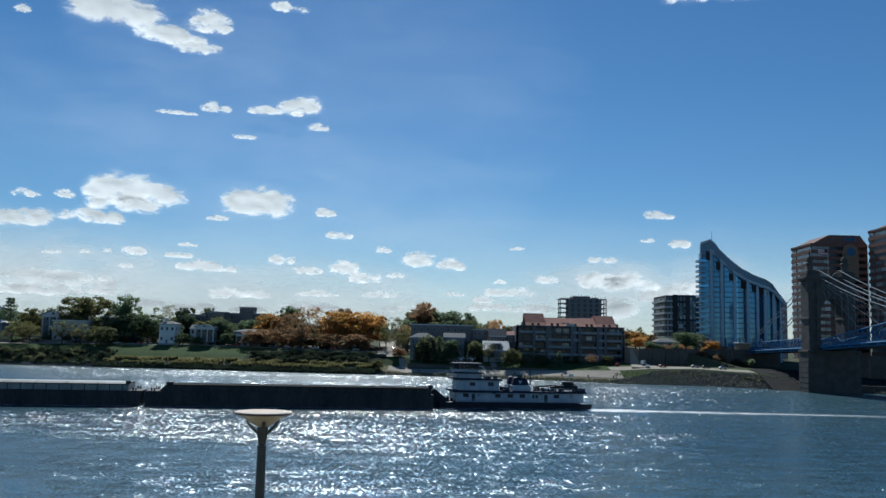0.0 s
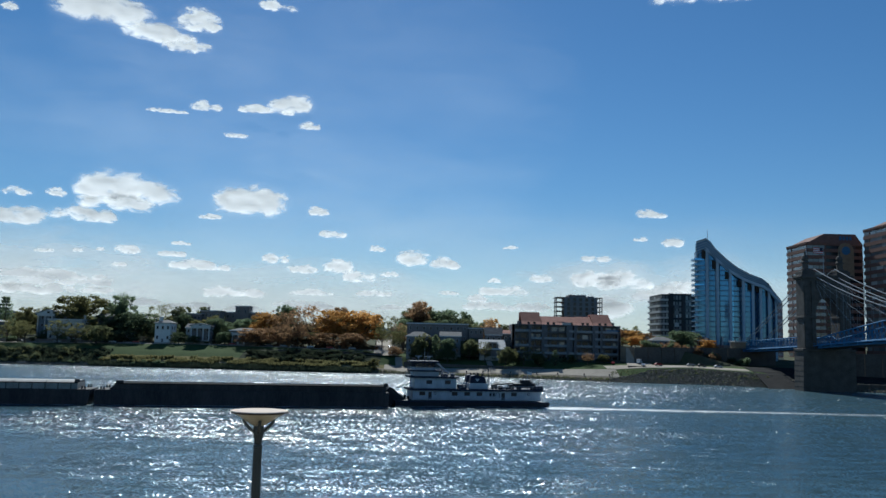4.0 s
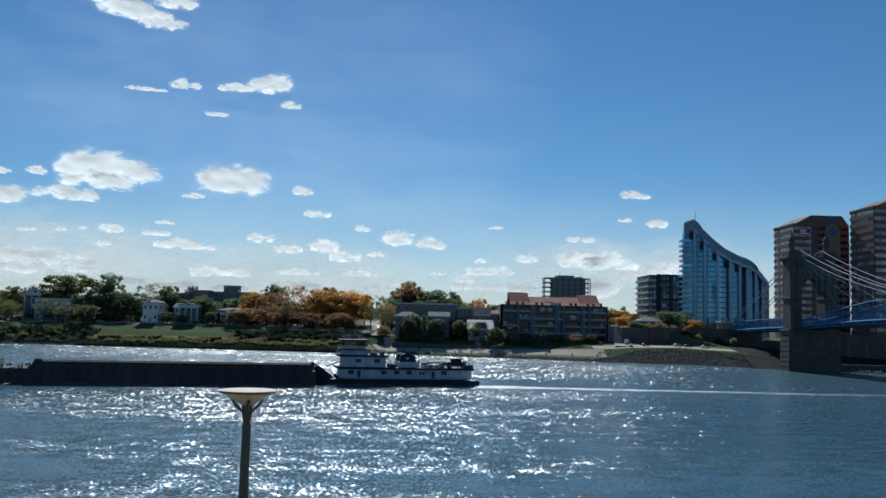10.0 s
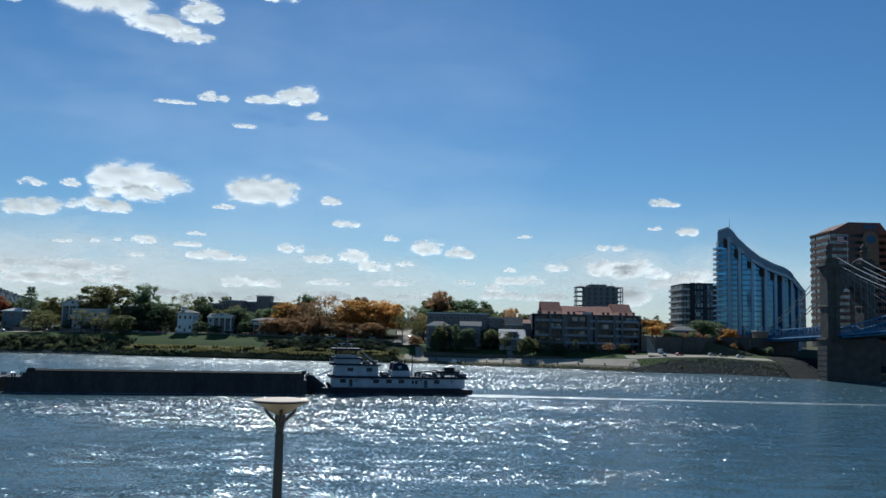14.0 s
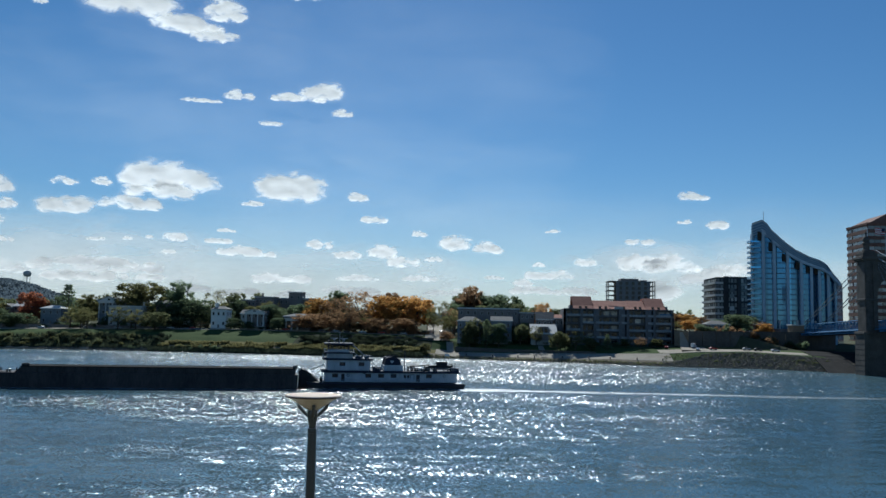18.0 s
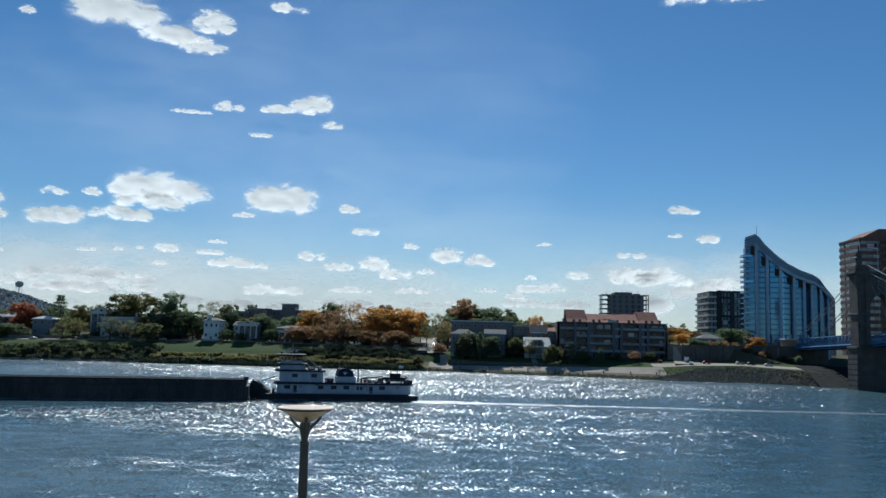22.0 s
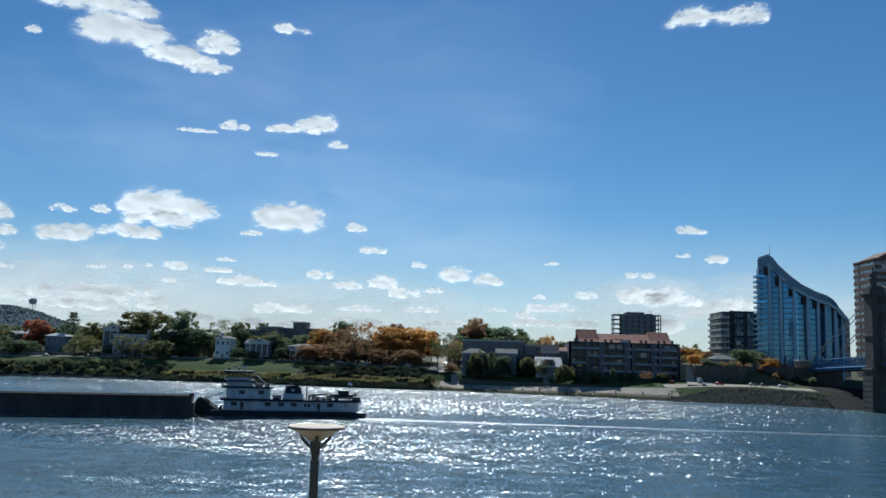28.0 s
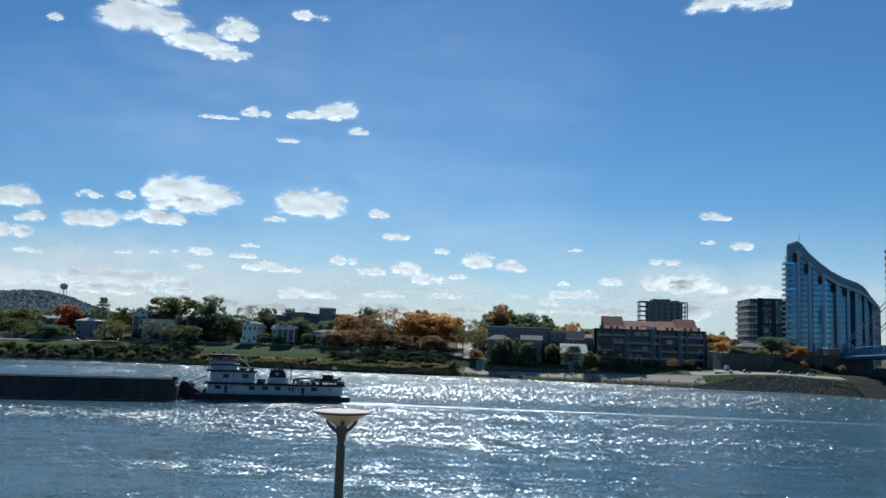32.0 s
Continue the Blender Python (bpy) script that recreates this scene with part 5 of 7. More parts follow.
# ---- houses of the old town ----
def house(name, label, x0, x1, y, deep, z0, z1, wall, roof_mat, roof="hip", rise=2.5, cols=3, rows=2, chimneys=(), columns=0, group="houses of the old town", win=(1.1, 1.9)):
    ob = thing(name, Matrix.Translation((x0, y, z0)), label, "house", group)
    w, h = x1 - x0, z1 - z0
    back = 3.0 if columns else 0.0
    part("wall", boxes((0, w, back, deep, -2.0, h)), wall, ob)
    part("plinth", boxes((-0.12, w + 0.12, back - 0.12, deep + 0.12, -2.2, 0.5)), M_CONC, ob)
    bm = bmesh.new()
    o = 0.6
    if roof == "flat":
        box(bm, -0.3, w + 0.3, -0.3, deep + 0.3, h, h + 0.6)
    else:
        c = {"hip": ((w * 0.3, deep * 0.5), (w * 0.7, deep * 0.5)), "side": ((-o, deep * 0.5), (w + o, deep * 0.5)), "front": ((w * 0.5, -o), (w * 0.5, deep + o))}[roof]
        q = [bm.verts.new(v) for v in ((-o, -o, h), (w + o, -o, h), (w + o, deep + o, h), (-o, deep + o, h), (-o, -o, h + 0.3), (w + o, -o, h + 0.3), (w + o, deep + o, h + 0.3), (-o, deep + o, h + 0.3))]
        a0, b0 = (bm.verts.new((*p, h + 0.3 + rise)) for p in c)
        bm.faces.new([q[i] for i in (3, 2, 1, 0)])
        for i in range(4):
            bm.faces.new((q[i], q[(i + 1) % 4], q[4 + (i + 1) % 4], q[4 + i]))
        if roof == "front":
            for f in ((q[5], q[6], b0, a0), (q[7], q[4], a0, b0), (q[6], q[7], b0)):
                bm.faces.new(f)
        else:
            for f in ((q[4], q[5], b0, a0), (q[5], q[6], b0), (q[6], q[7], a0, b0), (q[7], q[4], a0)):
                bm.faces.new(f)
        bmesh.ops.recalc_face_normals(bm, faces=bm.faces)
    part("roof", bm, roof_mat, ob)
    if roof == "front":
        bm = bmesh.new()
        prism(bm, [(0.2, h + 0.31), (w - 0.2, h + 0.31), (w * 0.5, h + 0.2 + rise)], -0.1, 0.3)
        part("gable", bm, M_WHITE if columns else wall, ob)
        part("gable_window", boxes((w * 0.5 - 0.9, w * 0.5 + 0.9, -0.18, -0.05, h + 0.5, h + 0.4 + rise * 0.5)), M_GLASS, ob)
        for a0, b0 in ((-o, w * 0.5), (w + o, w * 0.5)):
            bm = bmesh.new()
            lo, hi = (a0, h + 0.3), (b0, h + 0.3 + rise)
            prism(bm, [lo, hi, (hi[0], hi[1] + 0.35), (lo[0], lo[1] + 0.35)], -o - 0.1, -o + 0.3)
            bmesh.ops.recalc_face_normals(bm, faces=bm.faces)
            part("bargeboard", bm, roof_mat if roof_mat is M_ROOFPALE else M_SLAB, ob)
    part("eave", boxes((-0.65, w + 0.65, -0.65, -0.5, h - 0.15, h + 0.3)), M_WHITE if wall is not M_WHITE else M_SLAB, ob)
    ww, wh = win
    frame_mesh = shared(("window", ww, wh), lambda bm: box(bm, -ww / 2 - 0.15, ww / 2 + 0.15, -0.10, 0.05, -wh / 2 - 0.15, wh / 2 + 0.15), [M_SLAB])
    pane_mesh = shared(("pane", ww, wh), lambda bm: box(bm, -ww / 2, ww / 2, -0.04, 0.04, -wh / 2, wh / 2), [M_GLASS])
    for r in range(rows):
        z = h * (r + 0.55) / rows
        for i in range(cols):
            if r == 0 and i == cols // 2 and cols % 2:
                part("door", boxes((w * (i + 0.5) / cols - 0.65, w * (i + 0.5) / cols + 0.65, back - 0.08, back + 0.1, 0.2, 2.7)), M_BROWN, ob)
                continue
            f = piece("window", frame_mesh, ob, w * (i + 0.5) / cols, back, z)
            piece("pane", pane_mesh, f, 0, -0.09, 0)
        xs = w if x0 < 0 else 0
        for i in range(2):
            f = piece("window", frame_mesh, ob, xs, deep * (i + 0.7) / 2.4, z, 90 if x0 < 0 else -90)
            piece("pane", pane_mesh, f, 0, -0.09, 0)
    if columns:
        part("porch_floor", boxes((0, w, 0, back, 0, 0.5)), M_CONC, ob)
        part("porch_entablature", boxes((0, w, 0, back, h - 1.3, h - 0.02)), M_WHITE, ob)
        for i in range(columns):
            x = w * 0.04 + (w * 0.92) * i / (columns - 1)
            bm = bmesh.new()
            lathe(bm, [(0.5, 0.5), (0.5, 0.7), (0.36, 0.9), (0.30, h - 1.8), (0.45, h - 1.5), (0.45, h - 1.3)], 12, (x, 0.6, 0))
            part("column", bm, M_WHITE, ob, "white porch column")
    for k, d in chimneys:
        bm = boxes((w * k - 0.5, w * k + 0.5, deep * d - 0.5, deep * d + 0.5, h - 0.2, h + rise + 2.2), (w * k - 0.62, w * k + 0.62, deep * d - 0.62, deep * d + 0.62, h + rise + 1.7, h + rise + 2.0))
        part("chimney", bm, wall, ob)
    return ob


HOUSES = (
    ("house", "tall white-painted villa with a low grey hip roof and chimneys", -179.6, -169.7, 540, 12, 13.6, 26.1, M_WHITE, M_ROOFDARK, "hip", 1.8, 3, 2, ((0.2, 0.3), (0.32, 0.3)), 0),
    ("mansion", "white mansion with a tall four-column porch among trees", -161.4, -144.3, 545, 12, 15.2, 23.5, M_PALEBRICK, M_ROOFDARK, "side", 2.6, 5, 2, (), 0),
    # dark wall here paints the shade of the porch behind its columns
    ("portico", "white temple-front porch wing with four columns", -156.5, -144.3, 538, 9, 15.3, 24.6, M_BROWN, M_ROOFDARK, "front", 1.6, 3, 2, (), 4),
    ("house", "dark brick house with a white-trimmed porch", -131.8, -114.5, 540, 14, 13.4, 22.4, M_BROWN, M_ROOFDARK, "hip", 1.6, 4, 2, (), 0),
    ("portico", "small porch with white columns on a brick house", -129.7, -121.5, 536, 5, 13.4, 20.9, M_BROWN, M_ROOFDARK, "flat", 1, 2, 2, (), 3),
    ("house", "grey gabled house with a white pediment and porch columns", -264.6, -249.6, 560, 16, 15.2, 30.5, M_GREYSIDE, M_ROOFDARK, "front", 2.8, 3, 3, (), 4),
    ("house", "long cream house with a flat roof behind trees", -252.4, -230.4, 550, 14, 12.0, 26.9, M_PALEBRICK, M_ROOFPALE, "flat", 1, 5, 2, ((0.95, 0.5),), 0),
    ("house", "low brown house half hidden by trees", -226.3, -216.9, 565, 12, 13.9, 29.7, M_BROWN, M_ROOFDARK, "side", 2, 3, 2, (), 0),
    ("outbuilding", "small pale garage under trees", -203.8, -198.6, 552, 8, 13.7, 18.4, M_WHITE, M_ROOFDARK, "side", 1.4, 1, 1, (), 0),
    ("house", "dark flat-roofed brick building on the rise", -178.4, -167.6, 600, 14, 17.1, 33.8, M_BROWN, M_ROOFDARK, "flat", 1, 4, 3, (), 0),
    ("house", "brown brick terrace on the rise", -169.1, -155.4, 605, 14, 17.4, 36.3, M_BROWN, M_ROOFDARK, "flat", 1, 5, 3, ((0.3, 0.4),), 0),
    ("institute", "large dark grey stone building on the rise", -159.2, -128.6, 620, 20, 17.9, 36.0, M_BROWN, M_ROOFDARK, "flat", 1, 8, 3, (), 0),
    ("institute_tower", "square dark stone stair tower above a long building", -147.7, -137.8, 618, 12, 17.9, 40.5, M_BROWN, M_ROOFDARK, "flat", 1, 2, 3, (), 0),
    ("house", "slate-roofed house behind orange trees", -110.2, -100.9, 585, 12, 18.7, 29.6, M_BROWN, M_ROOFDARK, "front", 3, 2, 2, (), 0),
    ("house", "long dark brick house with a flat pale-edged roof", -18.4, 19.1, 520, 16, 11.4, 29.3, M_BROWN, M_ROOFPALE, "flat", 1, 9, 3, (), 0),
    ("house", "grey house with a slate hip roof by the river path", -18.1, -4.0, 506, 12, 10.0, 21.4, M_GREYSIDE, M_ROOFDARK, "hip", 2.6, 4, 2, (), 0),
    ("house", "grey gabled house by the river path", 2.1, 14.2, 506, 12, 10.4, 21.8, M_GREYSIDE, M_ROOFDARK, "side", 2.6, 3, 2, (), 0),
    ("house", "dark narrow town house behind the river path", 19.4, 28.3, 518, 14, 12.0, 27.1, M_BROWN, M_ROOFDARK, "flat", 1, 3, 3, (), 0),
    ("house", "steep slate-roofed house behind the river path", 29.4, 39.3, 512, 12, 13.0, 23.2, M_BROWN, M_ROOFDARK, "side", 4.5, 3, 2, (), 0),
    ("cottage", "low house with a broad pale roof and a dark gabled dormer", 25.5, 40.1, 498, 18, 10.5, 14.8, M_BROWN, M_ROOFPALE, "side", 5.4, 3, 1, (), 0),
    ("house", "small pink-roofed brick house beside flats", 40.3, 45.8, 512, 10, 13.2, 24.1, M_BROWN, M_ROOFRED, "side", 2.2, 2, 2, (), 0),
    ("house", "grey bay-fronted house with white trim", -296.1, -282.5, 545, 13, 14.0, 24.6, M_GREYSIDE, M_ROOFPALE, "hip", 2, 3, 2, (), 0),
    ("house", "brown gabled house with a pale gable", -347.4, -336.1, 580, 12, 19.1, 24.8, M_BROWN, M_ROOFDARK, "front", 3, 2, 2, (), 0),
    ("house", "brown gabled house beside red trees", -336.5, -327.8, 582, 12, 19.4, 26.0, M_BROWN, M_ROOFPALE, "side", 2.4, 2, 2, (), 0),
    ("house", "dark gabled house behind a conifer", -316.6, -308.8, 590, 12, 21.0, 27.5, M_BROWN, M_ROOFDARK, "front", 3, 2, 2, (), 0),
    ("house", "low pale house above the flood wall", 128.7, 141.5, 505, 12, 18.9, 22.2, M_GREYSIDE, M_ROOFDARK, "hip", 2.2, 4, 1, (), 0),
    ("house", "small brick lodge above the flood wall", 160.6, 167.2, 520, 10, 18.8, 22.9, M_BRICK, M_ROOFDARK, "flat", 1, 3, 1, (), 0),
)
for row in HOUSES:
    ob = house(*row)
    if row[0] == "cottage":
        bm = bmesh.new()
        prism(bm, [(3.6, 4.5), (11.0, 4.5), (11.0, 6.4), (9.6, 8.6), (5.0, 8.6), (3.6, 6.4)], 0.2, 8.0)
        d = part("dormer", bm, M_BROWN, ob, "dark gabled dormer")
        part("pane", boxes((5.2, 6.9, 0.08, 0.22, 5.2, 7.6), (7.7, 9.4, 0.08, 0.22, 5.2, 7.6)), M_GLASS, d)
        for xa, xb in ((2.7, 4.9), (11.9, 9.7)):
            bm = bmesh.new()
            prism(bm, [(xa, 5.2), (xb, 8.7), (xb, 9.3), (xa, 5.9)], -0.1, 0.5)
            bmesh.ops.recalc_face_normals(bm, faces=bm.faces)
            part("bargeboard", bm, M_WHITE, d, "white bargeboard")


# ---- trees ----
def leaf_cloud(verts, faces, rng, centre, rx, ry, rz, count, size, hollow=0.5):
    for _ in range(count):
        w, u = rng.uniform(0, 2 * math.pi), rng.uniform(-1, 1)
        r = hollow + (1 - hollow) * rng.random() ** 0.7
        s = math.sqrt(1 - u * u)
        c = Vector((centre[0] + rx * r * s * math.cos(w), centre[1] + ry * r * s * math.sin(w), centre[2] + rz * r * u))
        q = Euler((rng.uniform(0, 6.3), rng.uniform(0, 6.3), rng.uniform(0, 6.3))).to_matrix()
        k = size * rng.uniform(0.6, 1.3)
        b = len(verts)
        n = 4
        for j in range(n):
            a0 = 2 * math.pi * j / n
            kk = k * rng.uniform(0.6, 1.1)
            verts.append(c + q @ Vector((kk * math.cos(a0), kk * math.sin(a0), 0.15 * k * (j % 2))))
        faces.append(tuple(range(b, b + n)))


def tree_model(style, leaf, seed):
    """A tree 16 m tall: tapered trunk, forking limbs and a crown of leaf clumps in uneven lobes."""
    rng = random.Random(seed)
    ob = new("tree")
    bm = bmesh.new()
    trunk_top = 15.0 if style == "conifer" else 5.4
    lean = Vector((rng.uniform(-0.5, 0.5), rng.uniform(-0.5, 0.5), 0))
    tube(bm, (0, 0, -0.6), Vector((0, 0, trunk_top)) * 0.5 + lean * 0.4, 0.42, 0.32, 8)
    tube(bm, Vector((0, 0, trunk_top)) * 0.5 + lean * 0.4, Vector((0, 0, trunk_top)) + lean, 0.32, 0.1 if style == "conifer" else 0.24, 8)
    lobes = []
    if style != "conifer":
        for i in range(9):
            w = 2 * math.pi * (i / 7) + rng.uniform(-0.4, 0.4)
            reach = rng.uniform(2.2, 4.6) * (1.25 if style == "spread" else 1.0)
            z = rng.uniform(4.4, 13.2) if style != "spread" else rng.uniform(8.5, 13.0)
            tip = Vector((reach * math.cos(w), reach * math.sin(w), z))
            start = Vector((0, 0, rng.uniform(3.4, 5.8))) + lean * 0.7
            mid = start.lerp(tip, 0.55) + Vector((0, 0, 0.5))
            tube(bm, start, mid, 0.20, 0.13, 6)
            tube(bm, mid, tip, 0.13, 0.04, 6)
            for _ in range(5 if style == "bare" else 2):
                t2 = mid.lerp(tip, rng.uniform(0.2, 0.9))
                tube(bm, t2, t2 + Vector((rng.uniform(-1.8, 1.8), rng.uniform(-1.8, 1.8), rng.uniform(0.6, 2.6))), 0.06, 0.02, 4)
            lobes.append(tip)
    part("trunk", bm, M_BARK, ob)
    verts, faces = [], []
    if style == "conifer":
        for i in range(11):
            z = 2.2 + i * 1.25
            r = 5.6 * (1 - (i / 11.5)) ** 0.6 * rng.uniform(0.8, 1.15)
            for j in range(6):
                w = 2 * math.pi * (j + rng.random()) / 6
                leaf_cloud(verts, faces, rng, (r * 0.6 * math.cos(w), r * 0.6 * math.sin(w), z), r * 0.48, r * 0.48, 0.7, 30, 0.32, 0.1)
    else:
        few = style == "bare"
        for c in lobes + [Vector((0, 0, 12.6)), Vector((0.6, 0.3, 14.0)), Vector((-0.8, -0.5, 10.0)), Vector((1.5, 1.0, 6.5)), Vector((-2.0, -1.2, 7.0))] + ([] if style == "spread" or few else [Vector((2.8 * a, 2.8 * b, 4.6)) for a in (-1, 1) for b in (-1, 1)]):
            r = rng.uniform(1.7, 2.9) * (0.85 if few else 1.0)
            leaf_cloud(verts, faces, rng, c, r * 1.15, r * 1.15, r * 0.85, 90 if few else 360, 0.26 if few else 0.30, 0.1)
        for _ in range(20 if few else 34):
            w, z = rng.uniform(0, 6.3), rng.uniform(6.5, 15.2)
            k = 5.4 * math.sqrt(max(0.05, 1 - ((z - 10.5) / 5.6) ** 2))
            leaf_cloud(verts, faces, rng, (k * math.cos(w) * 0.95, k * math.sin(w) * 0.95, z), 1.0, 1.0, 0.8, 24 if few else 70, 0.25, 0.05)
    me = bpy.data.meshes.new("crown")
    me.from_pydata(verts, [], faces)
    me.materials.append(leaf)
    c = new("crown", me)
    c.parent = ob
    return ob


def bush_model(leaf, seed):
    """A bush 4 m wide: several stems and uneven clumps of leaves."""
    rng = random.Random(seed)
    ob = new("bush")
    bm = bmesh.new()
    for _ in range(5):
        tube(bm, (0, 0, -0.3), (rng.uniform(-1.2, 1.2), rng.uniform(-1, 1), rng.uniform(1.0, 2.2)), 0.07, 0.02, 5)
    part("stem", bm, M_BARK, ob)
    verts, faces = [], []
    for _ in range(7):
        leaf_cloud(verts, faces, rng, (rng.uniform(-1.3, 1.3), rng.uniform(-1, 1), rng.uniform(0.7, 2.1)), 1.0, 1.0, 0.8, 95, 0.19, 0.1)
    me = bpy.data.meshes.new("foliage")
    me.from_pydata(verts, [], faces)
    me.materials.append(leaf)
    f = new("foliage", me)
    f.parent = ob
    return ob


TREE_KINDS = {
    "dark": ("round", L_DARK, "tall dark green broadleaf tree"),
    "conifer": ("conifer", L_DARK, "dark green pointed conifer tree"),
    "green": ("round", L_GREEN, "green leafy town tree"),
    "olive": ("round", L_OLIVE, "olive-yellow broadleaf tree turning in autumn"),
    "orange": ("round", L_ORANGE, "bright orange autumn tree"),
    "orangelow": ("round", L_RUST, "low spreading orange-brown tree"),
    "rust": ("bare", L_RUST, "half-bare rust-brown autumn tree"),
    "rustfull": ("round", L_RUST, "broad rust-brown autumn tree"),
    "bare": ("bare", L_OLIVE, "nearly bare tree with thin yellowed leaves"),
    "red": ("round", L_RED, "dark red autumn tree"),
}
MODELS = {}
BUSH = {}


def plant_tree(kind, x, y, top, width, n):
    style, leaf, label = TREE_KINDS[kind]
    z = height(x, y)
    tall = max(4.0, top - z)
    rng = random.Random(n)
    m = pose(x, y, z, 0, 0, rng.uniform(0, 360)) @ Matrix.Diagonal((width / 9.8, width / 9.8, tall / 15.6, 1))
    key = (kind, n % 3)
    if key not in MODELS:
        MODELS[key] = tagged(tree_model(style, leaf, len(MODELS) + 40), label, "tree", "trees of the far bank")
        MODELS[key].matrix_basis = m
        return
    src = MODELS[key]
    keep = src.scale.copy()
    src.scale = (1, 1, 1)
    copy_thing(src, m)
    src.scale = keep


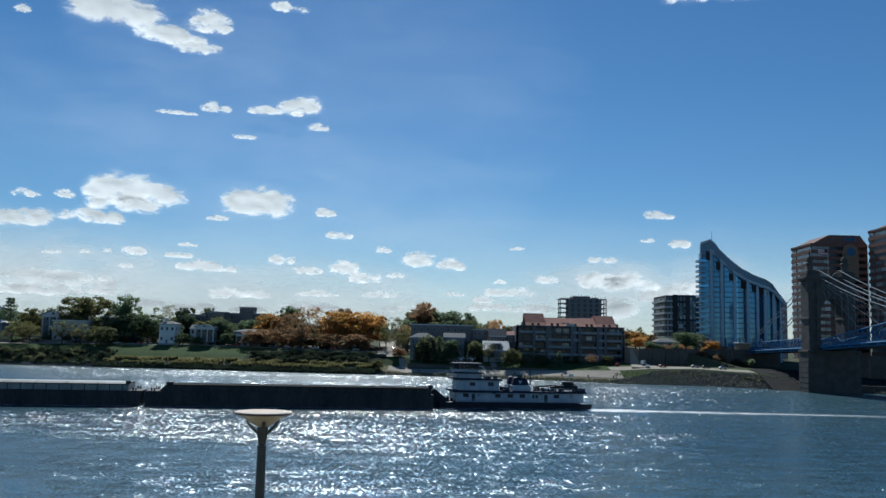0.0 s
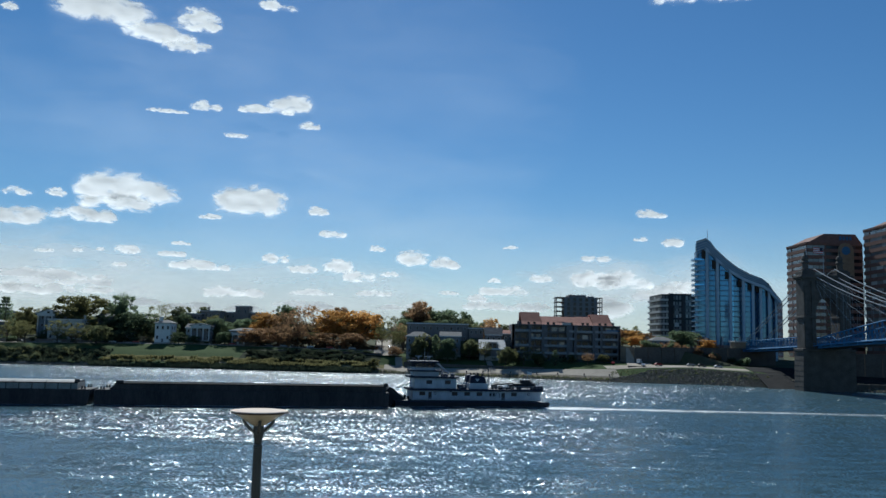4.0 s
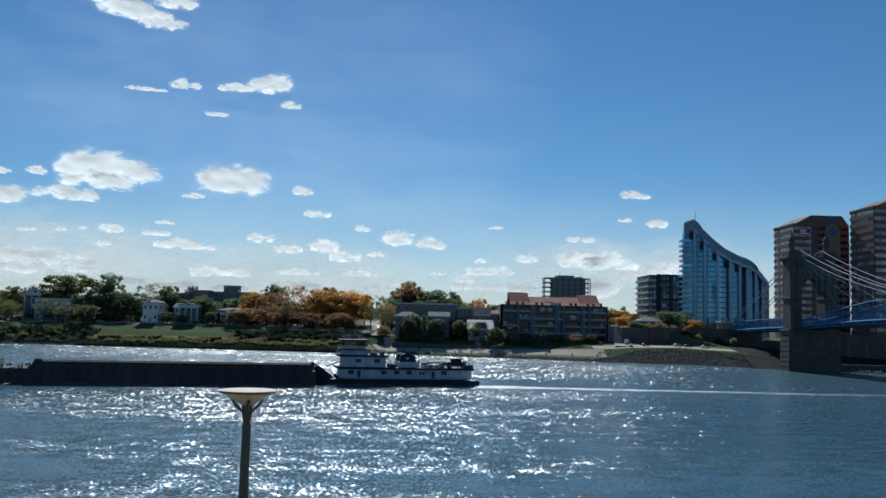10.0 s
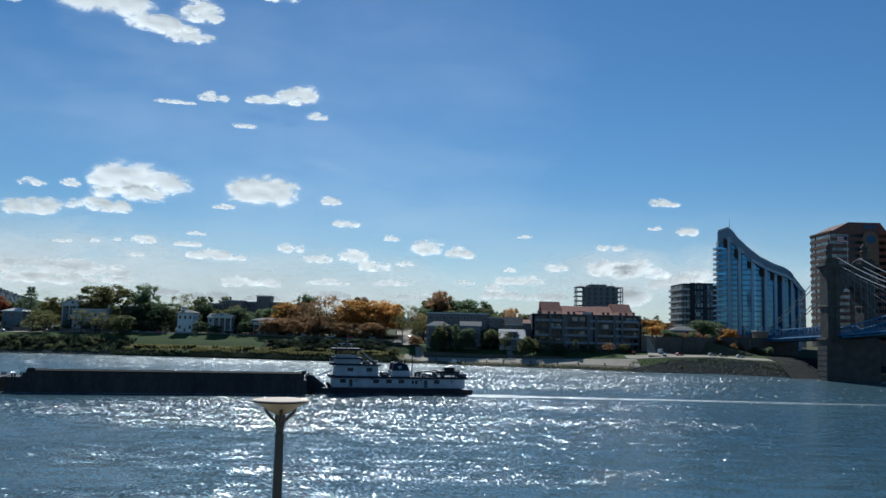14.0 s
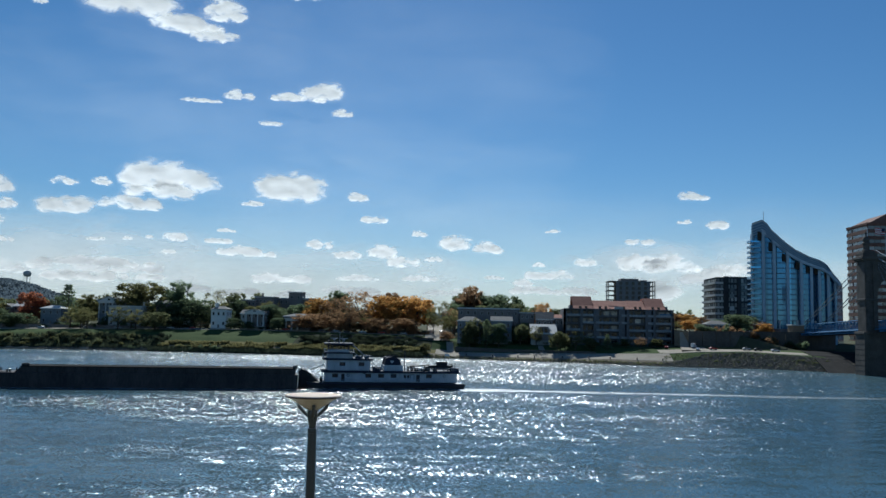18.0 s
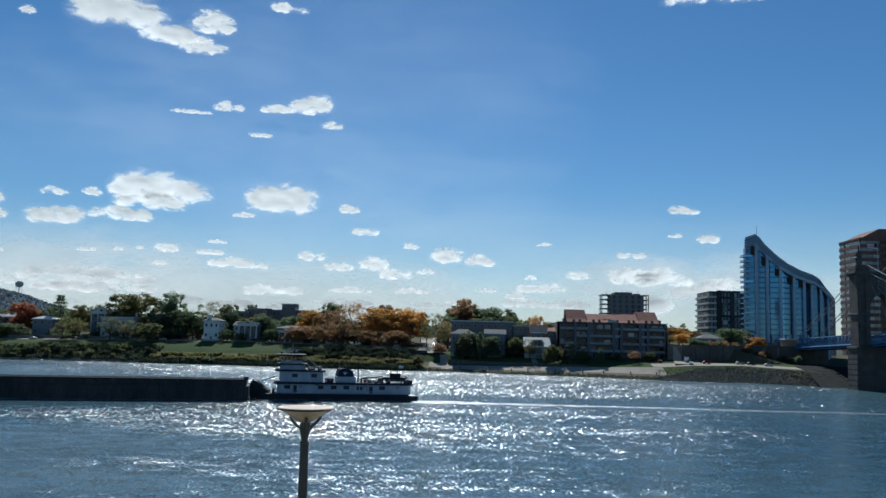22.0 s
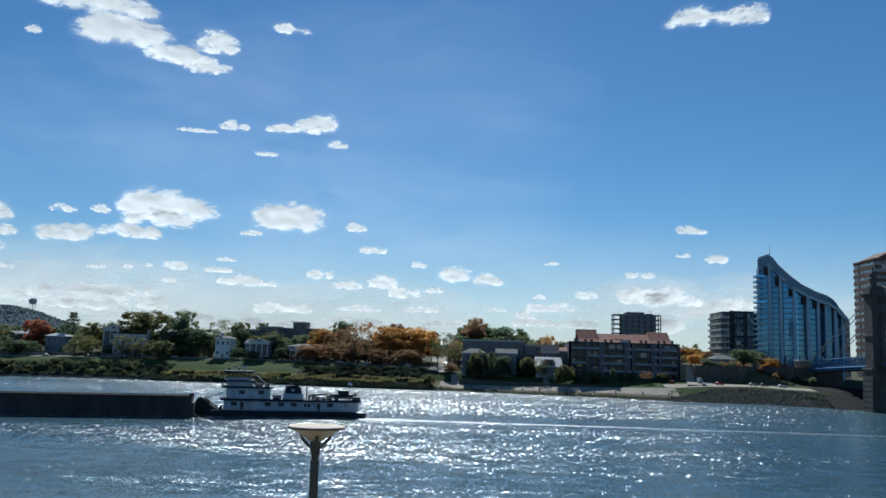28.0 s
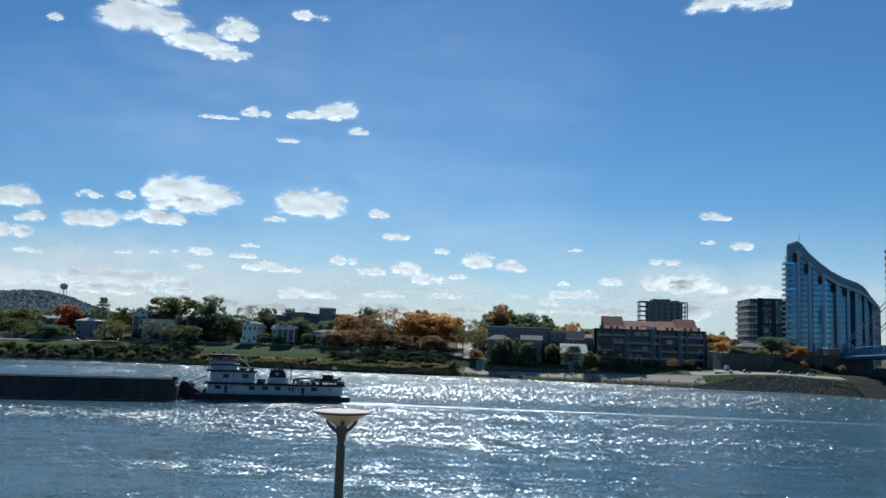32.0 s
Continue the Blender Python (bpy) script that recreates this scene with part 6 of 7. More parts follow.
for n, (kind, x, y, top, width) in enumerate((
    ("conifer", -288.3, 565, 42.4, 15.9),
    ("olive", -275.1, 568, 34.9, 11.4),
    ("green", -273.6, 590, 36.2, 11.9),
    ("olive", -239.7, 568, 44.1, 29.0),
    ("dark", -212.3, 572, 45.0, 16.9),
    ("dark", -223.0, 585, 40.0, 15.7),
    ("bare", -189.3, 580, 40.2, 15.6),
    ("dark", -198.1, 560, 32.7, 26.3),
    ("dark", -180.5, 562, 28.0, 16.6),
    ("green", -181.2, 600, 38.9, 13.7),
    ("green", -169.8, 620, 39.5, 12.5),
    ("bare", -269.7, 533, 26.5, 12.2),
    ("bare", -257.7, 532, 24.7, 11.4),
    ("bare", -238.1, 533, 27.3, 13.6),
    ("bare", -226.2, 533, 25.5, 13.6),
    ("green", -212.8, 531, 23.6, 16.4),
    ("dark", -221.7, 566, 30.8, 19.0),
    ("bare", -189.4, 548, 20.9, 11.0),
    ("dark", -144.2, 552, 30.1, 12.6),
    ("dark", -138.7, 556, 27.0, 11.2),
    ("dark", -164.0, 540, 20.7, 9.4),
    ("dark", -134.2, 536, 21.4, 8.6),
    ("orange", -116.3, 570, 35.0, 17.6),
    ("rust", -103.5, 560, 36.5, 16.5),
    ("dark", -104.4, 585, 40.9, 14.9),
    ("rust", -83.6, 556, 40.6, 23.9),
    ("orange", -69.0, 560, 37.4, 23.3),
    ("rustfull", -64.6, 580, 40.1, 15.6),
    ("orange", -49.6, 556, 37.0, 24.6),
    ("olive", -55.6, 565, 34.9, 19.0),
    ("green", -41.2, 575, 35.5, 9.3),
    ("orangelow", -112.7, 536, 24.0, 24.0),
    ("orangelow", -89.1, 534, 22.6, 19.0),
    ("orangelow", -70.2, 532, 22.2, 18.5),
    ("rustfull", -52.1, 530, 22.4, 17.8),
    ("olive", -79.4, 540, 22.7, 14.5),
    ("rust", -102.1, 545, 25.9, 18.3),
    ("bare", -28.9, 560, 35.4, 12.8),
    ("rust", -87.0, 529, 34.0, 15.0),
    ("bare", -34.5, 534, 30.0, 9.0),
    ("rust", -22.4, 552, 30.1, 13.3),
    ("dark", -21.3, 600, 36.8, 12.1),
    ("green", -18.5, 610, 42.0, 13.9),
    ("rustfull", -13.1, 600, 46.2, 17.7),
    ("green", -3.8, 605, 41.8, 13.8),
    ("dark", 8.7, 600, 40.7, 29.8),
    ("green", 20.0, 610, 38.0, 12.3),
    ("orange", 36.9, 580, 34.9, 11.7),
    ("bare", 28.3, 570, 31.4, 9.9),
    ("bare", -7.8, 503, 24.1, 8.1),
    ("bare", -1.8, 503, 22.2, 7.4),
    ("dark", -12.6, 500, 16.6, 4.7),
    ("green", 39.3, 482, 16.4, 8.4),
    ("bare", 49.8, 484, 17.3, 10.4),
    ("bare", 57.5, 484, 15.2, 7.8),
    ("conifer", 67.0, 478, 15.5, 5.8),
    ("rust", 84.5, 474, 14.4, 6.4),
    ("green", 44.2, 486, 13.9, 6.5),
    ("olive", -35.6, 486, 8.1, 5.2),
    ("orange", 124.3, 540, 28.4, 14.5),
    ("rustfull", 118.5, 545, 29.0, 14.6),
    ("orange", 122.1, 520, 24.7, 9.1),
    ("rustfull", 138.2, 560, 27.5, 11.3),
    ("dark", 150.6, 520, 28.8, 15.3),
    ("dark", 141.4, 530, 25.5, 12.1),
    ("dark", 161.4, 535, 27.8, 10.8),
    ("orange", 164.9, 515, 23.6, 9.0),
    ("red", -319.9, 575, 35.8, 16.2),
    ("red", -312.6, 578, 32.1, 8.5),
    ("olive", -348.5, 570, 32.8, 20.6),
    ("green", -373.1, 575, 31.1, 19.3),
    ("bare", -325.4, 535, 22.6, 15.8),
    ("green", -342.4, 545, 24.7, 16.8),
    ("dark", -304.9, 533, 21.2, 21.5),
    ("green", -359.5, 540, 22.5, 16.7),
    ("green", -379.8, 545, 25.9, 21.9),
    ("olive", -400.5, 580, 32.7, 23.3),
    ("dark", -333.2, 560, 24.5, 11.3),
    ("bare", -263.6, 535, 26.2, 12.2),
    ("olive", -297.3, 560, 24.8, 11.3),
    ("dark", 22.3, 516, 21.5, 10.4),
    ("green", 14.3, 512, 19.3, 8.9),
    ("bare", -26.6, 535, 24.7, 10.8),
    ("bare", -21.2, 540, 29.2, 13.0),
    ("rustfull", -24.9, 508, 15.0, 7.5),
    ("dark", -113.7, 550, 18.4, 12.5),
    ("dark", -153.7, 536, 18.8, 7.9),
    ("bare", -231.7, 538, 21.9, 10.8),
    ("dark", -255.6, 560, 20.1, 12.8),
    ("green", -207.2, 545, 18.9, 14.6),
    ("dark", -202.7, 555, 16.9, 14.9),
    ("rust", -188.1, 545, 16.5, 9.5),
    ("bare", 116.0, 530, 23.9, 10.7),
    ("bare", 129.6, 525, 22.8, 8.5),
    ("dark", 133.6, 520, 22.9, 7.7),
    ("dark", 142.9, 515, 24.5, 13.8),
    ("rust", 166.2, 530, 25.1, 10.7),
    ("green", 57.7, 480, 13.3, 5.8),
    ("olive", 94.1, 478, 13.6, 5.8),
    ("green", 76.9, 480, 13.2, 5.2),
    ("green", -10.7, 499, 21.3, 9.4),
    ("conifer", -0.8, 499, 22.9, 8.0),
    ("dark", 6.6, 499, 20.4, 8.7),
    ("green", 19.4, 503, 20.1, 8.8),
    ("bare", 28.3, 494, 19.6, 7.3),
)):
    plant_tree(kind, x, y, top, width, n)


# a second row closes the gaps behind the houses
rng = random.Random(77)
for n in range(34):
    x = -400 + n * 8.6 + rng.uniform(-3, 3)
    plant_tree(("dark", "green", "dark", "bare", "olive")[n * 7 % 5], x, rng.uniform(584, 604), rng.uniform(28, 34.5), rng.uniform(11, 17), 200 + n)
for n in range(9):
    plant_tree(("dark", "rust", "green")[n % 3], -22 + n * 8.4 + rng.uniform(-2, 2), rng.uniform(560, 590), rng.uniform(30, 35), rng.uniform(9, 13), 260 + n)


def plant_bush(leaf, label, x, y, width, tall, n):
    key = (leaf.name, n % 3)
    rng = random.Random(n)
    m = pose(x, y, height(x, y), 0, 0, rng.uniform(0, 360)) @ Matrix.Diagonal((width / 3.6, width / 3.6, tall / 2.8, 1))
    if key not in BUSH:
        BUSH[key] = tagged(bush_model(leaf, len(BUSH) + 90), label, "bush", "bushes of the far bank")
        BUSH[key].matrix_basis = m
        return
    src = BUSH[key]
    keep = src.scale.copy()
    src.scale = (1, 1, 1)
    copy_thing(src, m)
    src.scale = keep


rng = random.Random(5)
n = 0
for x0, x1, s0, s1, count, wide, tall, leaf, label in (
        (-330, -215, 7, 22, 46, (3.5, 7), (2.2, 5), L_GREEN, "green riverside bush on the bank"),
        (-330, -195, 7, 24, 34, (3.5, 7), (2.2, 5), L_IVY, "dark riverside bush on the bank"),
        (-215, -150, 2, 9, 14, (3, 5), (1.4, 2.6), L_DARK, "dark riverside bush on the bank"),
        (-300, -190, 5, 18, 12, (3, 5), (1.6, 3), L_OLIVE, "yellowing riverside bush on the bank"),
        (-112, -38, 13, 33, 90, (3.5, 6.5), (1.8, 3.4), L_IVY, "dark ivy-clad bush on the bank"),
        (-112, -42, 4, 14, 10, (2.5, 4), (1.2, 2), L_OLIVE, "green riverside bush on the bank"),
        (-100, -36, 48, 60, 20, (3, 6), (2, 4), L_RUST, "brown bush beneath autumn trees"),
        (-335, -118, 53, 68, 66, (3, 6.5), (1.8, 4.2), L_DARK, "dark garden bush beside houses"),
        (-20, 62, 34, 44, 18, (2.5, 5), (1.6, 3.2), L_DARK, "dark clipped bush on the terraced bank"),
        (60, 100, 36, 46, 14, (2.5, 5), (1.6, 3.0), L_DARK, "dark clipped bush on the terraced bank"),
        (110, 172, 6, 17, 12, (1.5, 3.2), (0.8, 1.8), L_GREEN, "low scrub among bank stones"),
        (118, 175, 50, 66, 26, (3, 7), (2, 5), L_RUST, "rusty bush above the flood wall"),
        (118, 175, 50, 66, 20, (3, 7), (2, 6), L_DARK, "dark bush above the flood wall")):
    for _ in range(count):
        x = rng.uniform(x0, x1)
        y = shore_y(x) + rng.uniform(s0, s1)
        plant_bush(leaf, label, x, y, rng.uniform(*wide), rng.uniform(*tall), n)
        n += 1


# ---- reeds, scrub and bank stones ----
def scatter_leaves(name, label, category, leaf, spots, size, tall):
    verts, faces = [], []
    r = random.Random(len(spots))
    for x, y, z in spots:
        for _ in range(3):
            b = len(verts)
            w = r.uniform(0, math.pi)
            dx, dy = math.cos(w) * size, math.sin(w) * size
            h = tall * r.uniform(0.5, 1.2)
            lx, ly = r.uniform(-0.4, 0.4), r.uniform(-0.4, 0.4)
            verts += [(x - dx, y - dy, z - 0.1), (x + dx, y + dy, z - 0.1), (x + dx * 0.5 + lx, y + dy * 0.5 + ly, z + h), (x - dx * 0.7 + lx, y - dy * 0.7 + ly, z + h * 0.85)]
            faces.append((b, b + 1, b + 2, b + 3))
    me = bpy.data.meshes.new(name)
    me.from_pydata(verts, [], faces)
    me.materials.append(leaf)
    return tagged(new(name, me), label, category, kind="stuff")


def spots(x0, x1, s0, s1, count, seed):
    r = random.Random(seed)
    out = []
    for _ in range(count):
        x = r.uniform(x0, x1)
        y = shore_y(x) + r.uniform(s0, s1)
        out.append((x, y, height(x, y)))
    return out


scatter_leaves("reeds", "straw-yellow reeds along the river's edge", "reeds", L_STRAW, [q for q in spots(-196, -34, 4, 13, 9000, 1) if noise.noise(Vector((q[0] * 0.11, q[1] * 0.2, 2))) > -0.02], 0.22, 1.9)
scatter_leaves("scrub", "dark weedy scrub along the river bank", "scrub", L_IVY, spots(-200, -36, 0.3, 5.5, 4600, 2) + spots(-340, -200, 3.5, 8, 2200, 6) + spots(-340, -195, 6, 26, 2600, 3), 0.4, 1.2)
scatter_leaves("weeds", "green weeds among the bank stones", "weeds", L_GREEN, spots(92, 205, 1.5, 16, 420, 4) + spots(-36, 92, 1, 5, 500, 5), 0.3, 0.6)


def bank_stones():
    r = random.Random(8)
    verts, faces = [], []
    for x0, x1, s0, s1, count, k in ((90, 172, -0.5, 17, 5600, 0.5), (-36, 92, -0.5, 5, 1500, 0.4), (172, 215, -1, 14, 700, 0.7), (-330, -190, -0.5, 4, 700, 0.5)):
        for x, y, z in spots(x0, x1, s0, s1, count, int(x0) + 900):
            if x0 == 90 and y - shore_y(x) > 4 + (x - 90) * 0.5:
                continue
            b = len(verts)
            s = k * r.uniform(0.4, 1.2)
            q = Euler((r.uniform(0, 6), r.uniform(0, 6), r.uniform(0, 6))).to_matrix()
            for v in ((1, 0, 0), (-1, 0, 0), (0, 1, 0), (0, -1, 0), (0, 0, 1), (0, 0, -1)):
                verts.append(Vector((x, y, z + 0.1)) + q @ (Vector(v) * s * r.uniform(0.7, 1.2)))
            for f in ((0, 2, 4), (2, 1, 4), (1, 3, 4), (3, 0, 4), (2, 0, 5), (1, 2, 5), (3, 1, 5), (0, 3, 5)):
                faces.append(tuple(b + i for i in f))
    me = bpy.data.meshes.new("riprap")
    me.from_pydata(verts, [], faces)
    me.materials.append(M_RIPRAP)
    return tagged(new("riprap", me), "grey-brown riprap stones along the water's edge", "stones", kind="stuff")


bank_stones()


def driftwood(m, long, seed):
    r = random.Random(seed)
    ob = thing("driftwood", m, "bleached driftwood log stranded on the muddy bank", "log", "driftwood on the bank")
    pts = [(long * (k - 0.5), 0.25 * r.uniform(-1, 1), 0.22 + 0.12 * r.random()) for k in (0, 0.25, 0.5, 0.75, 1)]
    part("trunk", sweep(pts, 0.24, 7), M_DRIFT, ob)
    for k in (1, 3):
        bm = bmesh.new()
        tube(bm, pts[k], (pts[k][0] + 0.8, r.uniform(-0.6, 0.6), pts[k][2] + r.uniform(0.6, 1.1)), 0.10, 0.04, 6)
        part("branch_stub", bm, M_DRIFT, ob)
    return ob


rng = random.Random(12)
for n in range(12):
    x = rng.uniform(-318, -205)
    y = shore_y(x) + rng.uniform(1.5, 4.5)
    driftwood(pose(x, y, height(x, y), 0, 0, rng.uniform(-25, 25)), rng.uniform(3, 7), n)


# ---- paths, roads and walls on the far bank ----
def strip(name, label, category, mat, xs, s0, s1, lift=0.12, depth=0.4):
    """A paved strip that follows the bank between two distances from the water."""
    bm = bmesh.new()
    rows = []
    for x in xs:
        y = shore_y(x)
        rows.append([bm.verts.new((x, y + s, height(x, y + s) + d)) for s, d in ((s0, -depth), (s0, lift), ((s0 + s1) / 2, lift), (s1, lift), (s1, -depth))])
    for p, q in zip(rows, rows[1:]):
        for i in range(4):
            bm.faces.new((p[i], q[i], q[i + 1], p[i + 1]))
    return tagged(mesh_ob(name, bm, mat), label, category, kind="structure")


strip("promenade", "pale paved promenade along the river", "pavement", M_PATH, np.linspace(-30, 96, 60), 8.0, 19.5)
strip("river_road", "pale worn road along the top of the bank stones", "road", M_PATH, np.linspace(92, 163, 40), 19, 31)
strip("drive_road", "pale road along the top of the lawn", "road", M_PATH, np.linspace(-330, -40, 120), 45.5, 51.5)


def slope_path(name, label, mat, x0, y0, x1, y1, w0, w1, lift=0.15):
    bm = bmesh.new()
    rows = []
    for i in range(25):
        k = i / 24
        x, y, w = x0 + (x1 - x0) * k, y0 + (y1 - y0) * k, w0 + (w1 - w0) * k
        z = max(height(x - w, y), height(x + w, y), height(x, y)) + lift
        rows.append([bm.verts.new((x - w, y, z - 0.6)), bm.verts.new((x - w, y, z)), bm.verts.new((x + w, y, z)), bm.verts.new((x + w, y, z - 0.6))])
    for p, q in zip(rows, rows[1:]):
        for i in range(3):
            bm.faces.new((p[i], p[i + 1], q[i + 1], q[i]))
    return tagged(mesh_ob(name, bm, mat), label, "ramp", kind="structure")


slope_path("hill_street", "pale street climbing between autumn trees", M_PATH, -30.08, 505, -40.91, 660, 7.5, 5.5)
slope_path("boat_ramp", "pale concrete steps down to the promenade", M_PATH, -19.98, 482, -22.65, 506, 2.4, 2.0)
slope_path("stair_ramp", "pale concrete stair down to the promenade", M_PATH, 32.12, 470, 30.63, 496, 2.2, 1.4)
slope_path("side_street", "pale street between flats and the flood wall", M_PATH, 110.45, 458, 126.26, 560, 7.0, 4.5)
slope_path("landing_ramp", "dark asphalt ramp down to the water beside the bridge tower", M_LANDING, 173.7, 458.3, 169.2, 407.4, 8, 9)
slope_path("garden_drive", "pale concrete drive in front of the white villa", M_CONC, -193.32, 534, -191.8, 552, 9, 7)


def wall_run(name, label, mat, pts, thick, coping=0.0, post=0.0):
    """A wall along points of (x, y, foot, top), with a coping and upright joints."""
    ob = thing(name, Matrix(), label, "wall", kind="structure")
    for (x0, y0, f0, t0), (x1, y1, f1, t1) in zip(pts, pts[1:]):
        n = max(1, int(math.hypot(x1 - x0, y1 - y0) / 7))
        for i in range(n):
            a0, b0 = i / n, (i + 1) / n
            bm = bmesh.new()
            v = []
            for k in (a0, b0 - 0.004):
                x, y, f, t = (p + (q - p) * k for p, q in ((x0, x1), (y0, y1), (f0, f1), (t0, t1)))
                v += [bm.verts.new((x, y, f)), bm.verts.new((x, y, t)), bm.verts.new((x, y + thick, t)), bm.verts.new((x, y + thick, f))]
            for q in ((0, 1, 5, 4), (1, 2, 6, 5), (2, 3, 7, 6), (0, 3, 2, 1), (4, 5, 6, 7), (0, 4, 7, 3)):
                bm.faces.new([v[i2] for i2 in q])
            part("panel", bm, mat, ob)
            if coping:
                bm = bmesh.new()
                xa, ya, ta = (p + (q - p) * a0 for p, q in ((x0, x1), (y0, y1), (t0, t1)))
                xb, yb, tb = (p + (q - p) * b0 for p, q in ((x0, x1), (y0, y1), (t0, t1)))
                q = [bm.verts.new(c) for c in ((xa, ya - 0.2, ta), (xb, yb - 0.2, tb), (xb, yb + thick + 0.2, tb), (xa, ya + thick + 0.2, ta),
                                               (xa, ya - 0.2, ta + coping), (xb, yb - 0.2, tb + coping), (xb, yb + thick + 0.2, tb + coping), (xa, ya + thick + 0.2, ta + coping))]
                for f in ((0, 1, 5, 4), (1, 2, 6, 5), (2, 3, 7, 6), (3, 0, 4, 7), (4, 5, 6, 7), (3, 2, 1, 0)):
                    bm.faces.new([q[i2] for i2 in f])
                part("coping", bm, mat, ob)
    return ob


wall_run("flood_wall", "high dark concrete flood wall above the river road", M_WALLDARK, [(112.15, 479, 7, 17.9), (172.49, 479, 7, 18.69)], 1.2, 0.3)
wall_run("flood_wall_wing", "paler concrete wing of the flood wall", M_TAN, [(106.13, 488, 7, 18.36), (112.15, 480.4, 7, 17.86)], 1.0, 0.3)
wall_run("retaining_wall", "grey-blue retaining wall below autumn trees", M_WALLDARK, [(-95, shore_y(-95) + 31, 6, 11.4), (-46, shore_y(-46) + 31, 6, 11.2), (-32.13, shore_y(-30) + 30, 6, 10.6)], 0.8, 0.25)
wall_run("retaining_wall", "dark low wall behind the promenade", M_WALLDARK, [(-19.09, shore_y(-20) + 21, 2, 6.2), (10, shore_y(10) + 22, 2, 5.6), (60, shore_y(60) + 19, 2, 5.6)], 0.6, 0.2)
wall_run("garden_wall", "dark garden wall along the top of the lawn", M_BROWN, [(-330, shore_y(-330) + 53, 9, 14.2), (-255, shore_y(-255) + 54, 10, 14.2), (-215, shore_y(-215) + 54, 10, 14.2)], 0.5, 0.15)
# stands close to the water to cast shade on the landing
wall_run("approach_wall", "dark stone wall of the bridge approach", M_WALLDARK, [(BX + 8, 428, 3, 17.2), (BX + 60, 408, 3, 17.2), (BX + 150, 375, 3, 17.0)], 2.0, 0.4)
wall_run("quay_wall", "dark stone landing under the bridge", M_STONE, [(195.59, 398, -2, 3.2), (290, 385, -2, 3.2)], 1.5, 0.3)


# ---- parked cars ----
def car_model(paint):
    ob = new("car")
    bm = bmesh.new()
    prism(bm, [(-2.2, 0.35), (2.2, 0.35), (2.25, 0.75), (1.9, 0.92), (1.05, 1.0), (0.35, 1.45), (-1.2, 1.47), (-1.9, 1.0), (-2.25, 0.9)], -0.88, 0.88)
    rounded(bm, 0.08)
    body = part("body", bm, paint, ob)
    bm = bmesh.new()
    prism(bm, [(0.92, 1.02), (0.33, 1.40), (-1.15, 1.42), (-1.7, 1.03)], -0.9, 0.9)
    part("window", bm, M_GLASS, body)
    for x in (-1.35, 1.4):
        for y in (-0.8, 0.8):
            bm = bmesh.new()
            tube(bm, (x, y - 0.11, 0.33), (x, y + 0.11, 0.33), 0.33, n=12)
            w = part("wheel", bm, M_DARK, ob)
            bm = bmesh.new()
            tube(bm, (x, y - 0.12, 0.33), (x, y + 0.12, 0.33), 0.19, n=10)
            part("rim", bm, M_SLAB, w)
    for y in (-0.6, 0.6):
        part("headlight", boxes((2.2, 2.27, y - 0.2, y + 0.2, 0.62, 0.78)), M_FLAGWHITE, ob)
    return ob


PAINTS = [("white", surface("white_car_paint", (0.6, 0.6, 0.6), (0.75, 0.75, 0.75), 1, 0.25)), ("dark grey", surface("grey_car_paint", (0.04, 0.04, 0.045), (0.08, 0.08, 0.085), 1, 0.25)),
          ("silver", surface("silver_car_paint", (0.35, 0.36, 0.37), (0.5, 0.5, 0.5), 1, 0.25)), ("red", surface("red_car_paint", (0.25, 0.03, 0.03), (0.35, 0.05, 0.05), 1, 0.25))]
CARS = [None] * 4
for n, (x, s, turn) in enumerate(((112, 25, 80), (121, 28, 10), (138.5, 28.5, 4), (143.5, 29, 3), (151, 29, 0), (98, 36, 85),
                                  (-95, 48, 4), (-88, 48, 4), (-78, 48, 0), (-66, 48, 0), (-52, 48.5, 3), (-104, 48, 2), (-205, 48.5, 2), (-190, 48.5, 0), (-240, 48.5, 4), (-262, 48.5, 0), (-285, 48.5, 0), (-128, 48.5, 3), (-29.5, 70, 88), (-31, 82, 88), (-27, 60, 88))):
    y = shore_y(x) + s
    m = pose(x, y, height(x, y) + 0.13, 0, 0, turn)
    c = n * 7 % 4
    if CARS[c] is None:
        CARS[c] = tagged(car_model(PAINTS[c][1]), PAINTS[c][0] + " sedan parked beside the road", "car", "parked cars")
        CARS[c].matrix_basis = m
    else:
        copy_thing(CARS[c], m)


def van(m):
    ob = thing("van", m, "white delivery van on the side street", "van")
    bm = bmesh.new()
    prism(bm, [(-2.7, 0.4), (2.6, 0.4), (2.75, 1.1), (2.0, 1.35), (1.45, 2.35), (1.1, 2.5), (-2.65, 2.5)], -0.98, 0.98)
    rounded(bm, 0.1)
    body = part("body", bm, PAINTS[0][1], ob)
    bm = bmesh.new()
    prism(bm, [(2.0, 1.42), (1.5, 2.2), (0.6, 2.2), (0.6, 1.42)], -1.0, 1.0)
    part("window", bm, M_GLASS, body)
    part("windscreen", boxes((1.4, 2.02, -0.85, 0.85, 1.45, 2.1)), M_GLASS, body)
    for x in (-1.7, 1.75):
        for y in (-0.88, 0.88):
            bm = bmesh.new()
            tube(bm, (x, y - 0.12, 0.36), (x, y + 0.12, 0.36), 0.36, n=12)
            part("wheel", bm, M_DARK, ob)
    return ob


van(pose(112.6, 470, height(112.6, 470) + 0.2, 0, 0, 62))


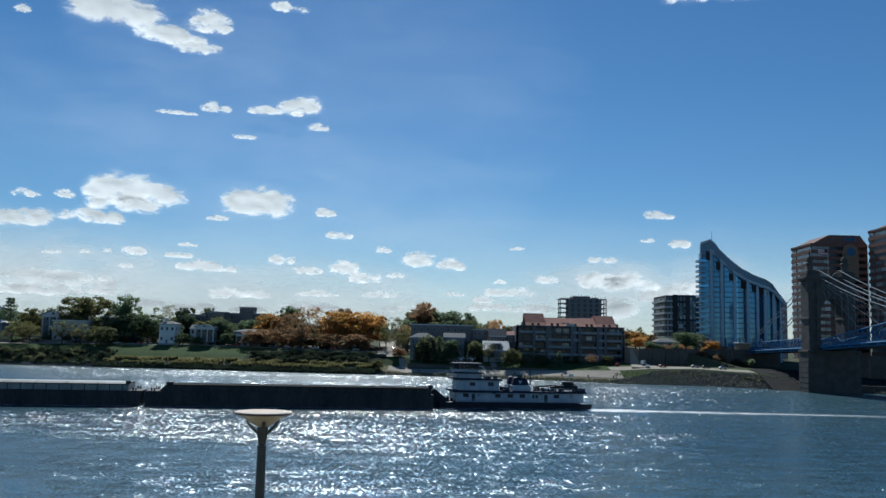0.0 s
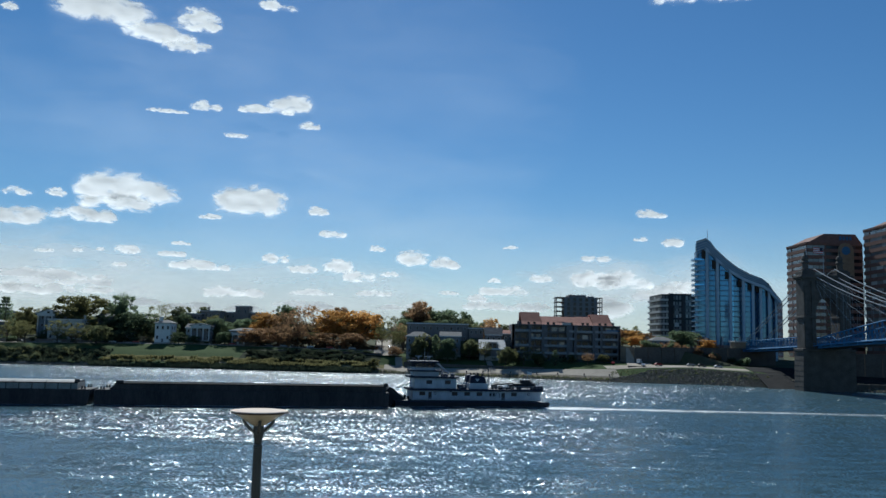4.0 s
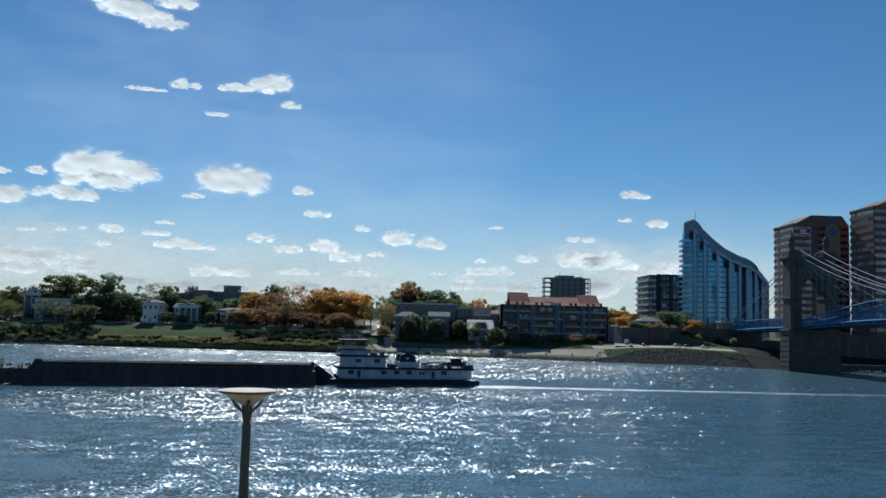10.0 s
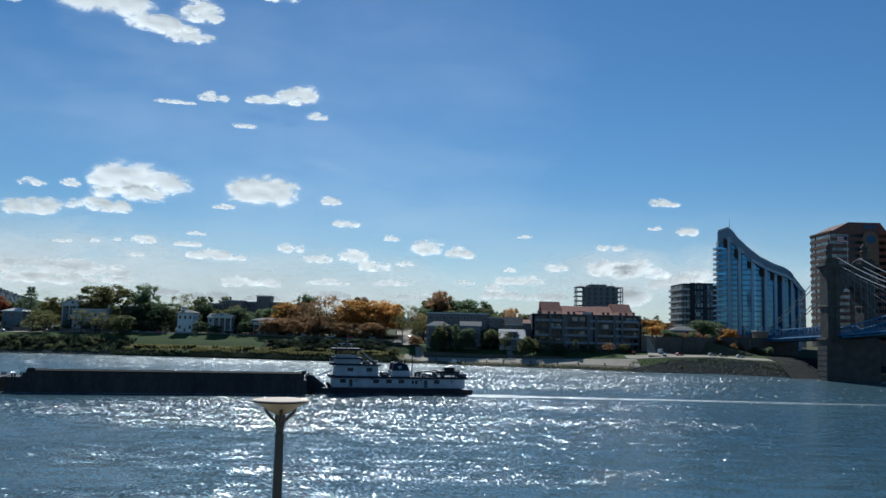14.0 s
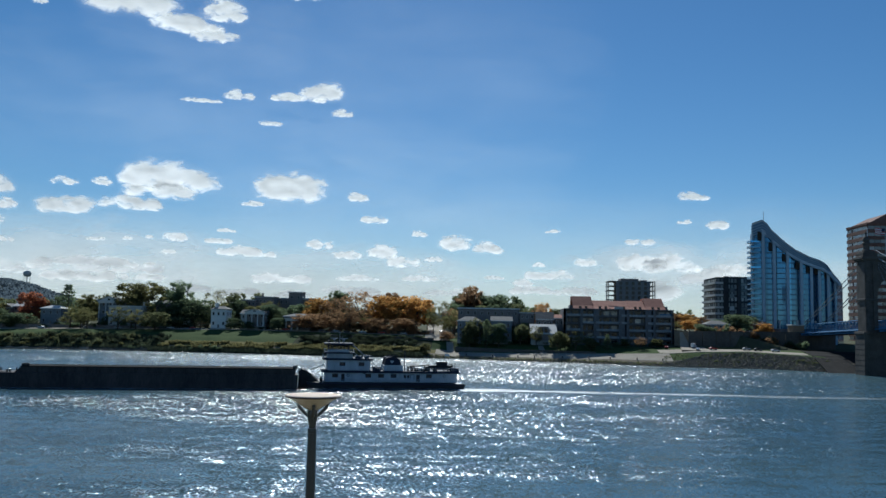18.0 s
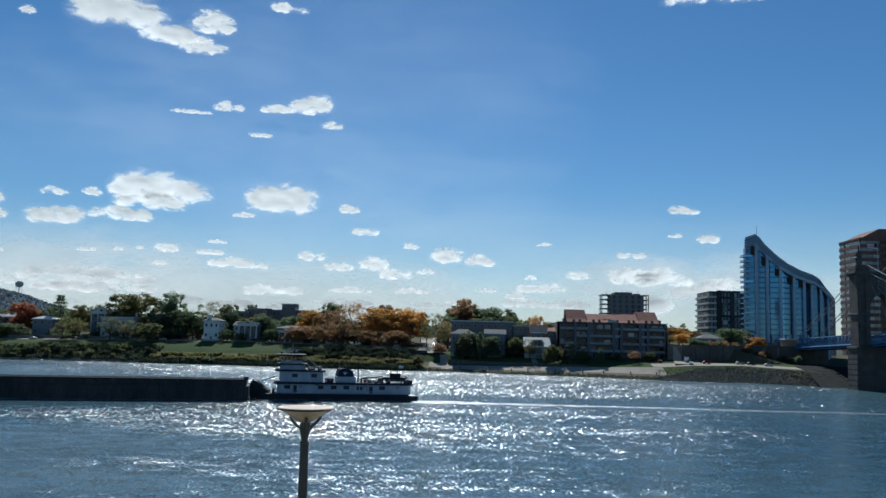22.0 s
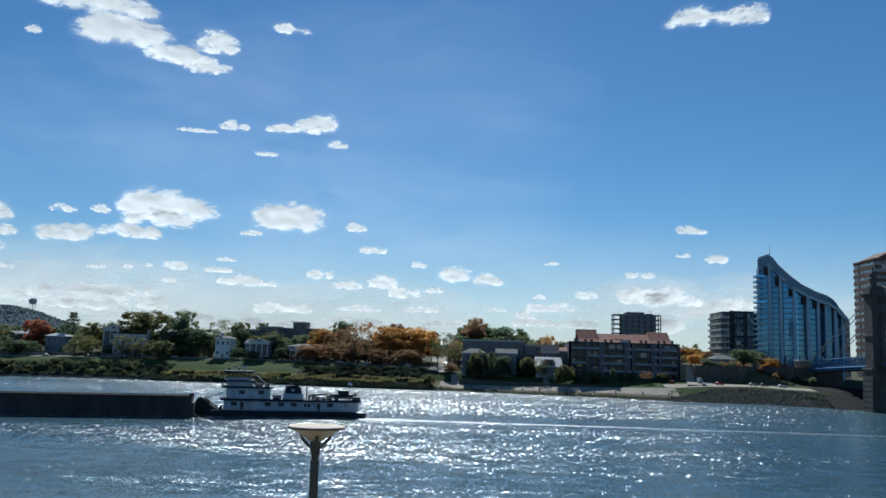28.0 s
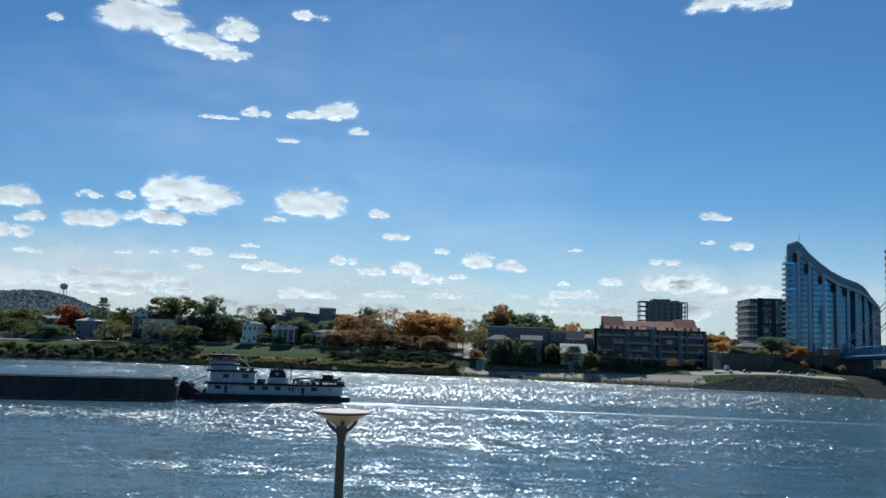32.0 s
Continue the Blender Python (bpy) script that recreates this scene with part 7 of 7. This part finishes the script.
def bollard(m):
    ob = thing("bollard", m, "dark iron mooring bollard on the promenade edge", "bollard", "bollards on the promenade")
    bm = bmesh.new()
    lathe(bm, [(0.42, -0.3), (0.42, 0.08), (0.3, 0.12), (0.26, 0.75), (0.44, 0.9), (0.44, 1.05), (0.3, 1.15), (0.0, 1.18)], 14)
    part("post", bm, M_HULL, ob)
    return ob


first = bollard(pose(-12, shore_y(-12) + 8.8, height(-12, shore_y(-12) + 8.8) - 0.1))
for x in (3, 17, 26, 41, 55, 66, 79, 91):
    y = shore_y(x) + 8.8
    copy_thing(first, pose(x, y, height(x, y) - 0.1))


# ---- water tower and far woods ----
def water_tower(x, y):
    z = height(x, y)
    top = 147.8
    ob = thing("water_tower", Matrix.Translation((x, y, 0)), "grey bulbous water tower on legs above a wooded ridge", "water tower")
    bm = bmesh.new()
    lathe(bm, [(0.5, -9), (7, -7.5), (11, -3), (12, 1), (10.5, 6), (6, 9), (0.5, 10.5)], 20, (0, 0, top))
    part("tank", bm, M_ROOFPALE, ob)
    for i in range(6):
        w = 2 * math.pi * i / 6
        bm = bmesh.new()
        tube(bm, (10 * math.cos(w), 10 * math.sin(w), z - 4), (9 * math.cos(w), 9 * math.sin(w), top - 3), 0.8, n=6)
        part("leg", bm, M_ROOFPALE, ob)
    bm = bmesh.new()
    tube(bm, (0, 0, z - 4), (0, 0, top - 7), 1.6, n=8)
    part("riser", bm, M_ROOFPALE, ob)
    return ob


water_tower(-1407.99, 2500)


def far_woods():
    r = random.Random(21)
    verts, faces = [], []

    def clump(x, y, z, k):
        for _ in range(3):
            b = len(verts)
            q = Euler((r.uniform(0, 6.3), r.uniform(0, 6.3), r.uniform(0, 6.3))).to_matrix()
            c = Vector((x + r.uniform(-k, k), y + r.uniform(-k, k), z + r.uniform(0.2, 1.1) * k))
            for j in range(6):
                a0 = 2 * math.pi * j / 6
                verts.append(c + q @ Vector((k * r.uniform(0.5, 1.0) * math.cos(a0), k * r.uniform(0.5, 1.0) * math.sin(a0), 0)))
            faces.append(tuple(range(b, b + 6)))
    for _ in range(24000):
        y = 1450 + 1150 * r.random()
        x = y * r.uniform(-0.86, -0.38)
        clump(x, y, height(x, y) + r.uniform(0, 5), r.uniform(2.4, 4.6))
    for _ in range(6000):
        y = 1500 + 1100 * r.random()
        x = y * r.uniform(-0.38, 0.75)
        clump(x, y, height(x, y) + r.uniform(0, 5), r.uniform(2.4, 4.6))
    me = bpy.data.meshes.new("far_woods")
    me.from_pydata(verts, [], faces)
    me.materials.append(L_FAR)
    return tagged(new("far_woods", me), "hazy wooded ridge beyond the town", "woods", kind="stuff")


# haze put into the leaf colour: bluer and greyer than the near trees
L_FAR = leaves("haze_blue_woodland_leaves", (0.075, 0.10, 0.125), (0.12, 0.148, 0.17))
far_woods()


def town_woods():
    """Tree tops of the streets behind the first houses."""
    r = random.Random(33)
    verts, faces = [], []
    for _ in range(620):
        y = 610 + 420 * r.random()
        x = y * r.uniform(-0.72, 0.24)
        if -60 < x < 0:
            continue
        z = height(x, y)
        tall = r.uniform(9, 17)
        for _ in range(4):
            leaf_cloud(verts, faces, r, (x + r.uniform(-3, 3), y + r.uniform(-3, 3), z + tall * r.uniform(0.45, 0.9)), 3.0, 3.0, 2.4, 16, 1.0, 0.2)
    me = bpy.data.meshes.new("town_woods")
    me.from_pydata(verts, [], faces)
    me.materials.append(L_GREEN)
    return tagged(new("town_woods", me), "green tree tops between the back streets", "woods", kind="stuff")


town_woods()


# ---- clouds ----
def cloud_look(name, full, soft=1.05, gain=2.9, floor=-1.85, thick=0.72, push=1.7, edge=0.86):
    """Water droplets: thin edges let the sun through, the thick middle passes less of it; the grey base is shade put
    into the colour; ragged, fading rims.
    """
    m = bpy.data.materials.new(name)
    m.use_nodes = True
    t = m.node_tree
    t.nodes.remove(t.nodes["Principled BSDF"])
    body = t.nodes.new("ShaderNodeAttribute")
    body.attribute_name = "body"
    grain = t.nodes.new("ShaderNodeAttribute")
    grain.attribute_name = "grain"

    def calc(how, a, b, c=None):
        k = node(t, "Math")
        k.operation = how
        for i, v in enumerate((a, b, c)):
            if v is None:
                continue
            if isinstance(v, (int, float)):
                k.inputs[i].default_value = v
            else:
                t.links.new(v, k.inputs[i])
        return k.outputs[0]
    n = node(t, "TexNoise", Scale=1.0, Detail=7, Roughness=0.52, Distortion=0.45)
    wisp = node(t, "TexNoise", Scale=3.1, Detail=5, Roughness=0.7, Distortion=1.1)
    for k in (n, wisp):
        t.links.new(grain.outputs["Vector"], k.inputs["Vector"])
    lump = calc("MULTIPLY_ADD", n.outputs[0], gain, floor)
    f = calc("MULTIPLY_ADD", body.outputs["Fac"], push, lump)
    f = calc("ADD", f, calc("MULTIPLY_ADD", wisp.outputs[0], 0.36, -0.18))
    rim = node(t, "MapRange")
    rim.interpolation_type = "SMOOTHSTEP"
    rim.inputs[1].default_value, rim.inputs[2].default_value = 0.0, soft
    rim.inputs[3].default_value, rim.inputs[4].default_value = 0.0, full
    t.links.new(f, rim.inputs[0])
    # a thin mist hangs round the heap
    mist = calc("MULTIPLY", body.outputs["Fac"], 0.20 * full)
    near = node(t, "MapRange")
    near.inputs[1].default_value, near.inputs[2].default_value = 0.02, 0.22
    t.links.new(body.outputs["Fac"], near.inputs[0])
    cover = calc("MAXIMUM", calc("MULTIPLY", rim.outputs[0], near.outputs[0]), mist)
    # translucent colour greys with body, and towards the base to paint its shade
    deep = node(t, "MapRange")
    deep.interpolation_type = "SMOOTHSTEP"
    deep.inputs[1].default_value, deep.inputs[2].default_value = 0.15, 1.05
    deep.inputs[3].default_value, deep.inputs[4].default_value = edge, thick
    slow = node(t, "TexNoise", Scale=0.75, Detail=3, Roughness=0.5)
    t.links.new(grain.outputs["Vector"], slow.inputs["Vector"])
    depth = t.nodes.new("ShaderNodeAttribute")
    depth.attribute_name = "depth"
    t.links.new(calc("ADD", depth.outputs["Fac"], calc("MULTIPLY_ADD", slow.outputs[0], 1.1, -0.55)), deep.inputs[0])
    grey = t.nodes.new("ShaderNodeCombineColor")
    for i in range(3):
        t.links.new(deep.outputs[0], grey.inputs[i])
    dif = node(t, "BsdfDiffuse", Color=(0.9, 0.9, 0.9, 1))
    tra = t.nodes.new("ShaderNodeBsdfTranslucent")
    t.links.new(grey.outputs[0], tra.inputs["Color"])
    mass = node(t, "MixShader", Fac=0.80)
    t.links.new(dif.outputs[0], mass.inputs[1])
    t.links.new(tra.outputs[0], mass.inputs[2])
    clear = t.nodes.new("ShaderNodeBsdfTransparent")
    mix = t.nodes.new("ShaderNodeMixShader")
    t.links.new(cover, mix.inputs[0])
    t.links.new(clear.outputs[0], mix.inputs[1])
    t.links.new(mass.outputs[0], mix.inputs[2])
    t.links.new(mix.outputs[0], t.nodes["Material Output"].inputs["Surface"])
    return m


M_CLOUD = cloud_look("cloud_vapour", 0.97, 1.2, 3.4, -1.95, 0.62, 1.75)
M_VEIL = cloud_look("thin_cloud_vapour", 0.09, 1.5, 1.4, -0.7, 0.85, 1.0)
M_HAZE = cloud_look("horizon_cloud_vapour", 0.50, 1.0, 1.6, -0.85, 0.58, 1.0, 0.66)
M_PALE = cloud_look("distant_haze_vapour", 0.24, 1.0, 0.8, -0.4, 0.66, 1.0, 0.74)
CLOUD_ROWS = []


def cloud(place, width, tall, flat=0.0, dense=1.0, veil=0):
    """A bank of vapour heaped in lobes over a flatter base; width and tall in metres."""
    rng = random.Random(len(CLOUD_ROWS) * 7 + 3)
    tall *= 1.0 if veil else 0.88
    lobes = []
    for i in range(3 + int(width / tall * 1.6)):
        x = rng.uniform(-0.40, 0.40) * width
        edge = 1 - (abs(x) / (0.55 * width)) ** 2
        r = tall * rng.uniform(0.34, 0.62) * (0.45 + 0.6 * edge)
        lobes.append((x, -tall * 0.42 + r * rng.uniform(0.7, 1.2), r * (1.5 + flat), r))
    wide, high = 0.5 * width + 0.5 * tall, 1.05 * tall
    nx, nz = max(12, min(60, int(width / tall * 16))), 18
    off = Vector((rng.uniform(-99, 99), rng.uniform(-99, 99), rng.uniform(-99, 99)))
    size = 0.42 * math.sqrt(width * tall)
    verts, faces, body, grain, depth = [], [], [], [], []
    for j in range(nz + 1):
        for i in range(nx + 1):
            x, z = (2 * i / nx - 1) * wide, (2 * j / nz - 1) * high
            if veil:
                b = max(0.0, 1 - (x / wide) ** 4 - abs(z / high) ** 1.6) * 0.85
            else:
                gap = 1.0
                for lx, lz, rx, rz in lobes:
                    gap *= 1 - max(0.0, 1 - math.hypot((x - lx) / rx, (z - lz) / rz) / 1.16) * 0.94
                b = (1 - gap) * min(1.0, max(0.0, (z + tall * 0.62) / (tall * 0.3))) * (0.62 + 0.33 * dense)
            q = off + Vector((x / size, z / size * 1.5, 0))
            heap = b * 0.14 * tall * (1 + 0.5 * noise.noise(q * 1.7))
            verts.append((x, -heap, z))
            body.append(b)
            grain += [q.x * (0.7 if veil else 1.15), q.y * 1.5, q.z]
            # greyer towards the base: the underside's shade, put into this value
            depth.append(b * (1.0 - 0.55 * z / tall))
    for j in range(nz):
        for i in range(nx):
            a = j * (nx + 1) + i
            faces.append((a, a + 1, a + nx + 2, a + nx + 1))
    me = bpy.data.meshes.new("cloud")
    me.from_pydata(verts, [], faces)
    me.attributes.new("body", "FLOAT", "POINT").data.foreach_set("value", body)
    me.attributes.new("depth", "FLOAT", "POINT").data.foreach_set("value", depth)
    me.attributes.new("grain", "FLOAT_VECTOR", "POINT").data.foreach_set("vector", grain)
    for f in me.polygons:
        f.use_smooth = True
    me.materials.append((M_CLOUD, M_VEIL, M_HAZE, M_PALE)[int(veil)])
    label = "thin pale veil of haze and cloud" if veil else "white fair-weather cumulus cloud with ragged edges" if flat < 0.5 else "thin white streak of cloud"
    ob = tagged(new("cloud", me), label, "cloud", "clouds in the sky")
    x, y, z = place
    far = math.hypot(x, y)
    turn = -math.atan2(x, y)
    # all ride one wind, so the higher ones cross the view faster and the nearest sink a little as they recede
    drift = 0.155 * z + 0.005 * far
    sink = far * 0.0008 * max(0.0, math.degrees(math.atan2(z, far)) - 10)
    CLOUD_ROWS.append((ob, [(t, Matrix.Translation((x - k * drift * math.cos(turn), y - k * drift * math.sin(turn), z - k * sink)) @ pose(0, 0, 0, 0, 0, math.degrees(turn)))
                            for t, k in ((0, 0.0), (32, 1.0))]))
    return ob


# place, width and height in metres, flatness, density, then 1 for a veil, 2 for the haze over the horizon, 3 for the pale air above it
for place, width, tall, flat, dense, veil in (
    ((-501, 1244, 509), 147, 54, 0, 1.2, 0),
    ((-462, 1337, 509), 121, 41, 0, 1.2, 0),
    ((-428, 1396, 509), 87, 29, 0, 1, 0),
    ((-378, 1289, 509), 56, 38, 0, 1, 0),
    ((-493, 1128, 509), 173, 47, 0, 1, 0),
    ((-650, 1242, 509), 22, 14, 0, 0.8, 0),
    ((-235, 1210, 509), 59, 19, 0.3, 0.7, 0),
    ((350, 1151, 521), 92, 34, 0.1, 0.9, 0),
    ((420, 1143, 520), 66, 30, 0, 0.8, 0),
    ((-595, 1810, 506), 110, 10, 0.9, 0.5, 0),
    ((-505, 1788, 511), 84, 22, 0, 0.7, 0),
    ((-372, 1785, 507), 130, 24, 0.3, 1, 0),
    ((-313, 1752, 509), 84, 48, 0, 1.1, 0),
    ((-299, 1927, 509), 55, 20, 0, 1, 0),
    ((-493, 2034, 509), 58, 17, 0.6, 0.5, 0),
    ((-1044, 2813, 498), 329, 103, 0, 1.4, 0),
    ((-1088, 2811, 454), 248, 76, 0, 1.2, 0),
    ((-1232, 2911, 425), 227, 63, 0, 1.2, 0),
    ((-1433, 2849, 403), 202, 73, 0, 1.2, 0),
    ((-1349, 2680, 463), 95, 29, 0, 0.8, 0),
    ((-1244, 2730, 469), 56, 30, 0, 0.7, 0),
    ((-655, 2935, 487), 207, 112, 0, 1.6, 0),
    ((-430, 3089, 484), 88, 46, 0, 1, 0),
    ((-417, 3380, 435), 126, 37, 0, 1, 0),
    ((-838, 3077, 451), 96, 21, 0.5, 0.7, 0),
    ((-1247, 3372, 352), 86, 41, 0, 1, 0),
    ((-1097, 3475, 350), 122, 30, 0.3, 1, 0),
    ((-1049, 3643, 317), 343, 49, 0.3, 1.2, 0),
    ((-1332, 3527, 306), 76, 26, 0.2, 1, 0),
    ((-1525, 3263, 331), 79, 18, 0.5, 0.8, 0),
    ((-1412, 3306, 340), 49, 18, 0.2, 0.7, 0),
    ((-1331, 3325, 349), 31, 20, 0, 0.7, 0),
    ((-1020, 3367, 382), 82, 18, 0.4, 0.8, 0),
    ((-701, 3647, 353), 123, 44, 0, 1, 0),
    ((-607, 3792, 323), 143, 46, 0, 1, 0),
    ((-443, 3800, 333), 128, 66, 0, 1, 0),
    ((-354, 3908, 307), 131, 74, 0, 0.8, 0),
    ((-217, 3890, 319), 84, 31, 0, 0.8, 0),
    ((-96, 3713, 374), 150, 70, 0, 1.1, 0),
    ((35, 3770, 362), 157, 61, 0, 1.1, 0),
    ((-251, 3579, 401), 68, 29, 0, 0.9, 0),
    ((314, 3553, 419), 67, 19, 0.3, 0.8, 0),
    ((273, 3971, 306), 67, 24, 0.2, 0.64, 0),
    ((684, 3643, 389), 142, 34, 0.2, 1, 0),
    ((482, 3930, 316), 137, 42, 0, 0.64, 0),
    ((794, 3060, 498), 120, 37, 0, 1.1, 0),
    ((935, 3370, 437), 109, 50, 0, 1.2, 0),
    ((822, 3370, 443), 73, 18, 0.4, 0.7, 0),
    ((742, 3910, 313), 184, 95, 0, 0.96, 0),
    ((879, 3896, 310), 236, 110, 0, 1.04, 0),
    ((1067, 3994, 268), 295, 118, 0, 1.04, 0),
    ((1175, 3890, 291), 115, 89, 0, 0.88, 0),
    ((917, 4232, 198), 397, 142, 0, 1.04, 0),
    ((339, 4106, 262), 331, 50, 0.2, 0.8, 0),
    ((192, 4193, 232), 129, 39, 0.2, 0.8, 0),
    ((58, 4127, 253), 116, 25, 0.4, 0.64, 0),
    ((-310, 4129, 239), 216, 33, 0.3, 0.72, 0),
    ((-608, 4082, 234), 274, 36, 0.3, 0.72, 0),
    ((-972, 4004, 224), 349, 64, 0.2, 0.8, 0),
    ((-1644, 3532, 256), 546, 47, 0.5, 0.88, 0),
    ((-1791, 3648, 203), 367, 68, 0.2, 0.96, 0),
    ((-1572, 3770, 208), 278, 46, 0.3, 0.88, 0),
    ((-1454, 3974, 168), 346, 53, 0.2, 0.8, 0),
    ((-1217, 4119, 155), 303, 55, 0.2, 0.8, 0),
    ((254, 4287, 198), 287, 52, 0.2, 0.8, 0),
    ((469, 4283, 197), 258, 57, 0.2, 0.8, 0),
    ((-177, 4312, 180), 289, 40, 0.3, 0.72, 0),
    ((-669, 4228, 179), 368, 51, 0.2, 0.8, 0),
    ((-964, 4221, 152), 254, 40, 0.3, 0.72, 0),
    ((-1698, 2790, 469), 194, 91, 0, 1.3, 0),
    ((-1773, 3039, 431), 120, 43, 0, 1.1, 0),
    ((-1932, 3148, 389), 205, 62, 0, 1.2, 0),
    ((-1991, 3381, 338), 133, 29, 0.2, 0.8, 0),
    ((-2205, 3645, 239), 383, 77, 0.2, 0.96, 0),
    ((-1887, 3804, 259), 450, 74, 0.2, 0.96, 0),
    ((-1629, 3974, 254), 302, 49, 0.3, 0.88, 0),
    ((-2095, 3134, 362), 200, 67, 0, 1.2, 0),
    ((-598, 2370, 578), 843, 243, 0, 1, 1),
    ((-959, 2117, 582), 610, 233, 0, 1, 1),
    ((-316, 3178, 560), 1339, 259, 0, 1, 1),
    ((-527, 1641, 612), 376, 125, 0, 1, 1),
    # extra veil added for the sky's glow towards the sun
    ((-120, 1750, 560), 620, 300, 0, 1, 1),
    # haze of the low sky, laid in as wide pale sheets
    ((-100, 4650, 330), 8600, 520, 0, 1, 3),
    ((10, 4735, 147), 8234, 301, 0, 0.8, 2),
    ((-1359, 4206, 226), 2820, 268, 0, 0.8, 2),
    ((-1971, 3561, 294), 1676, 216, 0, 1, 2),
    ((989, 4236, 313), 1195, 199, 0, 0.8, 2),
):
    cloud(place, width, tall, flat, dense, veil)

# course of the tow: seconds, x and y of the towboat's port quarter, heading in degrees
TOW = [(0, 46.1, 257.3, 10), (6, 28.5, 255.6, 11), (13, 8.1, 254.7, 12), (23, -21.5, 254.2, 14), (28, -37.2, 253.9, 16), (32, -49.4, 252, 17)]


def motions():
    for ob, dx, dy in tow:
        walk(ob, [(t, pose(x, y, 0, 0, 0, 180 + h) @ pose(dx, dy - 6.4, 0)) for t, x, y, h in TOW])
    walk(foam, [(t, pose(x - 2.0, y - 3.4, 0)) for t, x, y, h in TOW])
    for ob, rows in CLOUD_ROWS:
        walk(ob, rows)
    # the river runs slowly downstream
    walk(water, [(0, pose(0, 0, 0)), (32, pose(22.0, 0, 0))])


motions()
